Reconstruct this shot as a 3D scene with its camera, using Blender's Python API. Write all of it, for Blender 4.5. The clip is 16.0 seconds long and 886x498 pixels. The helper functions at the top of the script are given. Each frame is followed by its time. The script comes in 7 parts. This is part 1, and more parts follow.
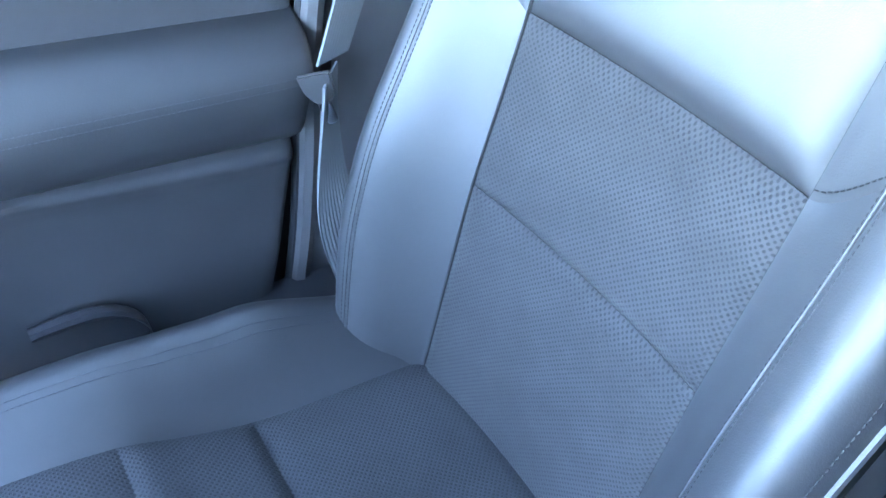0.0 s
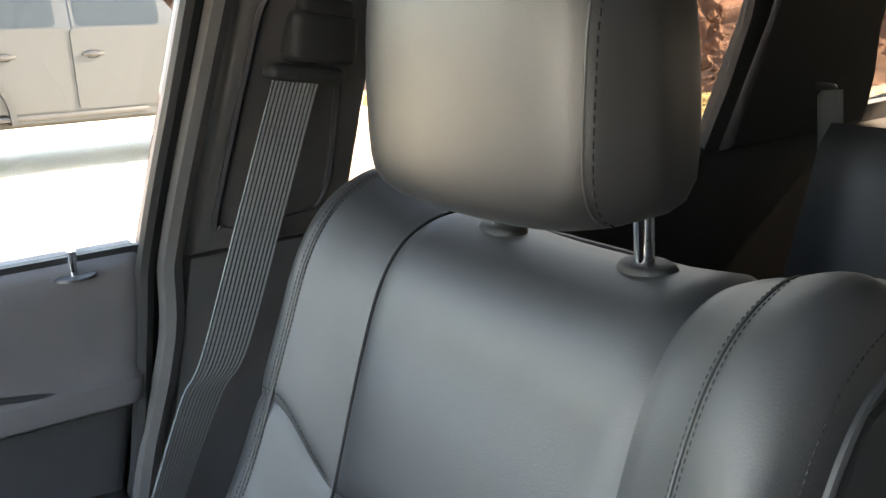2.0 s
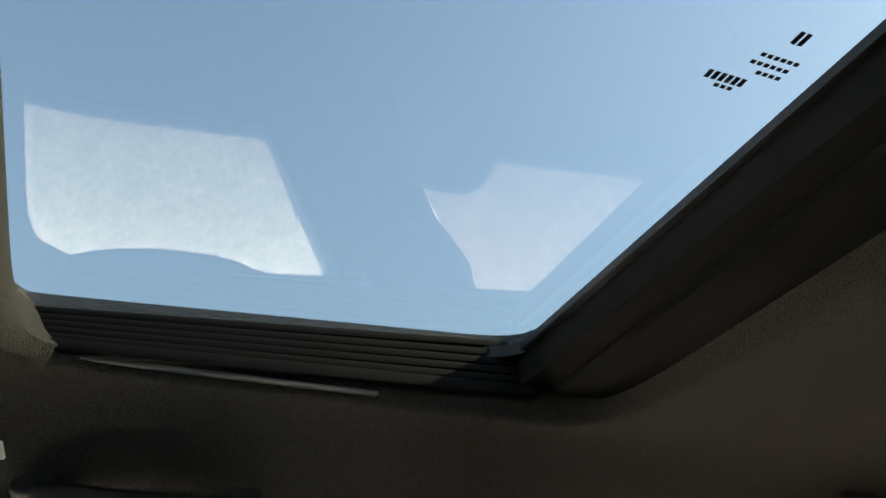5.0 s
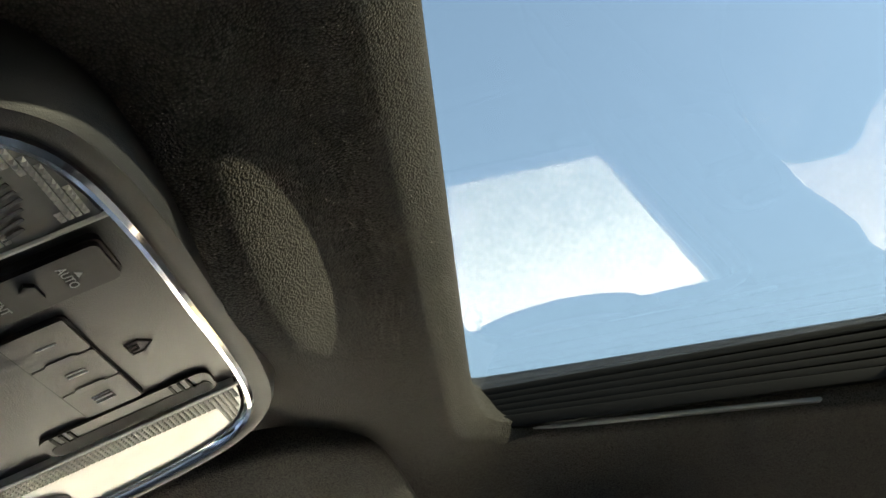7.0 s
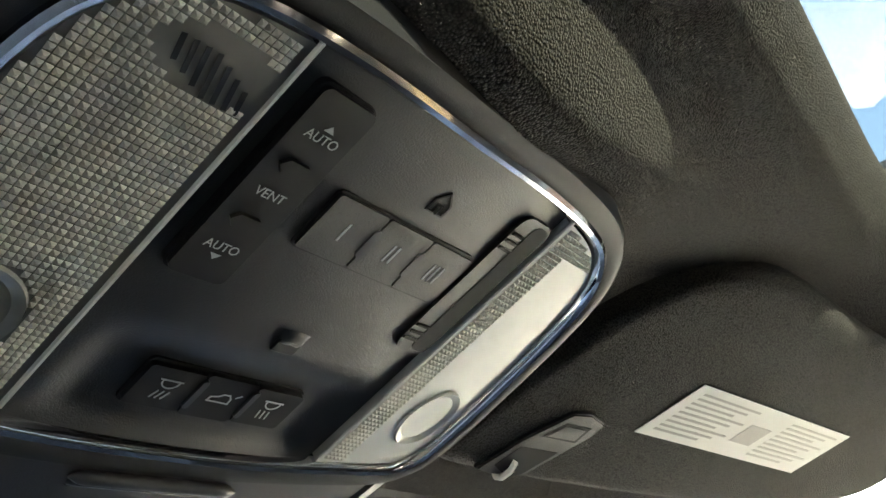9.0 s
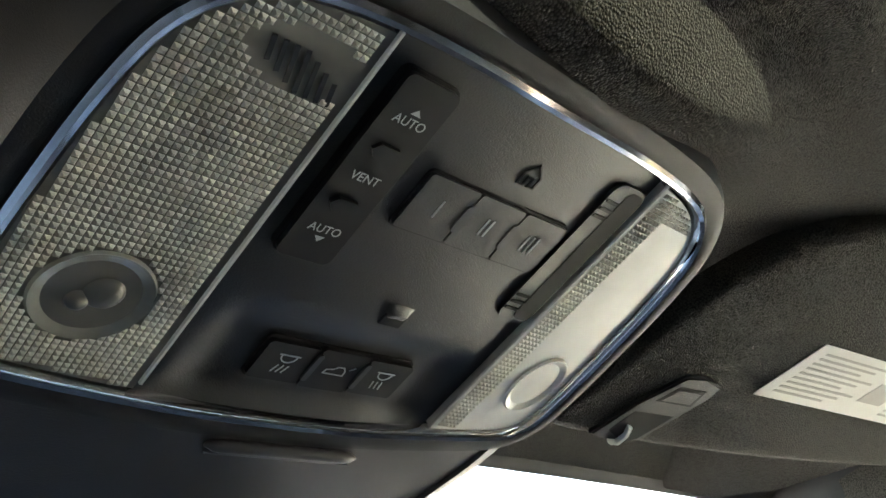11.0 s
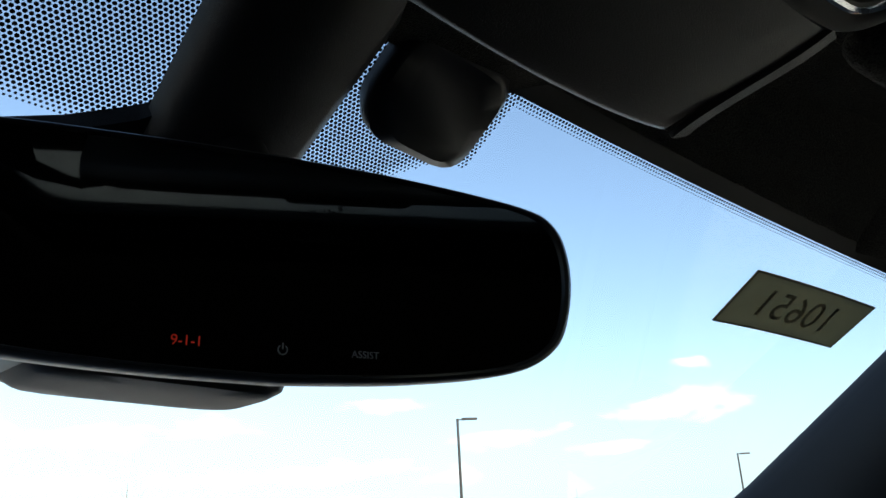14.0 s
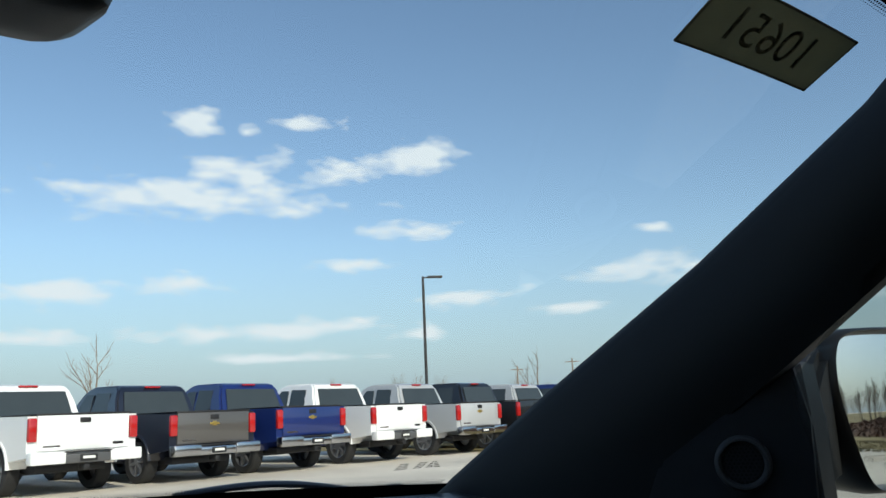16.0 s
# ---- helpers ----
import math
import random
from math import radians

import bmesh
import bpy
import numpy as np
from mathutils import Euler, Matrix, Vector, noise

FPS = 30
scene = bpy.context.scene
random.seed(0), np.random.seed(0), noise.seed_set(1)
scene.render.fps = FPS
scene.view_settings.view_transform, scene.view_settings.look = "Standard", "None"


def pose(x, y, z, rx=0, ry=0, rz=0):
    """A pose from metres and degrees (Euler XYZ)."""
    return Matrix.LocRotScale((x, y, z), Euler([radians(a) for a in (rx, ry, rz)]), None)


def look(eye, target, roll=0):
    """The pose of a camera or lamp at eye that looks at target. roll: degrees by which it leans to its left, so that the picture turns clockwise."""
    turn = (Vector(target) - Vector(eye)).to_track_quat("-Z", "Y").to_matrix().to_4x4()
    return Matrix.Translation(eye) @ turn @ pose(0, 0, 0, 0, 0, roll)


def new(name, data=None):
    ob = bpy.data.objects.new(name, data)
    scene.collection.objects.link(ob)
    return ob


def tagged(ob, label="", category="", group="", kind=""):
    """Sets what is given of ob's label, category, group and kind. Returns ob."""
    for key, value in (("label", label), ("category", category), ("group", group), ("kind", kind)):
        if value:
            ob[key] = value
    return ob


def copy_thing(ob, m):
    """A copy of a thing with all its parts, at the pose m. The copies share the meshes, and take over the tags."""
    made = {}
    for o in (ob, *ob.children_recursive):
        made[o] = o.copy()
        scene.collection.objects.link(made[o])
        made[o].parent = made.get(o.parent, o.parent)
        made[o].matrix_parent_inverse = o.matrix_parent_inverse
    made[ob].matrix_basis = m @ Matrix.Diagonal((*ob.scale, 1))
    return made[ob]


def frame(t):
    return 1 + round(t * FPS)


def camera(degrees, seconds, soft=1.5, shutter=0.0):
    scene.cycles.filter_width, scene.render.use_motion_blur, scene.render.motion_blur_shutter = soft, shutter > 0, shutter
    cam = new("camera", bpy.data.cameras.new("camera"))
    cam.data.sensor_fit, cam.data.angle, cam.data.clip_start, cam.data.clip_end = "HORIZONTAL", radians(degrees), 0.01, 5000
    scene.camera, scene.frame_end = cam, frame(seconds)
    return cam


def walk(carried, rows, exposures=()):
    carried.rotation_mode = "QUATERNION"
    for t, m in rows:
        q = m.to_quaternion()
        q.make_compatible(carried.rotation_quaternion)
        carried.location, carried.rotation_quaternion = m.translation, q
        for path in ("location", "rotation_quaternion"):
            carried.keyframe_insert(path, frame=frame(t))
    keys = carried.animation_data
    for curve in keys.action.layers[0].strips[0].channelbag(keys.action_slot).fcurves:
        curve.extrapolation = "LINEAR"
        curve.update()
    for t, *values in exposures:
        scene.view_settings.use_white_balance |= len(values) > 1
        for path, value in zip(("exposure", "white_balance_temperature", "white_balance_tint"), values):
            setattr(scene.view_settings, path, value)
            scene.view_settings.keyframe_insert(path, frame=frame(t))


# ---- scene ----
cam = camera(56.03, 16.0)

# time, eye, target, roll
PATH = [
    (0.0, (0.0288, 0.3391, 1.3510), (0.6422, -0.0455, 0.6611), -0.86),
    (0.5, (0.0171, 0.3066, 1.3702), (0.6722, -0.1680, 0.7824), -0.37),
    (1.0, (0.0119, 0.2986, 1.3936), (0.6855, -0.2275, 0.8744), -0.63),
    (1.5, (-0.0031, 0.2763, 1.4071), (0.7073, -0.2755, 0.9701), -1.15),
    (2.0, (-0.0493, 0.2533, 1.4229), (0.7140, -0.3305, 1.1462), -1.41),
    (2.5, (-0.0688, 0.2113, 1.4349), (0.7234, -0.3835, 1.2983), -1.42),
    (3.0, (-0.1490, 0.2255, 1.4364), (0.6502, -0.3735, 1.4863), -0.97),
    (3.5, (-0.1947, 0.2227, 1.4363), (0.5904, -0.3541, 1.6624), -0.85),
    (3.7, (-0.2063, 0.2289, 1.4342), (0.5687, -0.3330, 1.7234), -0.80),
    (5.8, (-0.2884, 0.2079, 1.3405), (0.4800, -0.0163, 1.9400), -3.87),
    (6.0, (-0.2862, 0.2055, 1.3504), (0.4924, 0.0170, 1.9489), -4.15),
    (6.5, (-0.2893, 0.2662, 1.3768), (0.5256, 0.1896, 1.9514), -5.01),
    (7.0, (-0.3094, 0.2917, 1.4184), (0.5497, 0.3182, 1.9295), -5.10),
    (7.5, (-0.2811, 0.3095, 1.4090), (0.5713, 0.4455, 1.9138), -4.87),
    (8.0, (-0.2303, 0.3318, 1.4122), (0.5912, 0.5899, 1.9206), -6.48),
    (8.5, (-0.2300, 0.3165, 1.4183), (0.5662, 0.6819, 1.9005), -10.37),
    (9.0, (-0.2217, 0.3000, 1.4171), (0.5387, 0.7552, 1.8802), -10.41),
    (9.2, (-0.2200, 0.3004, 1.4167), (0.5317, 0.7738, 1.8760), -10.59),
    (11.3, (-0.2266, 0.2857, 1.4068), (0.4466, 0.8673, 1.8634), -9.05),
    (11.5, (-0.2283, 0.2921, 1.4010), (0.4451, 0.8722, 1.8593), -9.40),
    (12.0, (-0.2200, 0.3151, 1.3878), (0.4541, 0.8911, 1.8503), -10.12),
    (12.5, (-0.2248, 0.3659, 1.3606), (0.4397, 0.9423, 1.8362), -10.07),
    (13.0, (-0.2184, 0.4505, 1.3380), (0.4476, 1.0351, 1.8015), -7.60),
    (13.5, (-0.2184, 0.4916, 1.3083), (0.4514, 1.1172, 1.7083), -2.81),
    (14.0, (-0.2190, 0.4965, 1.3063), (0.4651, 1.1354, 1.6581), -2.96),
    (14.5, (-0.2213, 0.5188, 1.3178), (0.4725, 1.1638, 1.6380), -2.96),
    (15.0, (-0.1681, 0.5222, 1.2984), (0.5462, 1.1734, 1.5547), -2.75),
    (15.5, (-0.1384, 0.5476, 1.2471), (0.5849, 1.1924, 1.4942), -2.38),
    (16.0, (-0.1007, 0.5603, 1.2236), (0.6376, 1.2071, 1.4147), -2.39),
]
walk(cam, [(t, look(e, g, r)) for t, e, g, r in PATH],
     exposures=[(0.0, 6.3, 6100, 17), (0.5, 5.55, 6700, 18), (1.0, 5.1, 7300, 19), (1.5, 4.5, 8000, 20), (2.0, 4.1, 8700, 20), (2.5, 3.72, 8900, 19), (3.0, 3.25, 8800, 17), (3.5, 3.32, 7800, 15), (6.0, 4.1, 7600, 14), (6.5, 3.95, 7700, 14), (7.0, 4.15, 7700, 13), (7.5, 4.5, 7800, 12), (8.0, 4.85, 7600, 12), (8.5, 4.85, 7400, 12), (9.0, 4.62, 7200, 11), (11.5, 4.7, 7200, 11), (12.0, 4.75, 7200, 12), (12.5, 4.05, 7000, 12), (13.0, 2.9, 6800, 11), (13.5, 1.55, 6700, 10), (14.0, 0.7, 6500, 9), (14.5, 0.25, 6600, 9), (15.5, -0.05, 6200, 7), (16.0, -0.3, 6200, 6)])

# world and sun
world = bpy.data.worlds.new("world")
scene.world = world
world.use_nodes = True
wn = world.node_tree
sky = wn.nodes.new("ShaderNodeTexSky")
sky.sky_type = "NISHITA"
sky.sun_disc = False
sky.dust_density = 0.8
SUN_DIR = Vector((-0.22, -0.84, 0.485)).normalized()
sky.sun_elevation = math.asin(SUN_DIR.z)
sky.sun_rotation = math.atan2(SUN_DIR.x, SUN_DIR.y)
wn.nodes["Background"].inputs["Strength"].default_value = 0.13
# broken fair-weather cloud, flat-based, thinning overhead
tc = wn.nodes.new("ShaderNodeTexCoord")
sep = wn.nodes.new("ShaderNodeSeparateXYZ")
wn.links.new(tc.outputs["Generated"], sep.inputs[0])


def wmath(op, a, b=None, clamp=False):
    n = wn.nodes.new("ShaderNodeMath")
    n.operation, n.use_clamp = op, clamp
    for i, v in enumerate((a, b)):
        if v is None:
            continue
        if isinstance(v, (int, float)):
            n.inputs[i].default_value = v
        else:
            wn.links.new(v, n.inputs[i])
    return n.outputs[0]


zz = wmath("MAXIMUM", sep.outputs["Z"], 0.0)
az = wmath("MULTIPLY", wmath("ARCTAN2", sep.outputs["X"], sep.outputs["Y"]), 57.2958)
el = wmath("MULTIPLY", wmath("ARCSINE", sep.outputs["Z"]), 57.2958)
flat = wn.nodes.new("ShaderNodeCombineXYZ")
wn.links.new(az, flat.inputs[0])
wn.links.new(el, flat.inputs[1])
stretch = wn.nodes.new("ShaderNodeVectorMath")
stretch.operation = "MULTIPLY"
stretch.inputs[1].default_value = (0.30, 0.75, 1.0)
wn.links.new(flat.outputs[0], stretch.inputs[0])
cl = wn.nodes.new("ShaderNodeTexNoise")
cl.inputs["Scale"].default_value, cl.inputs["Detail"].default_value, cl.inputs["Roughness"].default_value = 1.0, 7, 0.58
wn.links.new(stretch.outputs[0], cl.inputs["Vector"])
# fair-weather clouds: bearing, height, half width and half height in degrees
CLOUDS = [(31.0, 14.6, 9.8, 1.3), (35.0, 16.4, 3.6, 1.4), (46.5, 17.4, 4.2, 1.1), (41.6, 16.5, 3.4, 0.9), (31.7, 19.5, 2.1, 0.9), (35.2, 19.1, 1.0, 0.5), (39.3, 19.7, 2.8, 0.5), (46.1, 12.4, 3.0, 0.7), (41.7, 10.1, 2.8, 0.5), (62.5, 8.8, 3.8, 1.0), (23.0, 8.2, 4.2, 0.9), (29.8, 8.8, 3.4, 0.7), (35.4, 5.7, 8.8, 0.6), (41.4, 6.0, 3.3, 0.7), (50.6, 7.6, 3.3, 0.7), (47.2, 5.2, 2.2, 0.5), (37.3, 3.9, 6.0, 0.4), (22.0, 5.4, 4.0, 0.6), (57.0, 6.6, 3.0, 0.4), (63.4, 11.5, 1.4, 0.4), (10.0, 7.0, 7.0, 1.2), (-8.0, 10.0, 9.0, 1.6), (80.0, 7.0, 7.0, 1.1), (150.0, 8.0, 9.0, 1.4)]
field = None
for ca, ce, wa, we in CLOUDS:
    off = wn.nodes.new("ShaderNodeVectorMath")
    off.operation = "SUBTRACT"
    wn.links.new(flat.outputs[0], off.inputs[0])
    off.inputs[1].default_value = (ca, ce, 0)
    scl = wn.nodes.new("ShaderNodeVectorMath")
    scl.operation = "MULTIPLY"
    wn.links.new(off.outputs[0], scl.inputs[0])
    scl.inputs[1].default_value = (1 / wa, 1 / we, 1)
    ln = wn.nodes.new("ShaderNodeVectorMath")
    ln.operation = "LENGTH"
    wn.links.new(scl.outputs[0], ln.inputs[0])
    field = ln.outputs["Value"] if field is None else wmath("MINIMUM", field, ln.outputs["Value"])
rag = wmath("MULTIPLY", wmath("SUBTRACT", cl.outputs["Fac"], 0.5), 3.4)
dens = wmath("MULTIPLY", wmath("ADD", wmath("SUBTRACT", 1.08, field), rag), 1.25, True)
dens = wmath("MULTIPLY", dens, 0.94)
veil = wmath("MULTIPLY", wmath("SUBTRACT", 0.20, zz), 4.6, True)
mixh = wn.nodes.new("ShaderNodeMix")
mixh.data_type = "RGBA"
wn.links.new(veil, mixh.inputs["Factor"])
clear = wn.nodes.new("ShaderNodeVectorMath")
clear.operation = "SCALE"
clear.inputs["Scale"].default_value = 1.4
wn.links.new(sky.outputs[0], clear.inputs[0])
wn.links.new(clear.outputs[0], mixh.inputs["A"])
mixh.inputs["B"].default_value = (3.5, 4.6, 5.7, 1)
mixc = wn.nodes.new("ShaderNodeMix")
mixc.data_type = "RGBA"
wn.links.new(dens, mixc.inputs["Factor"])
wn.links.new(mixh.outputs["Result"], mixc.inputs["A"])
mixc.inputs["B"].default_value = (8.6, 8.8, 9.0, 1)
wn.links.new(mixc.outputs["Result"], wn.nodes["Background"].inputs["Color"])
sun = new("sun", bpy.data.lights.new("sun", "SUN"))
sun.data.energy, sun.data.angle, sun.data.color = 5.0, radians(0.6), (1.0, 0.90, 0.76)
sun.matrix_world = look(SUN_DIR * 50, (0, 0, 0))


# ---- materials ----
def mat(name, color, rough=0.6, metal=0.0, grain=0.0, bump=0.0, vary=0.12, large=3.0, spec=0.5, coat=0.0):
    """Principled material with two scales of variation in colour and a fine relief."""
    m = bpy.data.materials.new(name)
    m.use_nodes = True
    nt = m.node_tree
    b = nt.nodes["Principled BSDF"]
    b.inputs["Base Color"].default_value = (*color, 1)
    b.inputs["Roughness"].default_value = rough
    b.inputs["Metallic"].default_value = metal
    b.inputs["Specular IOR Level"].default_value = spec
    b.inputs["Coat Weight"].default_value = coat
    b.inputs["Coat Roughness"].default_value = 0.04
    tc = nt.nodes.new("ShaderNodeTexCoord")
    if vary:
        big = nt.nodes.new("ShaderNodeTexNoise")
        big.inputs["Scale"].default_value, big.inputs["Detail"].default_value = large, 5
        nt.links.new(tc.outputs["Object"], big.inputs["Vector"])
        ramp = nt.nodes.new("ShaderNodeMapRange")
        ramp.inputs["From Min"].default_value, ramp.inputs["From Max"].default_value = 0.3, 0.7
        ramp.inputs["To Min"].default_value, ramp.inputs["To Max"].default_value = 1 - vary, 1 + vary
        nt.links.new(big.outputs["Fac"], ramp.inputs["Value"])
        mul = nt.nodes.new("ShaderNodeVectorMath")
        mul.operation = "SCALE"
        mul.inputs[0].default_value = color
        nt.links.new(ramp.outputs[0], mul.inputs["Scale"])
        nt.links.new(mul.outputs[0], b.inputs["Base Color"])
    if bump:
        fine = nt.nodes.new("ShaderNodeTexNoise")
        fine.inputs["Scale"].default_value, fine.inputs["Detail"].default_value = grain, 3
        nt.links.new(tc.outputs["Object"], fine.inputs["Vector"])
        bp = nt.nodes.new("ShaderNodeBump")
        bp.inputs["Strength"].default_value, bp.inputs["Distance"].default_value = bump, 0.5 / grain
        nt.links.new(fine.outputs["Fac"], bp.inputs["Height"])
        nt.links.new(bp.outputs[0], b.inputs["Normal"])
    return m


def glass(name, tint=(0.92, 0.96, 0.95), gloss=0.05):
    m = bpy.data.materials.new(name)
    m.use_nodes = True
    nt = m.node_tree
    nt.nodes.remove(nt.nodes["Principled BSDF"])
    tr = nt.nodes.new("ShaderNodeBsdfTransparent")
    tr.inputs[0].default_value = (*tint, 1)
    gl = nt.nodes.new("ShaderNodeBsdfGlossy")
    gl.inputs["Roughness"].default_value = 0.01
    lw = nt.nodes.new("ShaderNodeLayerWeight")
    lw.inputs[0].default_value = 0.5
    pw = nt.nodes.new("ShaderNodeMath")
    pw.operation = "POWER"
    pw.inputs[1].default_value = 4.0
    nt.links.new(lw.outputs["Facing"], pw.inputs[0])
    ad = nt.nodes.new("ShaderNodeMath")
    ad.operation = "MULTIPLY_ADD"
    ad.inputs[1].default_value, ad.inputs[2].default_value = 0.8, gloss
    nt.links.new(pw.outputs[0], ad.inputs[0])
    mx = nt.nodes.new("ShaderNodeMixShader")
    nt.links.new(ad.outputs[0], mx.inputs[0])
    nt.links.new(tr.outputs[0], mx.inputs[1])
    nt.links.new(gl.outputs[0], mx.inputs[2])
    nt.links.new(mx.outputs[0], nt.nodes["Material Output"].inputs[0])
    return m


def perforated(name, color, flat=False, pitch=0.0040):
    """Suede with rows of small punched holes."""
    m = mat(name, color, 0.9, grain=1500, bump=0.35, large=14, vary=0.18)
    nt = m.node_tree
    b = nt.nodes["Principled BSDF"]
    tc = nt.nodes.new("ShaderNodeTexCoord")
    mp = nt.nodes.new("ShaderNodeMapping")
    mp.inputs["Rotation"].default_value = (0 if flat else radians(90), 0, 0)
    rot = nt.nodes.new("ShaderNodeMapping")
    rot.inputs["Rotation"].default_value = (0, 0, radians(45))
    nt.links.new(tc.outputs["Object"], mp.inputs["Vector"])
    nt.links.new(mp.outputs[0], rot.inputs["Vector"])
    vo = nt.nodes.new("ShaderNodeTexVoronoi")
    vo.voronoi_dimensions = "2D"
    vo.inputs["Scale"].default_value, vo.inputs["Randomness"].default_value = 1 / pitch, 0.06
    nt.links.new(rot.outputs[0], vo.inputs["Vector"])
    mr = nt.nodes.new("ShaderNodeMapRange")
    mr.inputs["From Min"].default_value, mr.inputs["From Max"].default_value = 0.22, 0.36
    nt.links.new(vo.outputs["Distance"], mr.inputs["Value"])
    old = b.inputs["Base Color"].links[0].from_socket
    mix = nt.nodes.new("ShaderNodeMix")
    mix.data_type = "RGBA"
    nt.links.new(mr.outputs[0], mix.inputs["Factor"])
    mix.inputs["A"].default_value = (0.018, 0.018, 0.019, 1)
    nt.links.new(old, mix.inputs["B"])
    nt.links.new(mix.outputs["Result"], b.inputs["Base Color"])
    bp = nt.nodes.new("ShaderNodeBump")
    bp.inputs["Strength"].default_value, bp.inputs["Distance"].default_value = 0.6, 0.0015
    nt.links.new(mr.outputs[0], bp.inputs["Height"])
    nt.links.new(b.inputs["Normal"].links[0].from_socket, bp.inputs["Normal"])
    nt.links.new(bp.outputs[0], b.inputs["Normal"])
    return m


def knit(name, color, pitch=0.0016):
    """Ribbed headliner cloth."""
    m = mat(name, color, 0.95, grain=2400, bump=0.25, large=6, vary=0.15)
    nt = m.node_tree
    b = nt.nodes["Principled BSDF"]
    tc = nt.nodes.new("ShaderNodeTexCoord")
    vo = nt.nodes.new("ShaderNodeTexVoronoi")
    vo.inputs["Scale"].default_value, vo.inputs["Randomness"].default_value = 1 / pitch, 0.95
    nt.links.new(tc.outputs["Object"], vo.inputs["Vector"])
    wv = nt.nodes.new("ShaderNodeMapRange")
    wv.inputs["From Min"].default_value, wv.inputs["From Max"].default_value = 0.75, 0.15
    nt.links.new(vo.outputs["Distance"], wv.inputs["Value"])
    light = nt.nodes.new("ShaderNodeMix")
    light.data_type = "RGBA"
    nt.links.new(wv.outputs[0], light.inputs["Factor"])
    old = b.inputs["Base Color"].links[0].from_socket
    light.inputs["A"].default_value = (color[0] * 0.5, color[1] * 0.5, color[2] * 0.5, 1)
    dbl = nt.nodes.new("ShaderNodeVectorMath")
    dbl.operation = "SCALE"
    dbl.inputs["Scale"].default_value = 1.6
    nt.links.new(old, dbl.inputs[0])
    nt.links.new(dbl.outputs[0], light.inputs["B"])
    nt.links.new(light.outputs["Result"], b.inputs["Base Color"])
    bp = nt.nodes.new("ShaderNodeBump")
    bp.inputs["Strength"].default_value, bp.inputs["Distance"].default_value = 0.8, 0.0009
    nt.links.new(wv.outputs[0], bp.inputs["Height"])
    nt.links.new(b.inputs["Normal"].links[0].from_socket, bp.inputs["Normal"])
    nt.links.new(bp.outputs[0], b.inputs["Normal"])
    b.inputs["Sheen Weight"].default_value = 0.06
    b.inputs["Specular IOR Level"].default_value = 0.15
    return m


LEATHER = mat("black leather", (0.0225, 0.0227, 0.0235), 0.54, grain=700, bump=0.2, large=9, spec=0.8)
LEATHER.node_tree.nodes["Principled BSDF"].inputs["IOR"].default_value = 1.56
SMOOTH = mat("smooth worn leather", (0.0185, 0.0186, 0.019), 0.42, grain=700, bump=0.15, large=9, spec=0.8)
SUEDE = perforated("perforated suede", (0.036, 0.0352, 0.0345))
SUEDE_FLAT = perforated("perforated cushion suede", (0.032, 0.032, 0.0335), True)
PLASTIC = mat("grained black plastic", (0.026, 0.0255, 0.0255), 0.42, grain=1300, bump=0.55, large=14)
DOORTOP = mat("grey door top trim", (0.125, 0.116, 0.118), 0.55, grain=1600, bump=0.3, large=8)
DOORLOW = mat("grained door plastic", (0.046, 0.0455, 0.047), 0.5, grain=1400, bump=0.35, large=10)
SOFT = mat("satin dark plastic", (0.030, 0.030, 0.033), 0.38, grain=2200, bump=0.1)
FABRIC = knit("black headliner knit", (0.037, 0.034, 0.029), 0.0011)
VISOR_CLOTH = knit("dark visor knit", (0.044, 0.041, 0.035), 0.0011)
TRIM = mat("dark grey satin trim", (0.075, 0.072, 0.072), 0.5, grain=1600, bump=0.3, large=8)
BEZEL = mat("dark grained bezel", (0.019, 0.019, 0.020), 0.5, grain=1600, bump=0.4, spec=0.3)
PILLAR = mat("dark smooth pillar trim", (0.019, 0.0195, 0.021), 0.7, grain=1600, bump=0.2, spec=0.3)
CARPET = mat("black carpet", (0.03, 0.03, 0.03), 0.95, grain=800, bump=0.8)
RUBBER = mat("black rubber", (0.012, 0.012, 0.013), 0.6)
CHROME = mat("chrome", (0.8, 0.8, 0.82), 0.08, metal=1.0, vary=0)
BELT = mat("grey belt webbing", (0.12, 0.126, 0.128), 0.7, grain=1800, bump=0.5)
WHITE = mat("printed white label", (0.75, 0.74, 0.70), 0.6)
GLASS = glass("clear glass")
TINTED = glass("tinted roof glass", (0.296, 0.322, 0.311), 0.016)
SIDEGLASS = glass("lightly tinted side glass", (0.76, 0.79, 0.77), 0.05)
PRIVACY = glass("dark tinted side glass", (0.52, 0.505, 0.475), 0.05)
# for the unseen left and rear windows, darker than real tint to cut light
DIMGLASS = glass("glass darkened to hold back light", (0.10, 0.103, 0.10), 0.05)
THREAD = mat("grey thread", (0.06, 0.062, 0.068), 0.7, vary=0)
DARKTHREAD = mat("dark thread", (0.007, 0.007, 0.008), 0.7, vary=0)
ASPHALT = mat("pale concrete paving", (0.70, 0.635, 0.53), 0.9, grain=40, bump=0.3, vary=0.15, large=0.4)
DIRT = mat("red-brown earth", (0.135, 0.060, 0.032), 0.95, grain=6, bump=0.9, vary=0.5, large=1.2)
GRASS = mat("dry grass", (0.26, 0.20, 0.075), 0.95, grain=30, bump=0.6, vary=0.4, large=0.5)


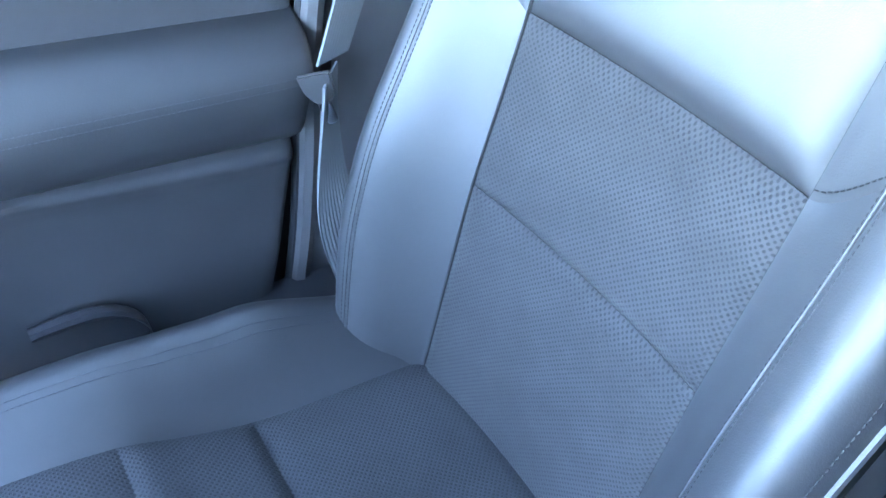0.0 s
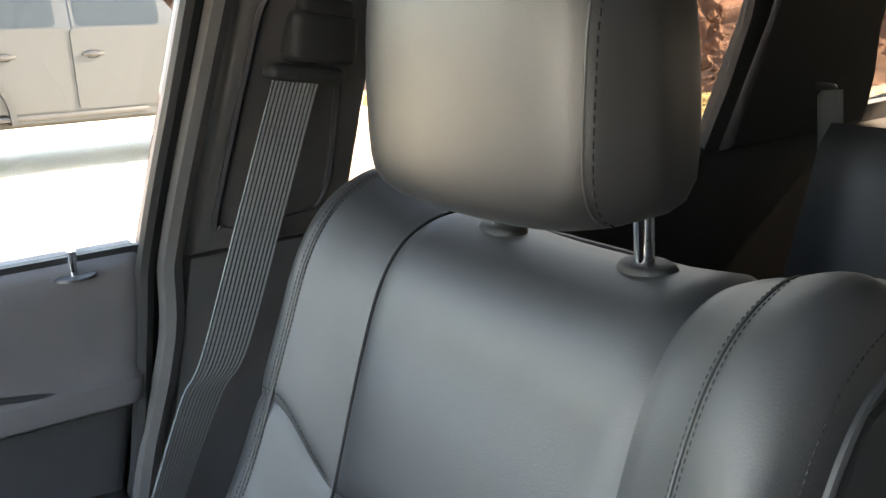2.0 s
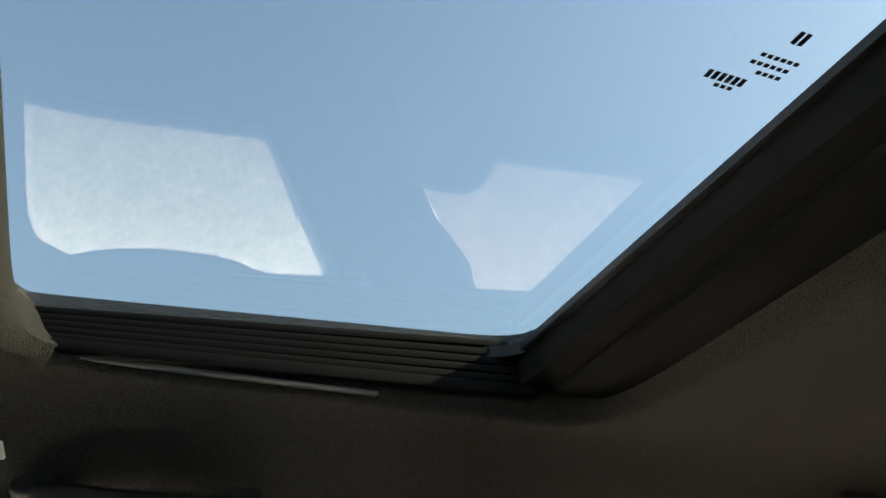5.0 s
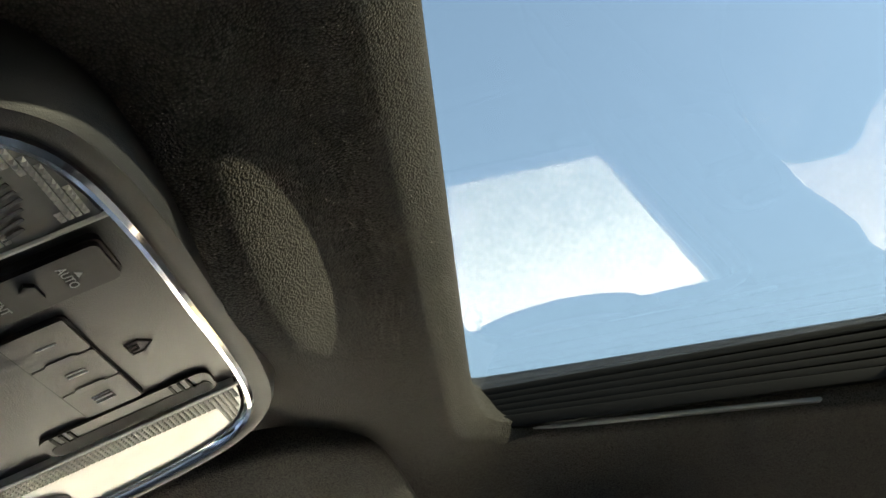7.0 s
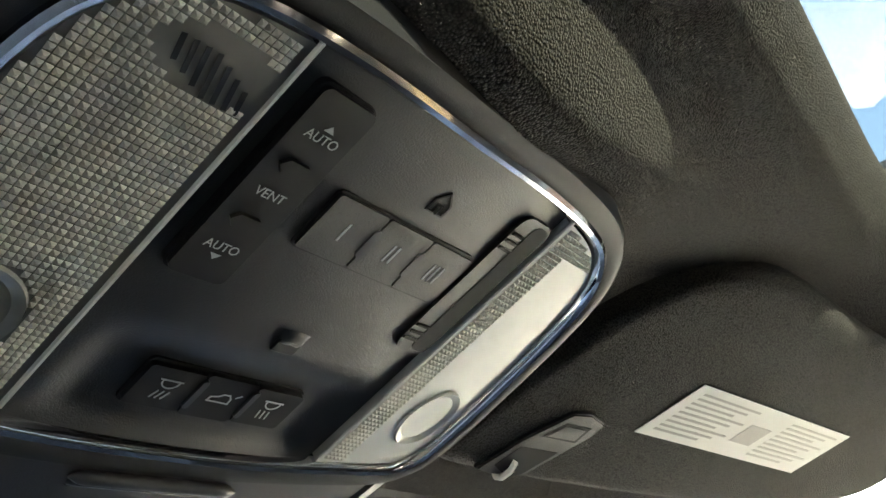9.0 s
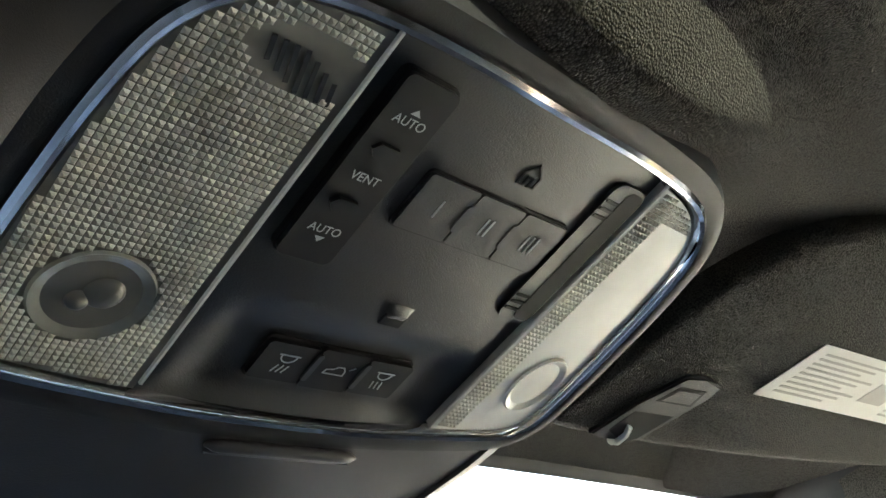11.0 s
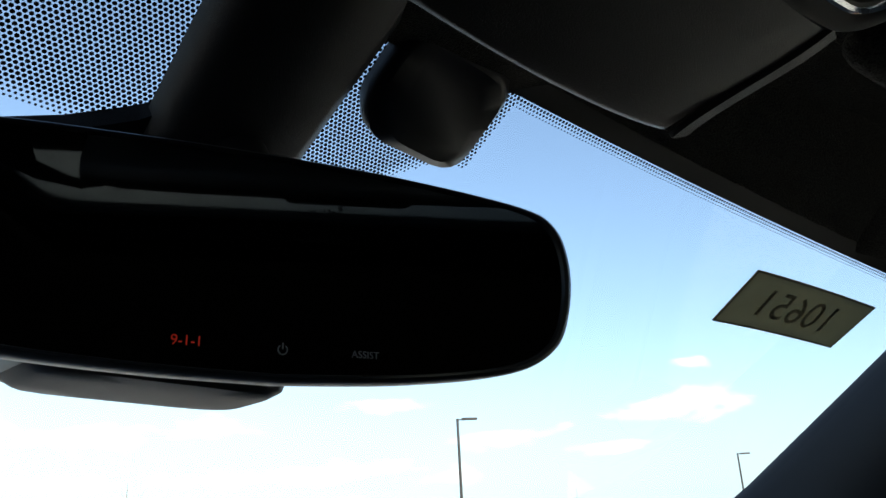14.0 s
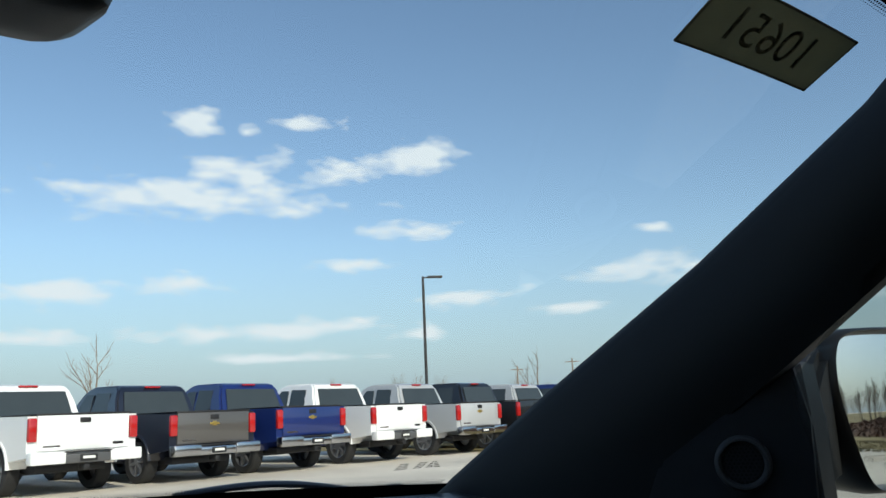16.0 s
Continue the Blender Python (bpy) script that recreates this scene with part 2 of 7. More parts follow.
# ---- mesh helpers ----
def part(name, bm, material, parent=None, label="", smooth=True):
    me = bpy.data.meshes.new(name)
    bmesh.ops.recalc_face_normals(bm, faces=bm.faces)
    bm.to_mesh(me)
    bm.free()
    me.materials.append(material)
    if smooth:
        me.shade_smooth()
        me.set_sharp_from_angle(angle=radians(40))
    ob = new(name, me)
    if parent:
        ob.parent = parent
    if label:
        ob["label"] = label
    return ob


def empty(name, x=0.0, y=0.0, z=0.0):
    ob = new(name)
    ob.empty_display_size = 0.05
    return ob


def box(bm, c, s, bevel=0.0, m=None, seg=2):
    r = bmesh.ops.create_cube(bm, size=1, matrix=(m or Matrix()) @ Matrix.Translation(c) @ Matrix.Diagonal((*s, 1)))
    if bevel:
        vs = set(r["verts"])
        es = [e for e in bm.edges if e.verts[0] in vs and e.verts[1] in vs]
        bmesh.ops.bevel(bm, geom=es, offset=bevel, segments=seg, affect="EDGES", profile=0.5)


def cyl(bm, a, b, r0, r1=None, n=20):
    a, b = Vector(a), Vector(b)
    m = Matrix.Translation((a + b) / 2) @ (b - a).to_track_quat("Z", "Y").to_matrix().to_4x4()
    bmesh.ops.create_cone(bm, cap_ends=True, segments=n, radius1=r0, radius2=r0 if r1 is None else r1, depth=(b - a).length, matrix=m)


def loft(bm, rings, closed=True, cap0=False, cap1=False):
    vv = [[bm.verts.new(p) for p in r] for r in rings]
    n = len(vv[0])
    for a, b in zip(vv, vv[1:]):
        for i in range(n if closed else n - 1):
            j = (i + 1) % n
            try:
                bm.faces.new((a[i], a[j], b[j], b[i]))
            except ValueError:
                pass
    if cap0:
        bm.faces.new(vv[0])
    if cap1:
        bm.faces.new(vv[-1])
    return vv


def prism(bm, outline, f, depth):
    """A flat outline put through f(u, v, w), with w from 0 to depth."""
    a = [bm.verts.new(f(u, v, 0)) for u, v in outline]
    b = [bm.verts.new(f(u, v, depth)) for u, v in outline]
    bm.faces.new(a)
    bm.faces.new(list(reversed(b)))
    n = len(a)
    for i in range(n):
        j = (i + 1) % n
        bm.faces.new((a[i], b[i], b[j], a[j]))


def rrect(x0, y0, x1, y1, r, n=5):
    pts = []
    for cx, cy, a0 in ((x1 - r, y1 - r, 0), (x0 + r, y1 - r, 90), (x0 + r, y0 + r, 180), (x1 - r, y0 + r, 270)):
        for k in range(n + 1):
            a = radians(a0 + 90 * k / n)
            pts.append((cx + r * math.cos(a), cy + r * math.sin(a)))
    return pts


VOID = mat("matt black cloth", (0.010, 0.010, 0.010), 0.95, grain=900, bump=0.3, spec=0.1)
# near-black for the shade in gaps, recesses and seams, and for dark print
BLACK = mat("black gap shade and print", (0.004, 0.004, 0.004), 0.8, vary=0)


def smooth_step(a, b, x):
    t = max(0.0, min(1.0, (x - a) / (b - a)))
    return t * t * (3 - 2 * t)


def along(line, t):
    """A smooth point and normal at t (0 to 1) on a (y, z) line."""
    n = len(line) - 1
    f = min(max(t, 0.0), 0.99999) * n
    i, u = int(f), f - int(f)
    p = [line[max(0, min(n, i + k))] for k in (-1, 0, 1, 2)]

    def cr(c):
        a, b, d, e = (q[c] for q in p)
        return 0.5 * (2 * b + (d - a) * u + (2 * a - 5 * b + 4 * d - e) * u * u + (3 * b - a - 3 * d + e) * u ** 3)

    def dr(c):
        a, b, d, e = (q[c] for q in p)
        return 0.5 * ((d - a) + 2 * (2 * a - 5 * b + 4 * d - e) * u + 3 * (3 * b - a - 3 * d + e) * u * u)
    ty, tz = dr(0), dr(1)
    k = math.hypot(ty, tz)
    return cr(0), cr(1), tz / k, -ty / k


def patch(name, us, ts, f, material, parent, label="", edge=0.0065, depth=0.03):
    """A pillowed patch of a surface f(u, t, lift), with its edges sunk and closed behind."""
    bm = bmesh.new()
    nu, nt_ = len(us), len(ts)
    p = [[f(u, t) for u in us] for t in ts]

    def away(i, j):
        q = p[i][j]
        return min((q - p[0][j]).length, (q - p[-1][j]).length, (q - p[i][0]).length, (q - p[i][-1]).length)
    front = [[bm.verts.new(f(us[j], ts[i], -edge * math.exp(-(away(i, j) / 0.0065) ** 2))) for j in range(nu)] for i in range(nt_)]
    back = [[bm.verts.new(f(us[j], ts[i], -depth)) for j in range(nu)] for i in range(nt_)]
    for i in range(nt_ - 1):
        for j in range(nu - 1):
            bm.faces.new((front[i][j], front[i][j + 1], front[i + 1][j + 1], front[i + 1][j]))
            bm.faces.new((back[i][j], back[i + 1][j], back[i + 1][j + 1], back[i][j + 1]))
    ring = [(0, j) for j in range(nu)] + [(i, nu - 1) for i in range(1, nt_)] + [(nt_ - 1, j) for j in range(nu - 2, -1, -1)] + [(i, 0) for i in range(nt_ - 2, 0, -1)]
    for (a, b), (c, d) in zip(ring, ring[1:] + ring[:1]):
        bm.faces.new((front[a][b], back[a][b], back[c][d], front[c][d]))
    return part(name, bm, material, parent, label)


def spread(a, b, n, ends=True):
    """n+1 numbers from a to b, closer together at both ends."""
    out = [a + (b - a) * i / n for i in range(n + 1)]
    if ends:
        e = (b - a) / abs(b - a) * min(0.004, abs(b - a) / n / 2) if abs(b - a) > 0 else 0
        out = [a, a + e] + out[1:-1] + [b - e, b]
    return out


def stitches(name, points, parent, material=None, length=0.0034, gap=0.0016, r=0.00055, label=""):
    """Thread stitches laid along a row of points, each with its normal."""
    bm = bmesh.new()
    run = 0.0
    nxt = 0.0
    for (p, n), (q, m_) in zip(points, points[1:]):
        d = (q - p)
        L = d.length
        if L < 1e-6:
            continue
        while nxt < run + L:
            a = p + d * ((nxt - run) / L)
            e = d.normalized()
            s_ = e.cross(n).normalized()
            ends = []
            for c, k in ((a, 0.35), (a + e * length * 0.5, 1.0), (a + e * length, 0.35)):
                ends.append([c + s_ * r + n * 0.0001, c + n * r * 1.6 * k, c - s_ * r + n * 0.0001])
            loft(bm, ends, closed=False)
            nxt += length + gap
        run += L
    return part(name, bm, material or THREAD, parent, label)


def surface_line(f, uts, lift=0.0006):
    """Points and normals along (u, t) pairs of a surface."""
    out = []
    for u, t in uts:
        p = f(u, t, lift)
        a = f(u + 0.004, t, lift) - p
        b = f(u, t + 0.004, lift) - p
        n = a.cross(b).normalized()
        if n.y < 0 and n.z < 0.3:
            n = -n
        if n.z < -0.5:
            n = -n
        out.append((p, n))
    return out


# ---- setting: ground ----
bm = bmesh.new()
box(bm, (0, 0, -0.05), (3000, 3000, 0.1))
tagged(part("ground", bm, ASPHALT, smooth=False), "pale worn concrete parking lot reaching to the horizon", "ground", kind="structure")

# ---- cabin shell ----
def side_x(z):
    return 0.755 if z < 1.19 else 0.755 - 0.34 * (z - 1.19)


def side_panel(name, outline, material, label, thick=0.05, inset=0.0, sgn=1, category="trim", rounded=0.0):
    bm = bmesh.new()
    prism(bm, outline, lambda u, v, w: (sgn * (side_x(v) - inset + w), u, v), thick)
    if rounded:
        near = [e for e in bm.edges if all(abs(abs(v.co.x) - (side_x(v.co.z) - inset)) < 1e-4 for v in e.verts)]
        bmesh.ops.bevel(bm, geom=near, offset=rounded, segments=5, affect="EDGES", profile=0.5)
    return tagged(part(name, bm, material, smooth=rounded > 0), label, category, kind="structure")



DOOR_PROFILE = [(1.205, 0.775), (1.202, 0.757), (1.192, 0.746), (1.17, 0.741), (1.13, 0.740), (1.095, 0.740), (1.088, 0.737), (1.083, 0.731), (1.070, 0.729), (1.060, 0.730), (1.055, 0.738), (1.052, 0.743)]
DOOR_MID = [(1.052, 0.747), (1.02, 0.748), (0.975, 0.748), (0.962, 0.746)]
DOOR_ARM = [(0.962, 0.744), (0.957, 0.730), (0.948, 0.706), (0.938, 0.692), (0.926, 0.684), (0.915, 0.681), (0.900, 0.682), (0.880, 0.685), (0.860, 0.691), (0.847, 0.699), (0.838, 0.710), (0.832, 0.724), (0.828, 0.736)]
DOOR_LOW = [(0.828, 0.738), (0.821, 0.735), (0.814, 0.727), (0.806, 0.7225), (0.797, 0.7225), (0.790, 0.727), (0.766, 0.732), (0.72, 0.734), (0.66, 0.734), (0.60, 0.726), (0.54, 0.71), (0.46, 0.70), (0.38, 0.705)]
EDGE_Z = [0.38, 0.57, 0.665, 0.773, 0.874, 0.947, 1.054, 1.074, 1.187, 1.21]
EDGE_Y = [0.22, 0.159, 0.117, 0.09, 0.078, 0.06, 0.033, 0.027, 0.011, 0.008]


def door_shift(y, z):
    k = float(np.interp(z, [0.38, 0.60, 0.72, 0.80, 0.88, 0.93, 0.98, 1.05, 1.10, 1.2], [0, 0.05, 0.18, 0.20, 0.10, 0.13, 0.15, 0.03, 0.02, 0.0]))
    return z + k * (min(y, 0.45) - 0.07) - 0.085 * smooth_step(0.22, 0.74, y) * min(1.0, max(0.0, (z - 0.97) / 0.18))


def door_surface(name, profile, material, parent, sgn, label="", y_end=1.02):
    bm = bmesh.new()
    rings = []
    for z, x in profile:
        y0 = float(np.interp(z, EDGE_Z, EDGE_Y))
        ys = [y0, y0 + 0.002, y0 + 0.006, y0 + 0.014] + [y0 + 0.03 + (y_end - y0 - 0.03) * i / 24 for i in range(25)]
        dd = [0.022, 0.010, 0.003, 0.0] + [0.0] * 25
        rings.append([(sgn * (x + d), y, door_shift(y, z)) for y, d in zip(ys, dd)])
    rings2 = [[(sgn * 0.80, p[1], p[2]) for p in r] for r in rings]
    loft(bm, rings, closed=False)
    loft(bm, [rings[0], rings2[0]], closed=False)
    loft(bm, [rings[-1], rings2[-1]], closed=False)
    loft(bm, [[r[0] for r in rings], [r[0] for r in rings2]], closed=False)
    bmesh.ops.remove_doubles(bm, verts=bm.verts, dist=0.0004)
    return part(name, bm, material, parent, label)


def lock_pin(name, x, y, z):
    o = empty(name)
    bm = bmesh.new()
    rr = [[(x + r * 1.0 * math.cos(2 * math.pi * i / 20), y + 1.25 * r * math.sin(2 * math.pi * i / 20), z + h) for i in range(20)] for r, h in ((0.016, 0.0), (0.0155, 0.0025), (0.011, 0.004), (0.006, 0.0035))]
    loft(bm, rr, cap1=True)
    part("collar", bm, SOFT, o)
    bm = bmesh.new()
    cyl(bm, (x, y, z + 0.002), (x, y, z + 0.016), 0.0036)
    cyl(bm, (x, y, z + 0.016), (x, y, z + 0.026), 0.0048, 0.0042)
    part("pin", bm, CHROME, o, "bright metal lock pin")
    return tagged(o, "small bright door lock pin in a black collar", "lock pin")


for sgn, tag in ((1, "right"), (-1, "left")):
    # front door inner panel
    d0 = empty("door_front_" + tag)
    door_surface("upper_panel", DOOR_PROFILE, DOORTOP, d0, sgn, "grained grey-black upper door panel")
    door_surface("middle_panel", DOOR_MID, DOORLOW, d0, sgn, "smooth dark door insert")
    arm = door_surface("armrest", DOOR_ARM, LEATHER, d0, sgn, "padded black leather armrest")
    door_surface("lower_panel", DOOR_LOW, DOORLOW, d0, sgn, "grained black lower panel with a ribbed pocket edge")
    for dz in (0.0, 0.007):
        stitches("seam_stitching", [(Vector((sgn * (0.6808 + dz * 0.25), y, door_shift(y, 0.914 + dz))), Vector((-sgn, 0, 0))) for y in [0.085 + 0.5 * i / 60 for i in range(61)]], arm)
    # pull cup lip
    bm = bmesh.new()
    rings = []
    for i in range(21):
        u = i / 20
        y, z = 0.105 + 0.30 * u, 1.084 + 0.022 * math.sin(min(1.0, u * 1.6) * math.pi / 2)
        rings.append([(sgn * (0.738 + 0.004 * math.cos(a)), y, z + 0.0035 * math.sin(a)) for a in [k * math.pi / 4 for k in range(8)]])
    loft(bm, rings, cap0=True, cap1=True)
    part("pull_cup_rim", bm, SOFT, d0)
    # pocket at the foot of the door
    bm = bmesh.new()
    rings = []
    for i in range(25):
        a = math.pi * i / 24
        y, z = 0.40 - 0.11 * math.sin(a) ** 0.6, 0.655 + 0.06 * math.cos(a)
        rings.append([(sgn * (0.716 + 0.008 * math.cos(b)), y + 0.3 * (i / 24 - 0.5) * 0, z + 0.008 * math.sin(b)) for b in [k * math.pi / 4 for k in range(8)]])
    loft(bm, rings, cap0=True, cap1=True)
    part("pocket_rim", bm, SOFT, d0)
    tagged(d0, "closed front door with grained black panel and stitched armrest", "door", kind="structure")
    # window line rubber
    bm = bmesh.new()
    loft(bm, [[(sgn * (0.765 + dx), y, door_shift(y, 1.203) + dz) for dx, dz in ((-0.007, -0.006), (-0.005, 0.005), (0.005, 0.005), (0.007, -0.006))] for y in [0.01 + 0.98 * i / 30 for i in range(31)]], cap0=True, cap1=True)
    tagged(part("trim_window_seal_" + tag, bm, RUBBER), "black rubber window seal", "trim", kind="structure")

    side_panel("wall_pillar_" + tag, [(0.30, 0.37), (0.012, 1.19), (-0.24, 1.19), (-0.24, 0.37)], RUBBER, "black door jamb behind the pillar trim", sgn=sgn, category="wall", inset=-0.015, thick=0.05)
    side_panel("trim_pillar_back_" + tag, [(0.008, 1.19), (-0.052, 1.562), (-0.258, 1.566), (-0.232, 1.49), (-0.22, 1.19)], RUBBER, "black outer face of the centre pillar", sgn=sgn, inset=-0.008, thick=0.03)
    # centre pillar: seal, flange, main face, recess
    side_panel("trim_b_pillar_" + tag, [(-0.030, 1.19), (-0.088, 1.56), (-0.247, 1.566), (-0.231, 1.540), (-0.220, 1.515), (-0.213, 1.485), (-0.211, 1.42), (-0.210, 1.19)], TRIM, "dark grey plastic centre pillar trim", sgn=sgn, inset=0.022, thick=0.07, rounded=0.016)
    side_panel("trim_b_pillar_low_" + tag, [(-0.030, 1.19), (-0.228, 1.19), (-0.20, 0.37), (0.16, 0.37), (0.10, 0.60), (0.05, 0.80), (0.0, 1.05)], TRIM, "dark grey plastic lower centre pillar trim", sgn=sgn, inset=0.022, thick=0.07)
    for k, (o1, o2, rad, matl, nm, lb) in enumerate(((0.012, -0.045, 0.0095, RUBBER, "trim_door_seal_", "black rubber door seal along the pillar"), (-0.010, -0.068, 0.013, TRIM, "trim_pillar_edge_", "rounded grey edge of the pillar trim"))):
        bm = bmesh.new()
        rings = []
        line = [(0.155, 0.45), (0.10, 0.665), (0.075, 0.80), (0.062, 0.90), (0.04, 1.0), (o1 + 0.010, 1.12), (o1, 1.19), (o1 - 0.012, 1.27), (o1 - 0.028, 1.36), (o2 + 0.012, 1.46), (o2, 1.525), (o2 + 0.004, 1.548), (o2 + 0.02, 1.558), (o2 + 0.06, 1.561), (o2 + 0.3, 1.5615), (0.60, 1.560)]
        for i in range(64):
            y, z, _, _ = along(line, i / 63)
            if k == 1:
                y -= 0.008 * (1 - smooth_step(1.04, 1.20, z))
            x = side_x(z) - 0.010 - (0.006 if k else 0)
            rings.append([(sgn * (x + rad * math.cos(a)), y + rad * math.sin(a), z + (rad * math.cos(a) * 0.3 if z > 1.545 else 0)) for a in [j * math.pi / 4 for j in range(8)]])
        loft(bm, rings, cap0=True, cap1=True)
        tagged(part(nm + tag, bm, matl), lb, "trim", kind="structure")
    # recess border for the belt guide
    bm = bmesh.new()
    rings = []
    pts = [(-0.083, 1.408), (-0.054, 1.235), (-0.060, 1.222), (-0.075, 1.218), (-0.150, 1.222), (-0.171, 1.235), (-0.178, 1.28), (-0.172, 1.40), (-0.160, 1.44), (-0.12, 1.452), (-0.092, 1.435), (-0.083, 1.408)]
    for i in range(61):
        y, z, _, _ = along(pts, i / 60)
        x = side_x(z) - 0.023
        rings.append([(sgn * (x + 0.004 * math.cos(a)), y + 0.004 * math.sin(a), z) for a in [j * math.pi / 3 for j in range(6)]])
    loft(bm, rings)
    tagged(part("trim_belt_recess_" + tag, bm, SOFT), "raised rim round the belt guide recess", "trim", kind="structure")

    # rear door, rear pillars and roof rail
    side_panel("wall_rear_door_" + tag, [(-0.20, 0.37), (-0.228, 1.19), (-0.965, 1.19), (-1.10, 0.37)], PILLAR, "dark rear door inner panel", sgn=sgn, category="door", inset=0.012)
    bm = bmesh.new()
    box(bm, (sgn * 0.765, -0.555, 1.193), (0.05, 0.66, 0.02), 0.008)
    tagged(part("trim_rear_sill_" + tag, bm, PILLAR), "dark rear window sill", "trim", kind="structure")
    side_panel("trim_c_pillar_" + tag, [(-0.935, 1.19), (-0.938, 1.40), (-0.905, 1.57), (-1.198, 1.562), (-1.235, 1.48), (-1.273, 1.376), (-1.325, 1.28), (-1.375, 1.226), (-1.375, 1.19)], PILLAR, "dark grey plastic rear pillar trim", sgn=sgn, inset=0.02, thick=0.07, rounded=0.012)
    side_panel("trim_rear_door_frame_" + tag, [(-0.888, 1.19), (-0.892, 1.30), (-0.885, 1.40), (-0.862, 1.48), (-0.823, 1.57), (-0.90, 1.57), (-0.932, 1.40), (-0.930, 1.19)], PILLAR, "black rear door window frame", sgn=sgn, inset=0.006, thick=0.012)
    side_panel("trim_d_pillar_" + tag, [(-1.80, 1.19), (-1.66, 1.56), (-1.98, 1.56), (-1.98, 1.19)], PILLAR, "dark plastic rearmost pillar trim", sgn=sgn)
    side_panel("wall_side_rear_" + tag, [(-1.05, 0.37), (-0.93, 1.19), (-1.375, 1.19), (-1.375, 1.226), (-1.66, 1.235), (-1.80, 1.19), (-1.98, 1.19), (-1.98, 0.37)], PILLAR, "dark plastic rear side panel", sgn=sgn, category="wall", inset=0.008)
    bm = bmesh.new()
    rings = []
    for i in range(40):
        y = 0.68 - 2.66 * i / 39
        t0 = 0.08 * smooth_step(0.24, 0.66, y)
        up = 0.010 * smooth_step(-0.12, -0.28, y) if y < -0.12 else 0.0
        out = 0.055 * smooth_step(0.48, 0.64, y)
        rings.append([(sgn * (x + out), y, z - t0 + up * k_) for x, z, k_ in ((0.618, 1.600, 0.4), (0.623, 1.575, 0.8), (0.630, 1.562, 1), (0.65, 1.558, 1), (0.69, 1.565, 1), (0.70, 1.66, 0), (0.64, 1.74, 0))])
    loft(bm, rings, closed=False)
    tagged(part("wall_roof_rail_" + tag, bm, FABRIC), "dark headliner side rail above the windows", "wall", kind="structure")
    # glass; the left panes are darkened as if a driver blocked the light
    for nm, poly in (("window_front_", [(0.02, 1.17), (-0.05, 1.562), (0.55, 1.562), (0.80, 1.30), (0.858, 1.24), (0.852, 1.09), (0.60, 1.11), (0.35, 1.16)]), ("window_rear_", [(-0.228, 1.19), (-0.262, 1.566), (-0.90, 1.568), (-0.93, 1.19)]), ("window_quarter_", [(-1.375, 1.22), (-1.198, 1.562), (-1.66, 1.56), (-1.80, 1.22)])):
        bm = bmesh.new()
        prism(bm, poly, lambda u, v, w: (sgn * (side_x(v) + 0.022 + w), u, v), 0.004)
        g = part(nm + tag, bm, DIMGLASS if sgn < 0 else SIDEGLASS if nm == "window_front_" else PRIVACY, smooth=False)
        tagged(g, "side window glass, extra dark on the left to hold back light", "window", kind="structure")

lock_pin("lock_pin", 0.749, 0.076, 1.190)
lock_pin("lock_pin", 0.750, -0.848, 1.203)

bm = bmesh.new()
box(bm, (0, -0.4, 0.36), (1.52, 3.4, 0.04))
tagged(part("floor", bm, CARPET, smooth=False), "black carpeted car floor", "floor", kind="structure")
bm = bmesh.new()
box(bm, (0, -1.97, 0.78), (1.5, 0.04, 0.84))
tagged(part("wall_rear", bm, PILLAR, smooth=False), "dark plastic tailgate inner wall", "wall", kind="structure")
bm = bmesh.new()
box(bm, (0, -1.97, 1.66), (1.3, 0.04, 0.18))
tagged(part("wall_rear_header", bm, PLASTIC, smooth=False), "dark plastic header above the rear window", "wall", kind="structure")
# unseen rear window added with darkened glass to keep the rear cabin dim
bm = bmesh.new()
prism(bm, [(-0.70, 1.19), (-0.58, 1.58), (0.58, 1.58), (0.70, 1.19)], lambda u, v, w: (u, -1.975 + w, v), 0.004)
tagged(part("window_rear", bm, DIMGLASS, smooth=False), "unseen rear window glass darkened to hold back light", "window", kind="structure")
bm = bmesh.new()
box(bm, (0, 1.25, 0.70), (1.5, 0.05, 0.7))
tagged(part("wall_front", bm, PLASTIC, smooth=False), "dark front bulkhead below the dashboard", "wall", kind="structure")


def ceil_z(x, y):
    k = smooth_step(0.388, 0.46, y)
    swell = (1 - k) * 0.045 * math.exp(-((x - 0.02) / 0.15) ** 2) + k * 0.034 * math.exp(-(x / 0.185) ** 6)
    return 1.652 - 0.017 * smooth_step(0.27, 0.325, y) - 0.030 * smooth_step(0.33, 0.72, y) - smooth_step(0.338, 0.386, y) * swell - 0.085 * smooth_step(0.42, 0.64, abs(x))


def ws_z(x, y):
    return 1.584 - 0.22 * x * x - 0.615 * (y - 0.77)


def ws_y(x, z):
    return 0.77 + (1.584 - 0.22 * x * x - z) / 0.615


def ring_point(a, x1, y0, y1, p):
    c, s = math.cos(a), math.sin(a)
    k = (abs(c) ** p + abs(s) ** p) ** (-1 / p)
    cy, hy = (y0 + y1) / 2, (y1 - y0) / 2
    return x1 * c * k, cy + hy * s * k


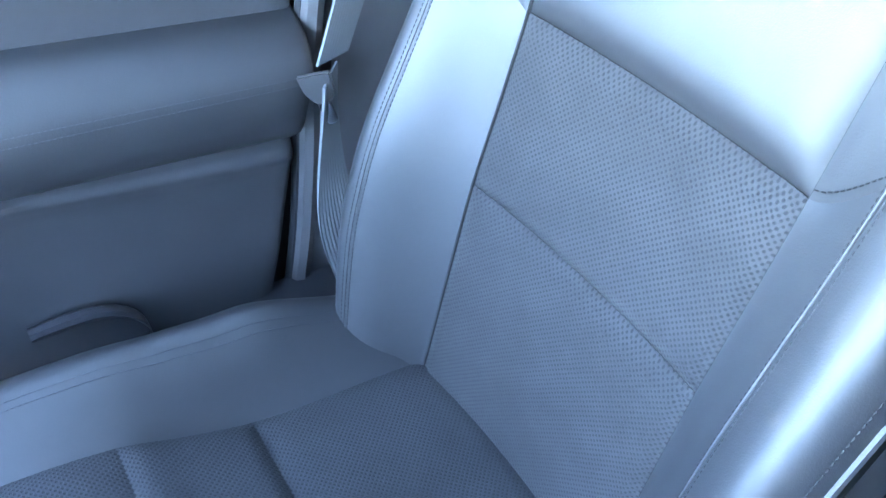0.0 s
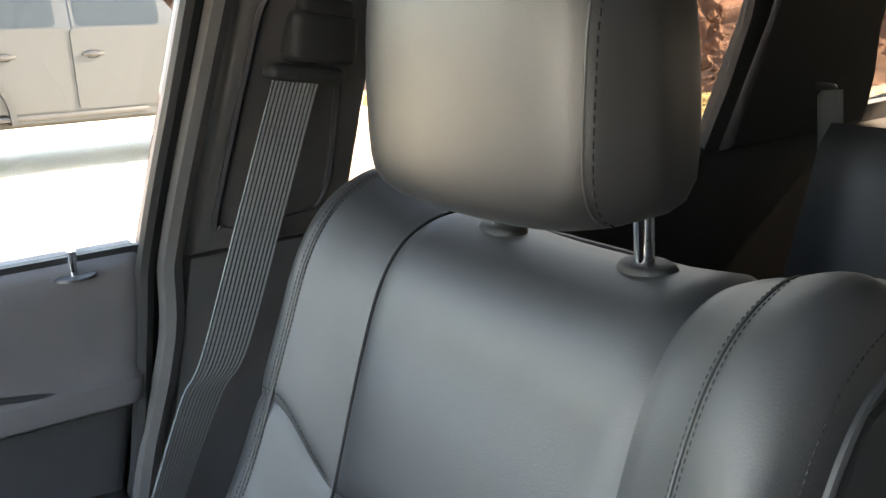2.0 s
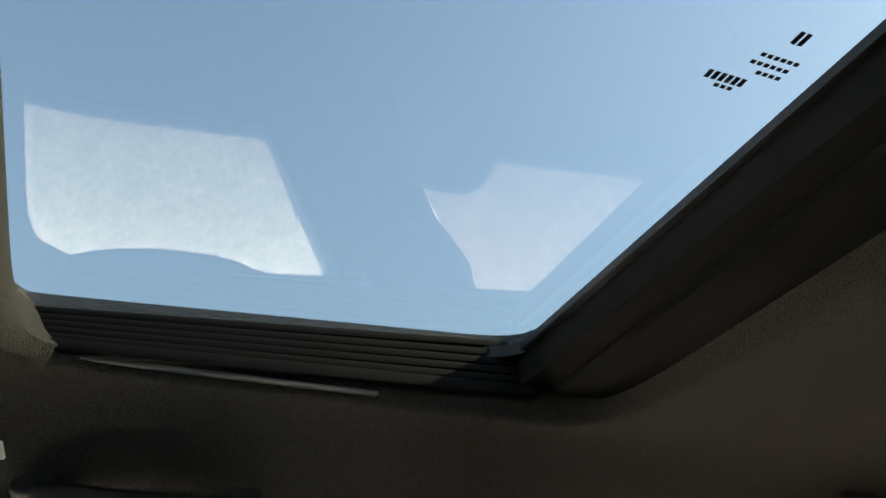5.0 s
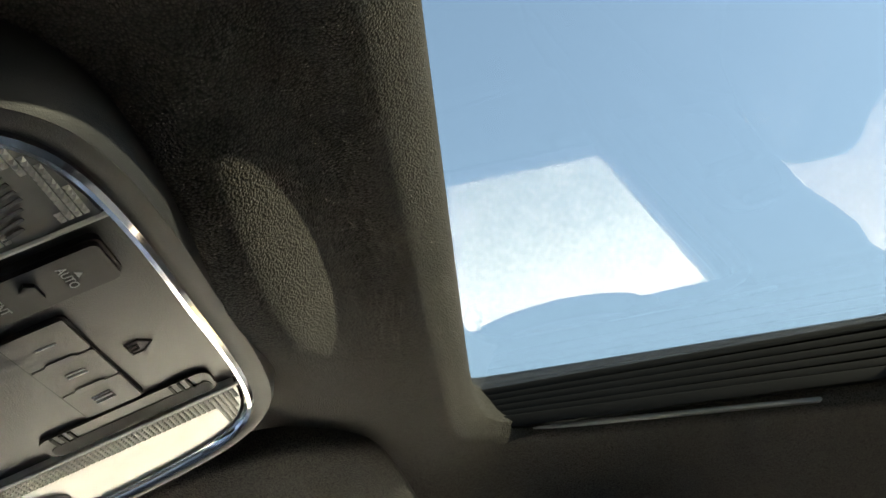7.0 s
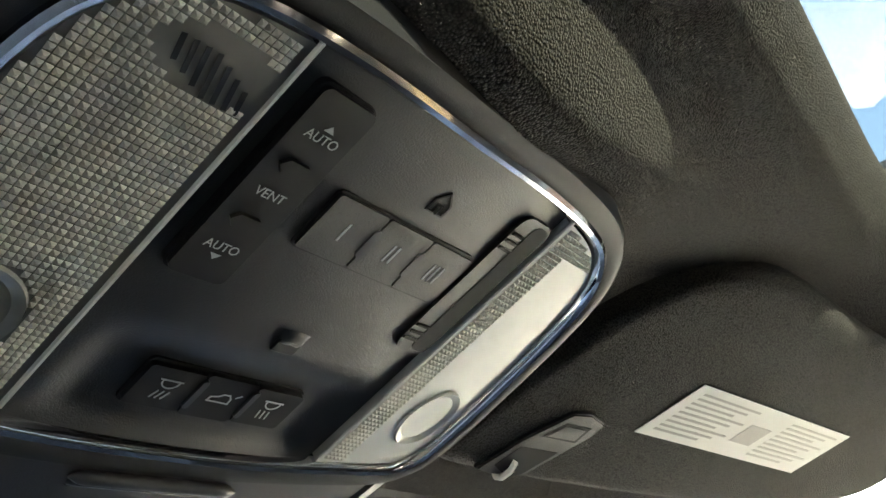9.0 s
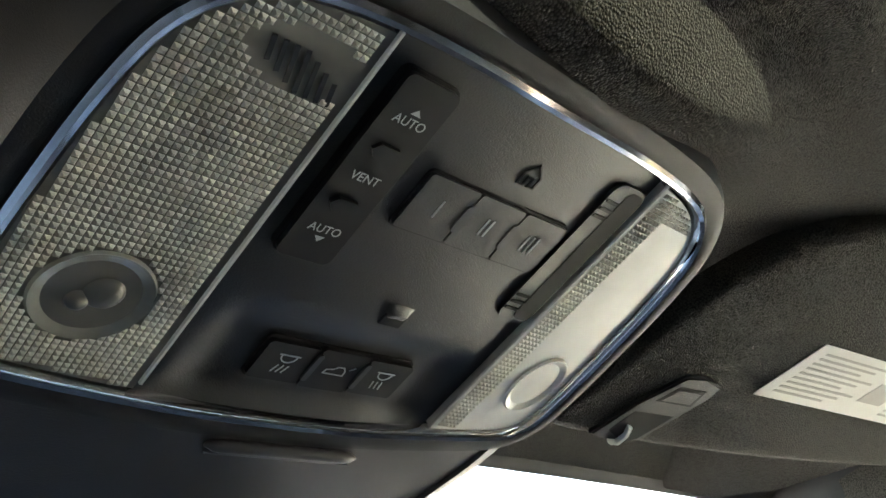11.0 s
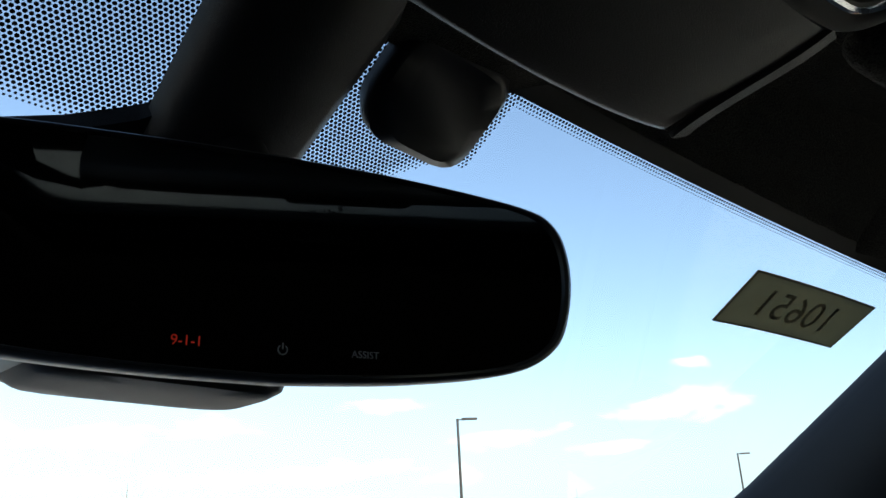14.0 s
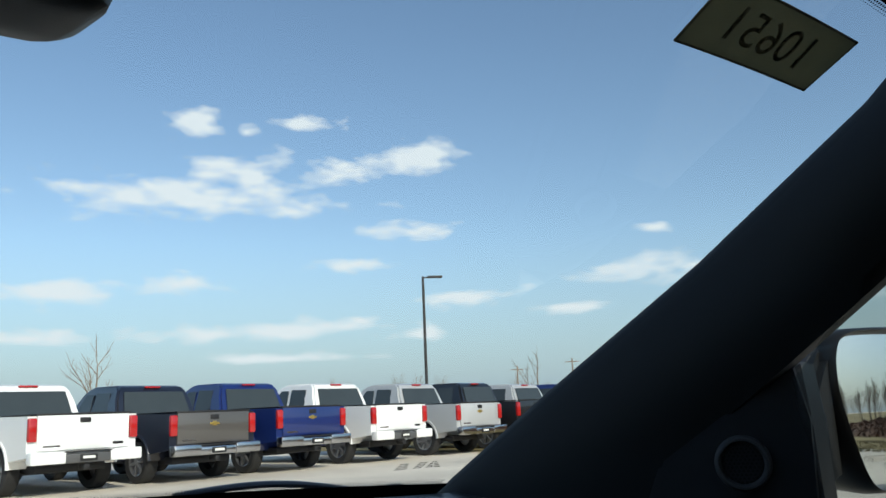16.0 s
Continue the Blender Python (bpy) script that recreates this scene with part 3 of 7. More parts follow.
# headliner with a rolled lip round the sunroof opening
bm = bmesh.new()
N = 160
rings = []
HEAD_RINGS = [(0.446, -0.262, 0.326, 11, 1.714), (0.446, -0.262, 0.316, 11, 1.706), (0.444, -0.2625, 0.307, 11, 1.697), (0.440, -0.264, 0.3015, 11, 1.687), (0.434, -0.267, 0.2985, 11, 1.676), (0.4285, -0.270, 0.3010, 10, 1.666), (0.4295, -0.274, 0.3070, 10, 1.6585), (0.4315, -0.279, 0.3160, 10, 1.654)]
FRONT_DROP = (0.0, 0.003, 0.007, 0.009, 0.009, 0.0065, 0.008, 0.011)
for k in range(18):
    f = k / 17
    HEAD_RINGS.append((0.437 + 0.053 * f, -0.295 - 0.205 * f, 0.327 + 0.073 * f, 9, None))
HEAD_RINGS += [(0.52, -0.70, 0.46, 9, None), (0.57, -1.2, 0.60, 9, None), (0.60, -1.6, 0.68, 11, None), (0.632, -1.97, 0.775, 14, None)]
for n_, (x1, y0, y1, p, z) in enumerate(HEAD_RINGS):
    r = []
    for i in range(N):
        x, y = ring_point(2 * math.pi * (i + 0.5) / N, x1, y0, y1, p)
        if n_ >= 26 and y > 0.3:
            y -= 0.16 * x * x * (n_ - 25) / 4
        r.append((x, y, ceil_z(x, y) if z is None else z - FRONT_DROP[n_] * smooth_step(0.24, 0.29, y)))
    rings.append(r)
loft(bm, rings)
tagged(part("ceiling", bm, FABRIC), "black knit headliner with a rolled edge round the sunroof opening", "ceiling", kind="structure")
bm = bmesh.new()
rings = []
for x1, y0, y1, p, z in ((0.428, -0.185, 0.345, 14, 1.716), (0.428, -0.185, 0.345, 14, 1.730), (0.69, -1.99, 0.74, 12, 1.75)):
    rings.append([(q_[0], q_[1], z - 0.06 * q_[1] * (z < 1.74)) for q_ in [ring_point(2 * math.pi * (i + 0.5) / N, x1, y0, y1, p) for i in range(N)]])
loft(bm, rings)
tagged(part("roof", bm, SOFT), "dark painted steel roof panel", "roof", kind="structure")

# sunroof: glass, rear border, side rails, shade panel
sunroof = empty("sunroof")
bm = bmesh.new()
prism(bm, rrect(-0.436, -0.175, 0.436, 0.340, 0.03), lambda u, v, w: (u, v, 1.716 + w - 0.06 * v), 0.005)
part("glass_panel", bm, TINTED, sunroof, "tinted sunroof glass")
for sg in (1, -1):
    for k, (x, z, wd, h) in enumerate(((0.430, 1.713, 0.014, 0.008), (0.425, 1.7045, 0.006, 0.008), (0.4235, 1.6965, 0.006, 0.008), (0.422, 1.6885, 0.006, 0.008), (0.421, 1.6805, 0.006, 0.008), (0.420, 1.671, 0.010, 0.012))):
        bm = bmesh.new()
        tilt = 0.078 - 0.009 * k
        box(bm, (0, 0, 0), (wd, 0.50, h), 0.002, Matrix.Translation((sg * x, 0.075, z - 0.001)) @ Matrix.Rotation(-tilt, 4, "X"))
        part("guide_rail", bm, VOID, sunroof)
    bm = bmesh.new()
    box(bm, (sg * 0.4275, 0.118, 1.659), (0.008, 0.26, 0.004), 0.0015)
    part("edge_strip", bm, BELT, sunroof, "grey woven edge strip")
bm = bmesh.new()
box(bm, (0, -0.190, 1.700), (0.85, 0.060, 0.034), 0.004)
part("rear_frame", bm, VOID, sunroof, "black sunroof rear frame")
bm = bmesh.new()
box(bm, (0, -0.158, 1.716), (0.80, 0.012, 0.008), 0.001)
part("rear_seal", bm, RUBBER, sunroof)
for sg in (1, -1):
    bm = bmesh.new()
    prism(bm, [(sg * 0.424, -0.165), (sg * 0.424, -0.125), (sg * 0.416, -0.142), (sg * 0.404, -0.155), (sg * 0.384, -0.165)], lambda u, v, w: (u, v, 1.711 + w), 0.012)
    part("corner_seal", bm, RUBBER, sunroof)
bm = bmesh.new()
box(bm, (0, -0.235, 1.682), (0.83, 0.08, 0.012), 0.004)
part("shade_panel", bm, VOID, sunroof, "slid-back dark cloth sunshade")
# printed marking on the roof glass, as bars
for k, (u, v, lu, lv) in enumerate(((-0.030, -0.120, 0.010, 0.010), (-0.012, -0.118, 0.003, 0.034), (-0.005, -0.118, 0.003, 0.030), (0.002, -0.122, 0.003, 0.022), (0.012, -0.098, 0.007, 0.030), (0.019, -0.100, 0.003, 0.018))):
    bm = bmesh.new()
    for q in range(max(1, int(lv / 0.005))):
        box(bm, (u, v - lv / 2 + 0.005 * (q + 0.5), 1.7145 - 0.06 * v), (lu, 0.0034, 0.0004), 0)
    part("print_bar", bm, RUBBER, sunroof, smooth=False)
tagged(sunroof, "closed tinted glass sunroof with black side rails", "sunroof")

# windscreen with its dotted border
bm = bmesh.new()
rings = []
for k in range(13):
    z = 1.580 - k / 12 * 0.50
    rings.append([(x, ws_y(x, z), z) for x in [-0.76 + 1.52 * i / 24 for i in range(25)]])
loft(bm, rings, closed=False)
w = part("window_windscreen", bm, GLASS)
w.visible_shadow = False
tagged(w, "raked clear windscreen glass", "windscreen", kind="structure")


def on_glass(x, v, lift=0.003):
    """A point on the windscreen's inner face, v metres down the glass from its top edge."""
    c = 1 / math.sqrt(1 + 0.615 ** 2)
    y = 0.745 - 0.185 * x * x + v * c
    return Vector((x, y - lift * 0.52, ws_z(x, y) - lift * 0.85))


bm = bmesh.new()


def dot(x, v, r):
    vs = [bm.verts.new(on_glass(x + r * math.cos(a), v + r * math.sin(a))) for a in [k * math.pi / 3 for k in range(6)]]
    bm.faces.new(vs)


P_ = 0.0029
row = 0
v = 0.03
while v < 0.152:
    x = -0.245 + (P_ / 2 if row % 2 else 0)
    while x < 0.150:
        half = 0.150 if x > 0 else 0.245
        edge = min(x + 0.245 - 0.25 * max(0, v - 0.10), 0.155 - x, (0.150 - 0.055 * smooth_step(0.06, 0.14, x)) - v)
        if edge > 0:
            dot(x, v, 0.00125 * (0.55 + 0.45 * min(1.0, edge / 0.012)))
        x += P_
    v += P_ * 0.866
    row += 1
for sg in (1, -1):
    for k in range(3):
        for i in range(190):
            x = sg * (0.15 + 0.0031 * i + (0.0015 if k % 2 else 0))
            if abs(x) < 0.74:
                dot(x, 0.036 + 0.0026 * k, 0.0012 - 0.00028 * k)
fr = part("windscreen_dots", bm, RUBBER, smooth=False)
tagged(fr, "black printed dot pattern at the top of the windscreen", "dot pattern", kind="stuff")
bm = bmesh.new()
rings = []
for v in (-0.03, 0.0, 0.034):
    rings.append([on_glass(-0.74 + 1.48 * i / 40, v, 0.0035) for i in range(41)])
loft(bm, rings, closed=False)
tagged(part("trim_windscreen_band", bm, RUBBER), "black band along the windscreen's top edge", "trim", kind="structure")
# header trim behind the band
bm = bmesh.new()
rings = []
for dy, dz in ((0.02, -0.010), (0.028, -0.0185), (0.012, -0.012), (-0.03, 0.004), (-0.07, 0.026), (-0.05, 0.06)):
    rings.append([on_glass(x, 0.0, 0.0) + Vector((0, dy, dz)) for x in [-0.72 + 1.44 * i / 40 for i in range(41)]])
loft(bm, rings, closed=False)
tagged(part("trim_header", bm, FABRIC), "dark cloth header above the windscreen", "trim", kind="structure")

# dashboard
bm = bmesh.new()
rings = []
for y, z in ((0.92, 0.60), (0.90, 0.90), (0.93, 1.02), (0.98, 1.065), (1.08, 1.095), (1.20, 1.118), (1.30, 1.122), (1.40, 1.110), (1.52, 1.085), (1.56, 1.0)):
    rings.append([(x, y + 0.02 * math.cos(x * 2), z + 0.012 * math.cos(x * 3.2) + 0.012 * smooth_step(0.1, 0.5, x) * smooth_step(1.1, 1.25, y) - 0.010 * abs(x) ** 2) for x in [-0.75 + 1.5 * i / 40 for i in range(41)]])
loft(bm, rings, closed=False)
tagged(part("dashboard", bm, SOFT), "dark soft plastic dashboard top under the windscreen", "dashboard", kind="structure")

# windscreen pillars, sail panels with tweeters
for sgn, tag in ((1, "right"), (-1, "left")):
    A = [(0.700, 0.655, 1.556), (0.726, 0.74, 1.492), (0.750, 0.932, 1.368), (0.750, 1.142, 1.238), (0.752, 1.302, 1.135), (0.756, 1.40, 1.07)]
    B = [(0.640, 0.50, 1.560), (0.672, 0.60, 1.468), (0.735, 0.757, 1.326), (0.742, 0.850, 1.258), (0.748, 0.96, 1.18), (0.752, 1.06, 1.07)]
    bm = bmesh.new()
    cols = []
    for k in range(9):
        u = k / 8
        bulge = 0.022 * math.sin(math.pi * u)
        cols.append([(sgn * (a[0] * (1 - u) + b_[0] * u - bulge), a[1] * (1 - u) + b_[1] * u - bulge * 0.6, a[2] * (1 - u) + b_[2] * u) for a, b_ in zip(A, B)])
    cols.append([(sgn * (b_[0] + 0.03), b_[1] + 0.005, b_[2] - 0.002) for b_ in B])
    cols.append([(sgn * (a[0] + 0.06), a[1] + 0.03, a[2] + 0.01) for a in A])
    cols.append([(sgn * (a[0] + 0.012), a[1] + 0.012, a[2] + 0.004) for a in A])
    fine = []
    for c in cols:
        line = []
        for i in range(31):
            f = i / 30 * (len(c) - 1)
            j = min(int(f), len(c) - 2)
            line.append(tuple(c[j][q] + (c[j + 1][q] - c[j][q]) * (f - j) for q in range(3)))
        fine.append(line)
    loft(bm, fine + [fine[0]], closed=False)
    bmesh.ops.remove_doubles(bm, verts=bm.verts, dist=0.0003)
    tagged(part("trim_a_pillar_" + tag, bm, PILLAR), "dark plastic windscreen pillar trim", "trim", kind="structure")
    sail = empty("trim_sail_" + tag)
    bm = bmesh.new()
    prism(bm, [(0.853, 1.262), (0.848, 1.20), (0.845, 1.10), (1.02, 1.08), (0.99, 1.16)], lambda u, v, w: (sgn * (0.742 - 0.387 * (u - 0.914) + w), u, v), 0.05)
    bmesh.ops.bevel(bm, geom=bm.edges[:], offset=0.006, segments=2, affect="EDGES")
    part("sail_panel", bm, SOFT, sail)
    bm = bmesh.new()
    ax = Vector((-sgn * 0.93, -0.36, 0.0)).normalized()
    c = Vector((sgn * 0.742, 0.910, 1.160))
    up = Vector((0, 0, 1))
    sd = ax.cross(up)
    rr = []
    for r, h in ((0.029, -0.008), (0.0265, 0.006), (0.0245, 0.009), (0.0225, 0.009), (0.0205, 0.006), (0.020, 0.002)):
        rr.append([c + ax * h + (up * math.cos(a) + sd * math.sin(a)) * r for a in [2 * math.pi * i / 36 for i in range(36)]])
    loft(bm, rr)
    tw = part("tweeter_rim", bm, TRIM, sail, "round grey plastic tweeter surround")
    bm = bmesh.new()
    bmesh.ops.create_circle(bm, cap_ends=True, segments=32, radius=0.0203, matrix=Matrix.Translation(c + ax * 0.0025) @ ax.to_track_quat("Z", "Y").to_matrix().to_4x4())
    part("grille_back", bm, RUBBER, tw)
    bm = bmesh.new()
    q = Matrix.Translation(c + ax * 0.0045) @ ax.to_track_quat("Z", "Y").to_matrix().to_4x4()
    p_ = 0.0042
    for i in range(-6, 7):
        for j in range(-7, 8):
            x, y = (i + (0.5 if j % 2 else 0)) * p_, j * p_ * 0.866
            if x * x + y * y < 0.0188 ** 2:
                o = [q @ Vector((x + 0.0024 * math.cos(a), y + 0.0024 * math.sin(a), 0)) for a in [math.pi / 6 + k * math.pi / 3 for k in range(6)]]
                n_ = [q @ Vector((x + 0.0015 * math.cos(a), y + 0.0015 * math.sin(a), 0)) for a in [math.pi / 6 + k * math.pi / 3 for k in range(6)]]
                loft(bm, [o, n_])
    part("grille", bm, SOFT, tw, "black honeycomb tweeter grille")
    tagged(sail, "dark triangular sail panel with a round tweeter", "trim", kind="structure")

# seat belts
def strap(name, pts, width, material, parent, label=""):
    """A ribbon through (centre, across) pairs, slightly thick."""
    bm = bmesh.new()
    fr_, bk_ = [], []
    cs = [Vector(p) for p, _ in pts]
    for i, (p, a) in enumerate(pts):
        p, a = Vector(p), Vector(a).normalized()
        d = (cs[min(i + 1, len(cs) - 1)] - cs[max(i - 1, 0)]).normalized()
        n = d.cross(a).normalized()
        fr_.append([p + a * width * (k / 22 - 0.5) + n * 0.0012 * (1 + 0.45 * (-1) ** k) for k in range(23)])
        bk_.append([p + a * width * (k / 22 - 0.5) - n * 0.0008 for k in range(23)])
    loft(bm, [f + list(reversed(b)) for f, b in zip(fr_, bk_)], cap0=True, cap1=True)
    return part(name, bm, material, parent, label)


def dring(parent, c, sgn, tilt):
    bm = bmesh.new()
    m_ = Matrix.Translation(c) @ Matrix.Rotation(tilt, 4, "X")
    box(bm, (0, 0, 0.020), (0.034, 0.068, 0.045), 0.008, m_, 3)
    part("guide_cover", bm, PILLAR, parent, "black plastic guide cover")
    bm = bmesh.new()
    box(bm, (-sgn * 0.004, 0, 0.048), (0.026, 0.056, 0.016), 0.006, m_, 3)
    part("guide_cap", bm, PILLAR, parent)
    bm = bmesh.new()
    box(bm, (-sgn * 0.004, 0.016, -0.014), (0.024, 0.078, 0.016), 0.007, m_, 3)
    return part("belt_guide", bm, PILLAR, parent, "black plastic belt guide")


belt = empty("seat_belt")
dring(belt, Vector((0.654, -0.143, 1.380)), 1, radians(8))
L = []
for i in range(31):
    u = i / 30
    y, z, _, _ = along([(-0.125, 1.375), (-0.115, 1.355), (-0.068, 1.230), (-0.024, 1.115), (0.0, 1.08), (0.030, 1.015), (0.060, 0.945)], u)
    tw_ = 0.5 * smooth_step(0.35, 1.0, u)
    L.append((Vector((0.652 + 0.012 * u, y, z)), (0.05 + 0.80 * math.sin(tw_), -math.cos(tw_), -0.15)))
strap("webbing", L, 0.047, BELT, belt, "grey woven belt webbing")
bm = bmesh.new()
m_ = Matrix.Translation((0.648, 0.085, 0.930)) @ Matrix.Rotation(radians(-38), 4, "Z") @ Matrix.Rotation(radians(-14), 4, "X") @ Matrix.Scale(0.72, 4)
prism(bm, [(-0.024, 0.02), (0.024, 0.02), (0.022, -0.008), (0.010, -0.026), (-0.010, -0.026), (-0.022, -0.008)], lambda u, v, w: m_ @ Vector((w, u, v)), 0.008)
bmesh.ops.bevel(bm, geom=bm.edges[:], offset=0.002, segments=2, affect="EDGES")
part("tongue_grip", bm, PLASTIC, belt, "black plastic belt tongue grip")
bm = bmesh.new()
prism(bm, [(-0.009, -0.024), (0.009, -0.024), (0.009, -0.052), (0.004, -0.058), (-0.004, -0.058), (-0.009, -0.052)], lambda u, v, w: m_ @ Vector((0.003 + w, u, v)), 0.0025)
part("tongue", bm, CHROME, belt, "steel belt tongue")
L = []
for i in range(15):
    u = i / 14
    L.append((Vector((0.655, 0.068, 0.935)).lerp(Vector((0.655, 0.06, 0.64)), u) + Vector((0.0, 0.016 * math.sin(math.pi * u), 0)), (0.75 - 0.9 * smooth_step(0.0, 0.9, u), -0.66 - 0.2 * u, 0.0)))
strap("lower_webbing", L, 0.047, BELT, belt)
tagged(belt, "grey front seat belt hanging from its pillar guide", "seat belt")
belt2 = empty("seat_belt")
dring(belt2, Vector((0.716, -1.185, 1.29)), 1, radians(10))
L = [(Vector((0.700, -1.175, 1.272)).lerp(Vector((0.60, -1.10, 0.75)), i / 12), (-0.5, -0.85, 0)) for i in range(13)]
strap("webbing", L, 0.047, BELT, belt2, "grey woven belt webbing")
tagged(belt2, "grey rear seat belt hanging from its pillar guide", "seat belt")
bm = bmesh.new()
box(bm, (0.62, 0.10, 0.655), (0.03, 0.16, 0.028), 0.008)
box(bm, (0.70, 0.12, 0.60), (0.10, 0.30, 0.04), 0.012)
tagged(part("belt_anchor_cover", bm, SOFT), "black plastic belt anchor cover beside the seat", "belt anchor")

# rear bench, seen behind the front seat
bench = empty("rear_bench")
bm = bmesh.new()
rings = []
for x in [-0.66 + 1.32 * i / 44 for i in range(45)]:
    c = 0.02 * math.cos(x * 9.4) - 0.03 * smooth_step(0.55, 0.66, abs(x))
    rings.append([(x, -0.93 + c, 0.72), (x, -0.99 + c, 0.95), (x, -1.05 + c, 1.13), (x, -1.07 + c, 1.19), (x, -1.11 + c * 0.5, 1.225), (x, -1.16, 1.215), (x, -1.20, 1.16), (x, -1.18, 0.7)])
loft(bm, rings, closed=False)
part("backrest", bm, LEATHER, bench)
bm = bmesh.new()
box(bm, (0, -0.72, 0.64), (1.32, 0.5, 0.2), 0.05, seg=3)
part("cushion", bm, LEATHER, bench)
bm = bmesh.new()
box(bm, (0, -0.75, 0.46), (1.2, 0.5, 0.2), 0.02)
part("bench_base", bm, SOFT, bench)
for x in (-0.30, 0.30):
    stitches("seam_stitching", [(Vector((x + 0.02 * math.sin(i), -0.92 - 0.08 * i / 20, 0.75 + 0.40 * i / 20)), Vector((0, 1, 0.3)).normalized()) for i in range(21)], bench, DARKTHREAD)
tagged(bench, "black leather rear bench behind the front seat", "seat")

# grab handles and coat hook
def grab_handle(y, x, z):
    h = empty("grab_handle")
    bm = bmesh.new()
    rings = []
    for i in range(25):
        u = i / 24
        yy = y + 0.10 - 0.20 * u
        arch_ = math.sin(math.pi * u) ** 0.5
        wide = 0.017 - 0.004 * arch_
        rings.append([(x - 0.018 * arch_ + wide * math.cos(a), yy, z - 0.014 * arch_ + 0.012 * math.sin(a)) for a in [k * math.pi / 6 for k in range(12)]])
    loft(bm, rings, cap0=True, cap1=True)
    part("grip", bm, PILLAR, h)
    for sg in (1, -1):
        bm = bmesh.new()
        box(bm, (x + 0.004, y + sg * 0.092, z + 0.004), (0.050, 0.044, 0.034), 0.012, None, 4)
        part("mount", bm, PILLAR, h)
    return tagged(h, "black plastic grab handle on the roof rail", "grab handle")


grab_handle(0.175, 0.572, 1.589)
grab_handle(-0.70, 0.575, 1.599)
hook = empty("coat_hook")
bm = bmesh.new()
box(bm, (0.50, -0.665, 1.628), (0.024, 0.060, 0.010), 0.003)
part("hook_plate", bm, RUBBER, hook)
for k in (-1, 0, 1):
    bm = bmesh.new()
    box(bm, (0.494, -0.665 + 0.018 * k, 1.621), (0.008, 0.012, 0.004), 0.001)
    part("bright_insert", bm, CHROME, hook)
tagged(hook, "small roof lamp strip with three bright inserts", "roof fitting")


# ---- blocks ----
def con(u, v, w=0.0):
    """Console plane: u across, v along the plane forward, w down from it."""
    c, s = math.cos(radians(20.56)), math.sin(radians(20.56))
    return (u, 0.419 + v * c - w * s, 1.583 - v * s - w * c)



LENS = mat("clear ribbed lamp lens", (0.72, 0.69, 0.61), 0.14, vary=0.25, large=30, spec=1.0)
# left lens and bowl coloured darker as in shade, right ones paler as lit
BOWL = mat("shaded lamp bowl", (0.36, 0.35, 0.30), 0.1, vary=0.2, large=60, spec=1.0)
LENSBASE = mat("shaded lamp lens base", (0.19, 0.183, 0.16), 0.3, vary=0.3, large=25)
PALE_LIT = mat("pale plastic and lit lamp lens", (0.78, 0.76, 0.69), 0.22, vary=0.06, large=40, spec=0.9)
KEY = mat("matt black key", (0.009, 0.009, 0.010), 0.5, grain=3000, bump=0.08, spec=0.3)
PRINT = mat("pale printed mark", (0.45, 0.46, 0.48), 0.7, vary=0)
RED = mat("red lit mark", (0.6, 0.03, 0.02), 0.6, vary=0)
RED.node_tree.nodes["Principled BSDF"].inputs["Emission Color"].default_value = (1.0, 0.06, 0.03, 1)
RED.node_tree.nodes["Principled BSDF"].inputs["Emission Strength"].default_value = 0.07


def words(name, body, size, m, material, parent, label=""):
    """Flat lettering in the built-in font, on the plane of m."""
    cu = bpy.data.curves.new(name, "FONT")
    cu.body, cu.size, cu.align_x, cu.align_y, cu.extrude = body, size, "CENTER", "CENTER", 0.00008
    tmp = bpy.data.objects.new(name, cu)
    me = bpy.data.meshes.new_from_object(tmp)
    bpy.data.objects.remove(tmp)
    me.transform(m)
    me.materials.clear()
    me.materials.append(material)
    ob = new(name, me)
    ob.parent = parent
    if label:
        ob["label"] = label
    return ob


def con_m(u, v, w):
    """A matrix on the console plane: x across, y to the rear, z down to the viewer."""
    c, s = math.cos(radians(20.56)), math.sin(radians(20.56))
    m = Matrix(((1, 0, 0, 0), (0, -c, -s, 0), (0, s, -c, 0), (0, 0, 0, 1)))
    return Matrix.Translation(con(u, v, w)) @ m


def slab(name, outline, w0, w1, material, parent, label="", bevel=0.0012, f=None):
    bm = bmesh.new()
    g_ = f or con
    prism(bm, outline, lambda u, v, w: g_(u, v, w0 + w), w1 - w0)
    if bevel:
        bmesh.ops.bevel(bm, geom=[e for e in bm.edges if e.is_manifold and e.calc_face_angle(0) > 0.6], offset=bevel, segments=2, affect="EDGES")
    return part(name, bm, material, parent, label)


def bar(name, u, v, lu, lv, w, material, parent, turn=0.0, h=0.0003):
    bm = bmesh.new()
    box(bm, (0, 0, 0), (lu, lv, h), 0, con_m(u, v, w) @ Matrix.Rotation(turn, 4, "Z"))
    return part(name, bm, material, parent, smooth=False)


HALF = [(0.0, -0.0085), (0.055, -0.0085), (0.098, -0.005), (0.122, 0.004), (0.137, 0.022), (0.144, 0.050), (0.148, 0.090), (0.150, 0.125), (0.149, 0.147), (0.142, 0.159), (0.128, 0.165), (0.09, 0.170), (0.045, 0.174), (0.0, 0.175)]
HALF = [(u * 0.982, v * 0.99) for u, v in HALF]
OUTLINE = HALF + [(-u - 0.004, v) for u, v in reversed(HALF[1:-1])]


def rim(off, n=140):
    """The console outline moved outward by off."""
    base = [along(OUTLINE + OUTLINE[:1], i / n) for i in range(n)]
    return [(p[0] + p[2] * off * -1 * -1, p[1] + p[3] * off) for p in base]


console = empty("overhead_console")
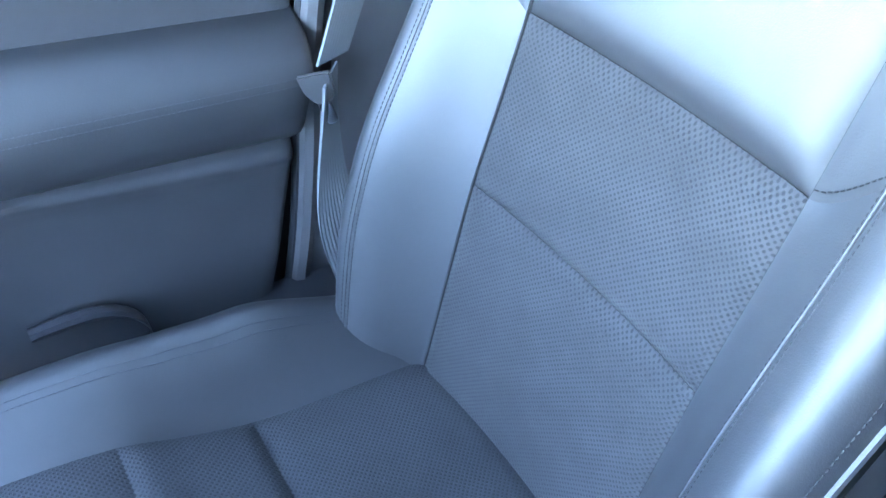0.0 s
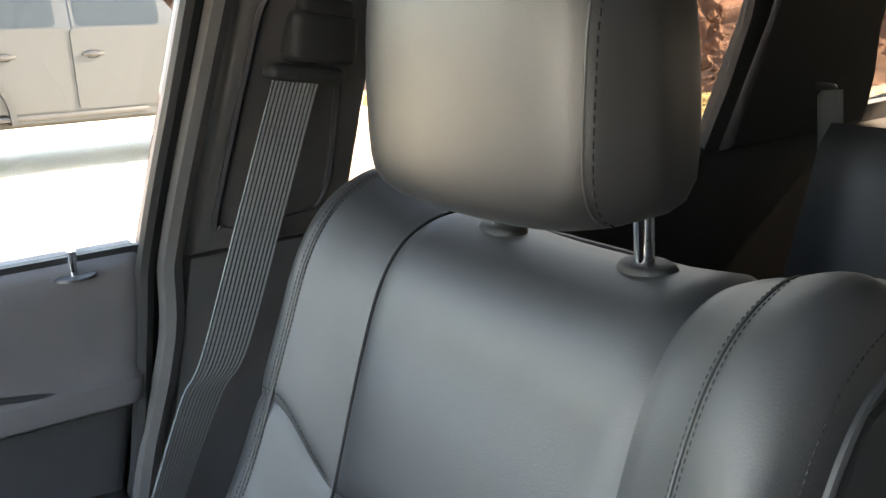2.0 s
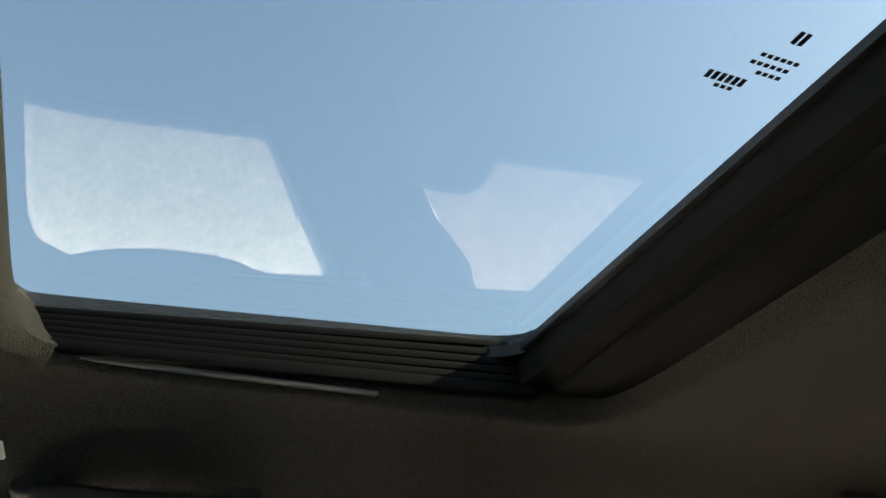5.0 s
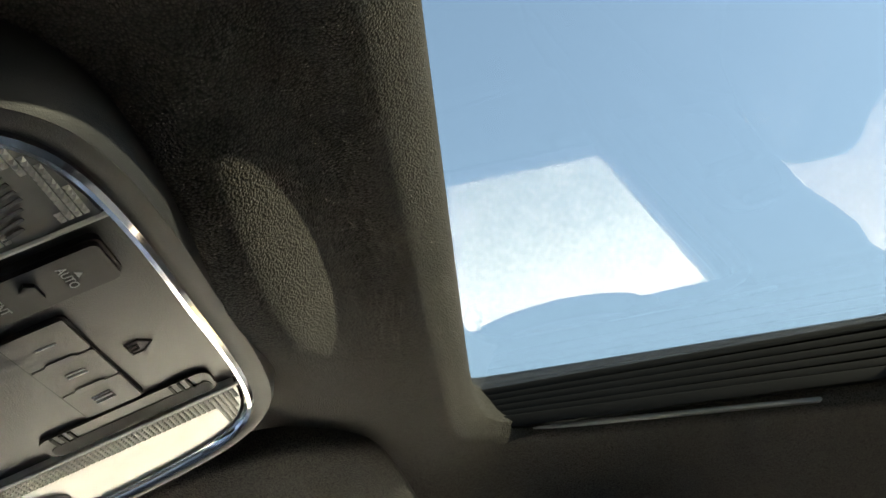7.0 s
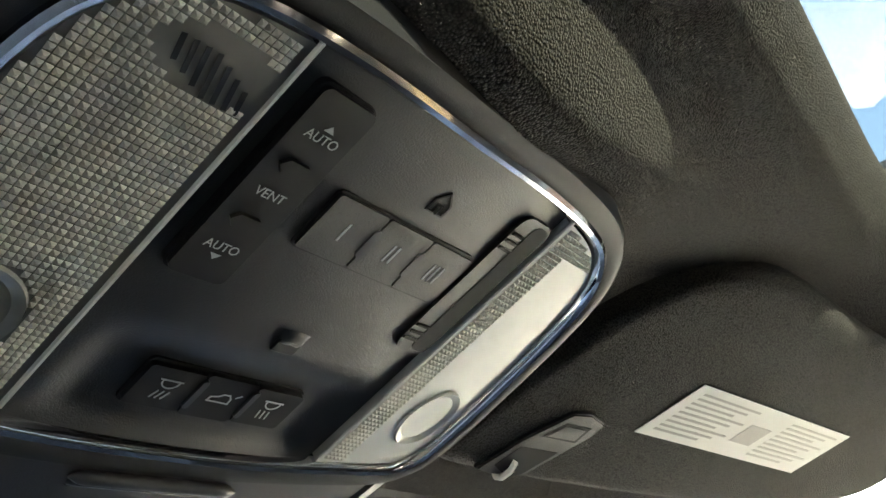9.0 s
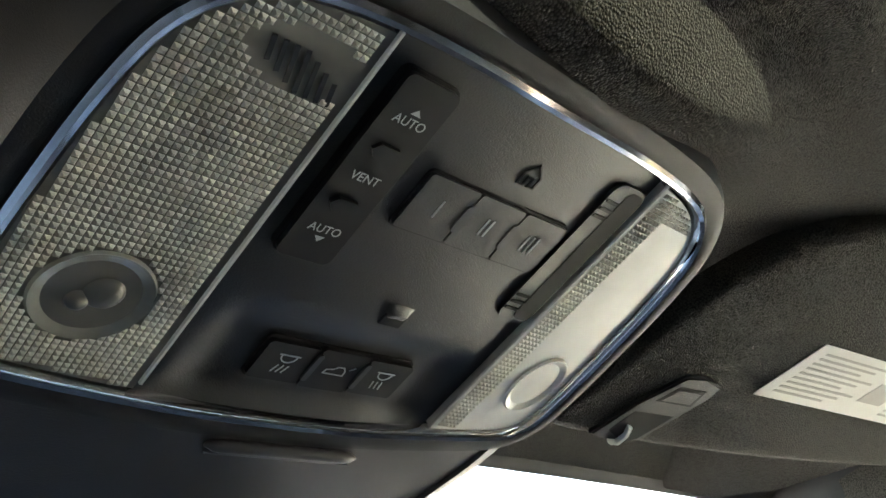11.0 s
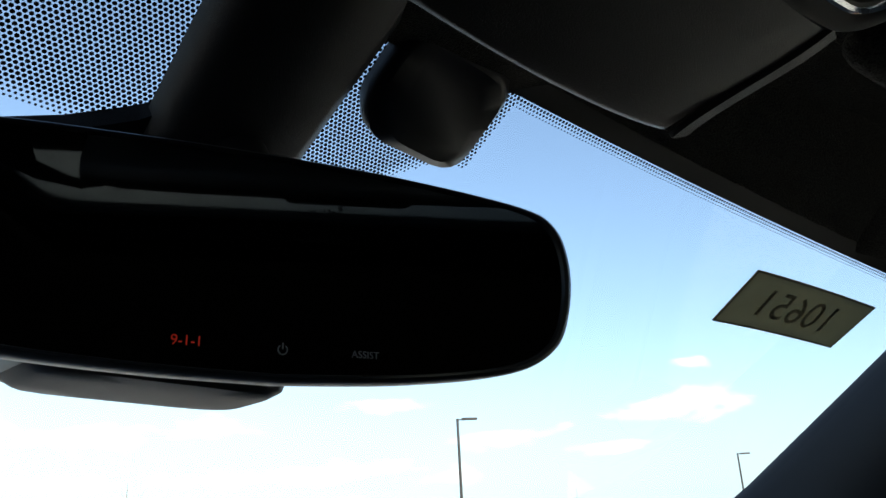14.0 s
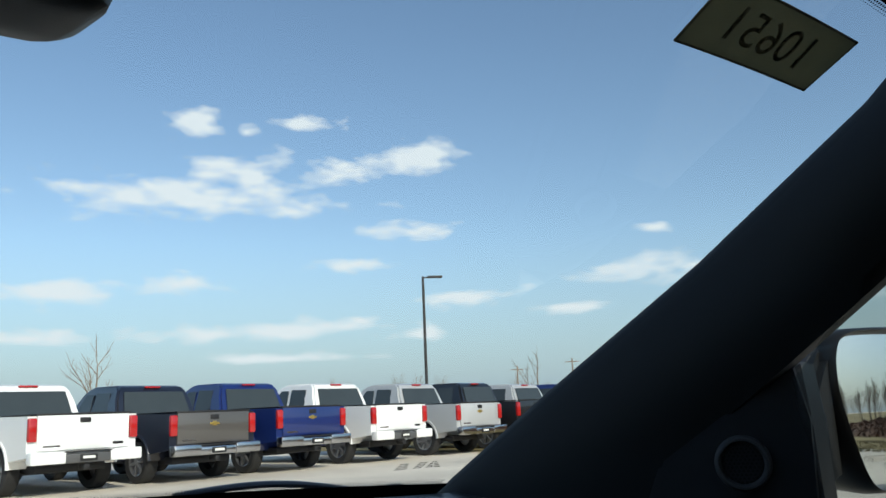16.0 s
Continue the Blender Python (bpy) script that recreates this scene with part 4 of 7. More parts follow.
area = sum(a[0] * b_[1] - b_[0] * a[1] for a, b_ in zip(OUTLINE, OUTLINE[1:] + OUTLINE[:1]))
SGN = 1 if area > 0 else -1


def rim_out(off):
    return rim(off * SGN)


# bezel rolling up into the headliner
bm = bmesh.new()
rr = []
for off, w in ((0.0035, 0.0005), (0.008, 0.0025), (0.013, 0.002), (0.016, -0.002), (0.019, -0.010), (0.0215, -0.022), (0.0225, -0.05)):
    rr.append([con(u, v, w) for u, v in rim_out(off)])
loft(bm, rr)
part("bezel", bm, BEZEL, console, "grained black bezel round the console")
bm = bmesh.new()
rr = []
for off, w in ((0.0040, -0.001), (0.0034, 0.0028), (0.0015, 0.0042), (-0.0005, 0.0034), (-0.0018, 0.0008), (-0.0018, -0.004)):
    rr.append([con(u, v, w) for u, v in rim_out(off)])
loft(bm, rr)
part("chrome_rim", bm, CHROME, console, "bright chrome rim")
slab("back_plate", rim_out(-0.001), -0.012, -0.0085, BLACK, console, bevel=0)

# centre panel, with a scoop towards the front keys
bm = bmesh.new()
vs_ = [-0.008 + 0.178 * j / 44 for j in range(45)]
us_ = [-0.0765, -0.0762] + [-0.074 + 0.151 * i / 40 for i in range(41)] + [0.0792, 0.0795]


def panel_w(u, v):
    side = smooth_step(-0.072, -0.050, u) * (1 - smooth_step(0.054, 0.078, u))
    dip = smooth_step(0.106, 0.130, v - 0.10 * (u * u)) * (1 - smooth_step(0.160, 0.172, v))
    return -0.0062 * dip * side - 0.003 * (u / 0.075) ** 2


rr = [[con(u, v, panel_w(u, v) - (0.006 if abs(u - 0.0015) > 0.0778 else 0)) for u in us_] for v in vs_]
loft(bm, rr, closed=False)
part("centre_panel", bm, PLASTIC, console, "grained black centre panel with a scooped front")


def clip_lens(sign):
    """Outline of a lamp lens: the console outline cut off at the panel's edge."""
    edge = 0.0815 if sign > 0 else -0.0785
    pts = [(u, v) for u, v in rim_out(-0.003) if (u > edge if sign > 0 else u < edge)]
    pts.sort(key=lambda p: math.atan2(p[1] - 0.083, (p[0] - edge) * sign + 0.004))
    return [(edge, pts[0][1])] + pts + [(edge, pts[-1][1])]


def inside(poly, u, v):
    c_ = False
    for (a, b_), (d, e) in zip(poly, poly[1:] + poly[:1]):
        if (b_ > v) != (e > v) and u < (d - a) * (v - b_) / (e - b_) + a:
            c_ = not c_
    return c_


for sign in (-1, 1):
    poly = clip_lens(sign)
    # the light on the right lens is put into its paler base colour
    lens = slab("map_lamp", poly, -0.007, 0.0, LENSBASE if sign < 0 else PALE_LIT, console, "clear ribbed map lamp lens", bevel=0)
    bm = bmesh.new()
    p_ = 0.0027
    bc = (-0.1135, 0.124) if sign < 0 else (0.122, 0.122)
    for i in range(32):
        for j in range(68):
            u, v = sign * (0.080 + i * p_), -0.006 + j * p_
            if not (inside(poly, u + p_ * 0.6, v) and inside(poly, u - p_ * 0.6, v) and inside(poly, u, v + p_ * 0.6) and inside(poly, u, v - p_ * 0.6)):
                continue
            if (u - bc[0]) ** 2 + (v - bc[1]) ** 2 < 0.0215 ** 2:
                continue
            if sign < 0 and ((u + 0.098) / 0.020) ** 2 + ((v - 0.017) / 0.011) ** 2 < 1:
                continue
            if sign > 0 and u > 0.097 and v > 0.012:
                continue
            h = p_ * 0.44
            q = [con(u - h, v - h, 0.0001), con(u + h, v - h, 0.0001), con(u + h, v + h, 0.0001), con(u - h, v + h, 0.0001)]
            k_ = h * 0.3
            t_ = [con(u - k_, v - k_, 0.0012), con(u + k_, v - k_, 0.0012), con(u + k_, v + k_, 0.0012), con(u - k_, v + k_, 0.0012)]
            g_ = h * 0.78
            n_ = [con(u - g_, v - g_, 0.0007), con(u + g_, v - g_, 0.0007), con(u + g_, v + g_, 0.0007), con(u - g_, v + g_, 0.0007)]
            loft(bm, [q, n_, t_], cap1=True)
    tagged(part("lens_relief", bm, LENS, lens, "rows of small raised lens facets"), kind="stuff")
    bm = bmesh.new()
    rr = []
    for r, w in ((0.0208, 0.0003), (0.0200, 0.0016), (0.0185, 0.0012), (0.014, -0.001), (0.008, -0.002), (0.001, -0.0022)):
        rr.append([con(bc[0] + (r if sign < 0 else r * 0.75) * math.cos(2 * math.pi * i / 40), bc[1] + r * math.sin(2 * math.pi * i / 40), w) for i in range(40)])
    loft(bm, rr, cap1=True)
    bowl = part("lamp_bowl", bm, BOWL if sign < 0 else PALE_LIT, lens, "smooth round lamp bowl")
    if sign < 0:
        bm = bmesh.new()
        for cu_, cv_, r_ in ((0.003, -0.002, 0.0075), (-0.004, 0.003, 0.0045)):
            loft(bm, [[con(bc[0] + cu_ + r_ * k_ * math.cos(2 * math.pi * i / 24), bc[1] + cv_ + r_ * k_ * math.sin(2 * math.pi * i / 24), w) for i in range(24)] for k_, w in ((1.0, -0.0025), (0.92, 0.0004), (0.7, 0.0022), (0.35, 0.0032), (0.05, 0.0035))], cap1=True)
        part("bulb", bm, LENSBASE, bowl, "round bulb behind the lens")
        for k in range(7):
            bar("bulb_slot", -0.098 - 0.013 + 0.0043 * k, 0.017 + 0.001 * k, 0.0017, 0.015 - abs(k - 3) * 0.0022, 0.0006, SOFT, lens, turn=0.25)
    # lens rim towards the panel
    e = 0.0805 if sign > 0 else -0.0775
    bm = bmesh.new()
    loft(bm, [[con(e + 0.0011 * math.cos(a), -0.006 + 0.168 * i / 20, 0.0004 + 0.0011 * math.sin(a)) for a in [k * math.pi / 3 for k in range(6)]] for i in range(21)])
    part("lens_edge", bm, PALE_LIT, lens)

# sunroof switch
sw = slab("sunroof_switch", rrect(-0.0675, 0.0030, -0.0440, 0.0840, 0.003), -0.003, 0.0028, KEY, console, "black sunroof rocker switch", bevel=0.0015)
words("switch_word", "AUTO", 0.0050, con_m(-0.0556, 0.0190, 0.0030), PRINT, sw)
words("switch_word", "VENT", 0.0050, con_m(-0.0556, 0.0443, 0.0030), PRINT, sw)
words("switch_word", "AUTO", 0.0050, con_m(-0.0556, 0.0690, 0.0030), PRINT, sw)
for v, k in ((0.0158, -1), (0.0722, 1)):
    bm = bmesh.new()
    prism(bm, [(-0.0022, 0), (0.0022, 0), (0, 0.0024 * k)], lambda a, b_, w: con(-0.0556 + a, v + b_, 0.0029 + w), 0.0002)
    part("switch_arrow", bm, PRINT, sw, smooth=False)
for v in (0.0320, 0.0567):
    slab("switch_ridge", [(-0.0625, v), (-0.0600, v - 0.0028), (-0.0520, v - 0.0028), (-0.0490, v), (-0.0520, v + 0.0028), (-0.0600, v + 0.0028)], 0.0028, 0.0045, KEY, sw, bevel=0.0005)
# black slab under the switch, drawing the shaded gap around it
slab("switch_gap_shade", rrect(-0.0685, 0.0020, -0.0430, 0.0850, 0.0038), -0.004, 0.0004, BLACK, console, bevel=0.0005)

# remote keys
# black slab whose border gives the dark gaps between the keys
slab("key_gap_shade", rrect(-0.0325, 0.0315, 0.0505, 0.0598, 0.003), -0.004, 0.0003, BLACK, console, bevel=0)
for k in range(3):
    u0 = -0.0313 + 0.0271 * k
    key = slab("remote_key", rrect(u0, 0.0327, u0 + 0.0263, 0.0586, 0.0016), -0.002, 0.0016, PLASTIC, console, "square black remote key", bevel=0.0007)
    for j in range(k + 1):
        bar("key_mark", u0 + 0.0131 + (j - k / 2) * 0.0030, 0.0456, 0.0009, 0.0085, 0.0018, PRINT, key)
    if k < 2:
        slab("key_divider", rrect(u0 + 0.0247, 0.0390, u0 + 0.0287, 0.0525, 0.0019), 0.0, 0.0022, SOFT, console, bevel=0.0006)
# house mark
HM = [(-0.0048, 0.0048), (-0.0048, -0.0005), (0.0, -0.0052), (0.0048, -0.0005), (0.0048, 0.0048), (0.0015, 0.0048), (0.0015, 0.0010), (-0.0015, 0.0010), (-0.0015, 0.0048), (-0.0048, 0.0048)]
for (a, b_), (c_, d) in zip(HM, HM[1:]):
    bar("house_mark", 0.0105 + (a + c_) / 2, 0.0180 + (b_ + d) / 2, math.hypot(c_ - a, d - b_) + 0.0007, 0.0008, 0.0003, BLACK, console, turn=-math.atan2(d - b_, c_ - a), h=0.0006)

# slot beside the lens
slot = slab("vent_slot", rrect(0.0545, 0.003, 0.0760, 0.0865, 0.006), -0.004, 0.0004, PLASTIC, console, "long slot with ribs and a black sheet for its shade", bevel=0.0005)
# the slot's inner shade is a flat black sheet on its face
slab("slot_shade", rrect(0.0640, 0.005, 0.0750, 0.0845, 0.004), 0.0002, 0.0007, BLACK, slot, bevel=0)
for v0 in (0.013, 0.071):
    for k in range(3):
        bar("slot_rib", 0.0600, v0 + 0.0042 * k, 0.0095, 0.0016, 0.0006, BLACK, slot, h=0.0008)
# microphone hood
bm = bmesh.new()
rr = []
for u, v, a, h in ((0.005, 0.0945, 0.0075, 0.0), (0.005, 0.0965, 0.0070, 0.0022), (0.005, 0.0985, 0.0066, 0.0030), (0.005, 0.1010, 0.0060, 0.0018)):
    rr.append([con(u + a * k / 4, v + 0.0008 * abs(k) / 4, panel_w(u, v) + h * (1 - (k / 4) ** 4)) for k in range(-4, 5)])
loft(bm, rr, closed=False)
mic = part("microphone_hood", bm, PLASTIC, console)
bar("microphone_port", 0.005, 0.1030, 0.0115, 0.0062, panel_w(0.005, 0.103) + 0.0006, BLACK, mic, h=0.0012)

# front keys with lamp and car marks
W0 = panel_w(0.0, 0.142)
# another black slab, for the shade around the front keys
slab("key_gap_shade", rrect(-0.0370, 0.1294, 0.0440, 0.1548, 0.003), W0 - 0.004, W0 + 0.0006, BLACK, console, bevel=0)
for k in range(3):
    u0 = -0.0362 + 0.0268 * k
    key = slab("light_key", rrect(u0, 0.1300 + 0.001 * abs(k - 1), u0 + 0.0262, 0.1540 - 0.0010 * abs(k - 1), 0.0018), W0 - 0.003, W0 + 0.0030, KEY, console, "black key with a printed mark", bevel=0.0008)
    cu, cv, w = u0 + 0.0131, 0.1420, W0 + 0.0032
    if k == 1:
        line = [(-0.0075, 0.0018), (-0.0068, -0.0012), (-0.0025, -0.0022), (0.0, -0.0042), (0.0038, -0.0042), (0.0058, -0.0018), (0.0062, 0.0018), (-0.0075, 0.0018)]
        for (a, b_), (c_, d) in zip(line, line[1:]):
            bar("car_mark", cu + 0.8 * (a + c_) / 2, cv + 0.8 * (b_ + d) / 2, 0.8 * math.hypot(c_ - a, d - b_) + 0.0006, 0.0006, w, PRINT, key, turn=-math.atan2(d - b_, c_ - a))
        bar("car_mark", cu + 0.0075, cv - 0.0035, 0.0032, 0.0006, w, PRINT, key, turn=0.7)
    else:
        bar("lamp_mark", cu, cv - 0.0048, 0.0105, 0.0007, w, PRINT, key)
        for a in range(9):
            t0 = math.pi * a / 8
            bar("lamp_mark", cu + 0.0038 * math.cos(t0), cv - 0.0042 + 0.0036 * math.sin(t0), 0.0016, 0.0006, w, PRINT, key, turn=-(t0 + math.pi / 2))
        for j in range(3):
            bar("lamp_mark", cu + (-0.0030 + 0.0026 * j) * (1 if k else 1), cv + 0.0035, 0.0006, 0.0048, w, PRINT, key, turn=-0.35 if k == 0 else 0.15)
    if k < 2:
        slab("key_divider", rrect(u0 + 0.0253, 0.1330, u0 + 0.0283, 0.1495, 0.0014), W0, W0 + 0.0042, SOFT, console, bevel=0.0005)

# glasses holder lid in front of the rim
bm = bmesh.new()
rr = []
for j in range(15):
    v = 0.1815 + 0.082 * j / 14
    row_ = []
    for i in range(41):
        q = -1 + i / 20
        hw = 0.139 if q < 0 else 0.137 - 0.016 * smooth_step(0.0, 1.0, j / 14)
        front = 0.004 * q * q
        vv = v - front * (j / 14) * 2.0 - 0.006 * q * q * (1 - j / 14)
        w = 0.002 - 0.003 * (j / 14) ** 4 - 0.003 * q ** 6
        row_.append(con(hw * q - 0.003, vv, w))
    rr.append(row_)
lip = [[(x, y + dy, z + dz) for x, y, z in rr[-1]] for dy, dz in ((0.003, 0.0008), (0.0055, 0.0035), (0.006, 0.012), (-0.01, 0.04))]
loft(bm, rr + lip, closed=False)
lid = part("holder_lid", bm, PLASTIC, console, "smooth dark glasses holder lid")
for sg in (1, -1):
    bm = bmesh.new()
    rr = []
    for j in range(15):
        f = j / 14
        v = 0.180 + (0.0765 if sg > 0 else 0.066) * f
        e = 0.139 if sg < 0 else 0.137 - 0.016 * smooth_step(0, 1, f)
        rr.append([con(sg * (e + 0.0012) - 0.003, v - 0.006 * (1 - f), -0.002), con(sg * (e + 0.0022) - 0.003, v - 0.006 * (1 - f), 0.0010), con(sg * (e + (0.012 if sg > 0 else 0.030)) - 0.003, v - (0.004 if sg > 0 else 0.008), -0.001 if sg > 0 else -0.003), con(sg * (e + (0.018 if sg > 0 else 0.052)) - 0.003, v - 0.012, -0.012), con(sg * (e + (0.020 if sg > 0 else 0.064)) - 0.003, v - 0.014, -0.05)])
    loft(bm, rr, closed=False)
    part("lid_cheek", bm, PLASTIC, console)
bm = bmesh.new()
rr = []
for i in range(21):
    f = i / 20
    u = -0.035 + 0.084 * f
    k_ = min(1.0, math.sin(math.pi * f) * 4 + 0.2)
    rr.append([con(u, 0.1905 + 0.0032 * math.cos(a) * k_, 0.0035 + 0.0034 * math.sin(a) * k_) for a in [q * math.pi / 5 for q in range(10)]])
loft(bm, rr, cap0=True, cap1=True)
part("lid_grip", bm, SOFT, console, "glossy black finger grip")
bm = bmesh.new()
loft(bm, [[con(-0.033 + 0.08 * i / 20, v, 0.0022 + h) for v, h in ((0.194, 0.0), (0.1955, 0.0022), (0.197, 0.0))] for i in range(21)], closed=False)
part("grip_edge", bm, CHROME, console)
tagged(console, "black overhead console with chrome rim, map lamps and keys", "console")

# ---- sun visor ----
def vis(u, v, w=0.0):
    return (u - 0.22 * w, v - 0.39 * w, 1.575 - 0.262 * (u - 0.354) - 0.4615 * (v - 0.455) - 0.89 * w)


VIS_LINE = [(0.214, 0.588), (0.224, 0.535), (0.244, 0.468), (0.272, 0.420), (0.310, 0.386), (0.360, 0.366), (0.463, 0.348), (0.58, 0.322), (0.645, 0.316), (0.662, 0.34), (0.655, 0.41), (0.60, 0.462), (0.511, 0.503), (0.40, 0.545), (0.315, 0.573), (0.25, 0.592), (0.222, 0.597)]
visor = empty("sun_visor")
bm = bmesh.new()
vc = (0.44, 0.455)
rr = []
for k_, w in ((0.90, -0.022), (0.975, -0.021), (0.995, -0.016), (1.0, -0.011), (0.993, -0.0065), (0.97, -0.0030), (0.93, -0.0010), (0.88, -0.0002), (0.80, 0.0)):
    r = []
    for i in range(110):
        y_, z_, _, _ = along(VIS_LINE + VIS_LINE[:1], i / 110)
        u, v = vc[0] + (y_ - vc[0]) * (1 - (1 - k_) * 0.45), vc[1] + (z_ - vc[1]) * k_
        r.append(vis(u, v, w))
    rr.append(r)
loft(bm, rr, cap0=True, cap1=True)
part("visor_pad", bm, VISOR_CLOTH, visor, "dark cloth visor pad with rounded edges")
lab = bmesh.new()
C4 = [(0.354, 0.455), (0.545, 0.405), (0.525, 0.456), (0.337, 0.508)]
prism(lab, C4, lambda u, v, w: vis(u, v, 0.0006 + w), 0.0006)
wl = part("warning_label", lab, WHITE, visor, "white printed warning label", smooth=False)
GREY = mat("faint grey print", (0.48, 0.46, 0.43), 0.7, vary=0)


def on_label(a, b_):
    top = (C4[0][0] + (C4[1][0] - C4[0][0]) * a, C4[0][1] + (C4[1][1] - C4[0][1]) * a)
    bot = (C4[3][0] + (C4[2][0] - C4[3][0]) * a, C4[3][1] + (C4[2][1] - C4[3][1]) * a)
    return top[0] + (bot[0] - top[0]) * b_, top[1] + (bot[1] - top[1]) * b_


for k in range(9):
    for a0, a1 in ((0.05, 0.40), (0.62, 0.95)):
        bm = bmesh.new()
        b0 = 0.12 + 0.09 * k
        prism(bm, [on_label(a0, b0), on_label(a1 - 0.05 * (k % 3), b0), on_label(a1 - 0.05 * (k % 3), b0 + 0.035), on_label(a0, b0 + 0.035)], lambda u, v, w: vis(u, v, 0.0014 + w), 0.0002)
        part("print_bar", bm, GREY, wl, smooth=False)
bm = bmesh.new()
prism(bm, [on_label(0.44, 0.35), on_label(0.57, 0.35), on_label(0.57, 0.72), on_label(0.44, 0.72)], lambda u, v, w: vis(u, v, 0.0014 + w), 0.0002)
part("print_block", bm, GREY, wl, smooth=False)
# hook end plate
plate = [(0.2757, 0.5225), (0.290, 0.5160), (0.3073, 0.5158), (0.3045, 0.5268), (0.2852, 0.5731), (0.2692, 0.5834), (0.2454, 0.5868), (0.2574, 0.5541)]
bm = bmesh.new()
prism(bm, plate, lambda u, v, w: vis(u, v, -0.002 + w), 0.0055)
bmesh.ops.bevel(bm, geom=bm.edges[:], offset=0.0013, segments=2, affect="EDGES")
vp = part("hook_plate", bm, PLASTIC, visor, "grey plastic hook plate")
# black sheets on the plate stand for the shade in its hollows
for nm, o, w0, m_ in (("plate_window", [(0.2685, 0.5456), (0.2766, 0.5298), (0.298, 0.5232), (0.297, 0.537)], 0.0034, BLACK), ("window_pad", [(0.2715, 0.5435), (0.2782, 0.5315), (0.2955, 0.5262), (0.2945, 0.5360)], 0.0037, PLASTIC), ("recess_shade", [(0.2553, 0.5777), (0.2609, 0.5584), (0.2917, 0.5486), (0.281, 0.5734), (0.2722, 0.5806)], 0.0034, BLACK)):
    bm = bmesh.new()
    prism(bm, o, lambda u, v, w: vis(u, v, w0 + w), 0.0004)
    part(nm, bm, m_, vp, smooth=False)
bm = bmesh.new()
loft(bm, [[Vector(vis(a_, b_, 0.004)) + Vector((0.003 * math.cos(q * math.pi / 4), 0.0, 0.003 * math.sin(q * math.pi / 4))) for q in range(8)] for a_, b_ in ((0.2625, 0.5835), (0.2685, 0.5812), (0.2698, 0.5745), (0.267, 0.5681))], cap0=True, cap1=True)
part("pivot_pin", bm, PALE_LIT, vp, "pale plastic pivot pin")
tagged(visor, "folded dark cloth sun visor with white warning label", "sun visor")
bm = bmesh.new()
slope = math.atan((ceil_z(0.506, 0.315) - ceil_z(0.526, 0.315)) / 0.02)
m_ = Matrix.Translation((0.516, 0.315, ceil_z(0.516, 0.315) - 0.0015)) @ Matrix.Rotation(slope, 4, "Y") @ Matrix.Rotation(radians(-12), 4, "Z")
box(bm, (0, 0, 0), (0.020, 0.042, 0.004), 0.0018, m_, 3)
tg = tagged(part("roof_tag", bm, PALE_LIT), "small pale embossed tag on the headliner", "tag")
for k in range(5):
    bm = bmesh.new()
    box(bm, (0, -0.008 + 0.004 * k, -0.0022), (0.005, 0.0028, 0.0006), 0, m_)
    part("embossed_bar", bm, GREY, tg, smooth=False)

# ---- rear-view mirror ----
mirror = empty("rear_view_mirror")
MN = Vector((-0.324, -0.946, -0.06)).normalized()
ME = Vector((0.946, -0.324, 0.0)).normalized()
MU = ME.cross(MN) * -1
if MU.z < 0:
    MU = -MU
MO = Vector((-0.022, 0.773, 1.391))


def mir(a, h, w=0.0):
    return MO + ME * a + MU * h - MN * w


MIR = [(0.0, -0.0135), (0.06, -0.0105), (0.113, -0.003), (0.138, 0.010), (0.1475, 0.032), (0.1485, 0.055), (0.141, 0.073), (0.121, 0.081), (0.06, 0.0855), (0.0, 0.0865), (-0.06, 0.0855), (-0.13, 0.081), (-0.158, 0.066), (-0.165, 0.035), (-0.155, 0.005), (-0.12, -0.006), (-0.06, -0.0115)]
bm = bmesh.new()
rr = []
for k_, w in ((0.955, 0.0015), (0.962, -0.0005), (0.975, -0.001), (0.992, 0.001), (1.0, 0.006), (0.995, 0.014), (0.95, 0.026), (0.80, 0.036), (0.5, 0.042)):
    r = []
    for i in range(110):
        a, h, _, _ = along(MIR + MIR[:1], i / 110)
        r.append(mir(-0.01 + (a + 0.01) * k_, 0.037 + (h - 0.037) * (1 - (1 - k_) * 1.6 if k_ > 0.9 else k_), w))
    rr.append(r)
loft(bm, rr, cap1=True)
part("mirror_case", bm, SOFT, mirror, "glossy black mirror case")
MGLASS = mat("dimmed mirror glass", (0.09, 0.094, 0.10), 0.03, metal=1.0, vary=0)
bm = bmesh.new()
prism(bm, [(-0.01 + (along(MIR + MIR[:1], i / 90)[0] + 0.01) * 0.957, 0.037 + (along(MIR + MIR[:1], i / 90)[1] - 0.037) * 0.93) for i in range(90)], lambda a, h, w: mir(a, h, 0.0010 + w), 0.002)
mg = part("mirror_glass", bm, MGLASS, mirror, "dark dimming mirror glass", smooth=False)


def mir_m(a, h):
    m = Matrix((ME.to_4d(), MU.to_4d(), MN.to_4d(), (0, 0, 0, 1))).transposed()
    m[3][0] = m[3][1] = m[3][2] = 0
    m[0][3] = m[1][3] = m[2][3] = 0
    m[3][3] = 1
    return Matrix.Translation(mir(a, h, 0.0004)) @ m


words("button_word", "ASSIST", 0.0044, mir_m(0.0365, 0.0), PRINT, mg)
words("button_word", "9-1-1", 0.0058, mir_m(-0.0385, 0.001), RED, mg)
bm = bmesh.new()
mm = mir_m(0.0, 0.0)
loft(bm, [[mm @ Vector((r * math.sin(a), r * math.cos(a), 0.0001)) for a in [radians(35 + 290 * i / 24) for i in range(25)]] for r in (0.0017, 0.0022)], closed=False)
box(bm, (0, 0.0016, 0.0001), (0.0005, 0.0026, 0.0002), 0, mm)
part("power_mark", bm, PRINT, mg, smooth=False)
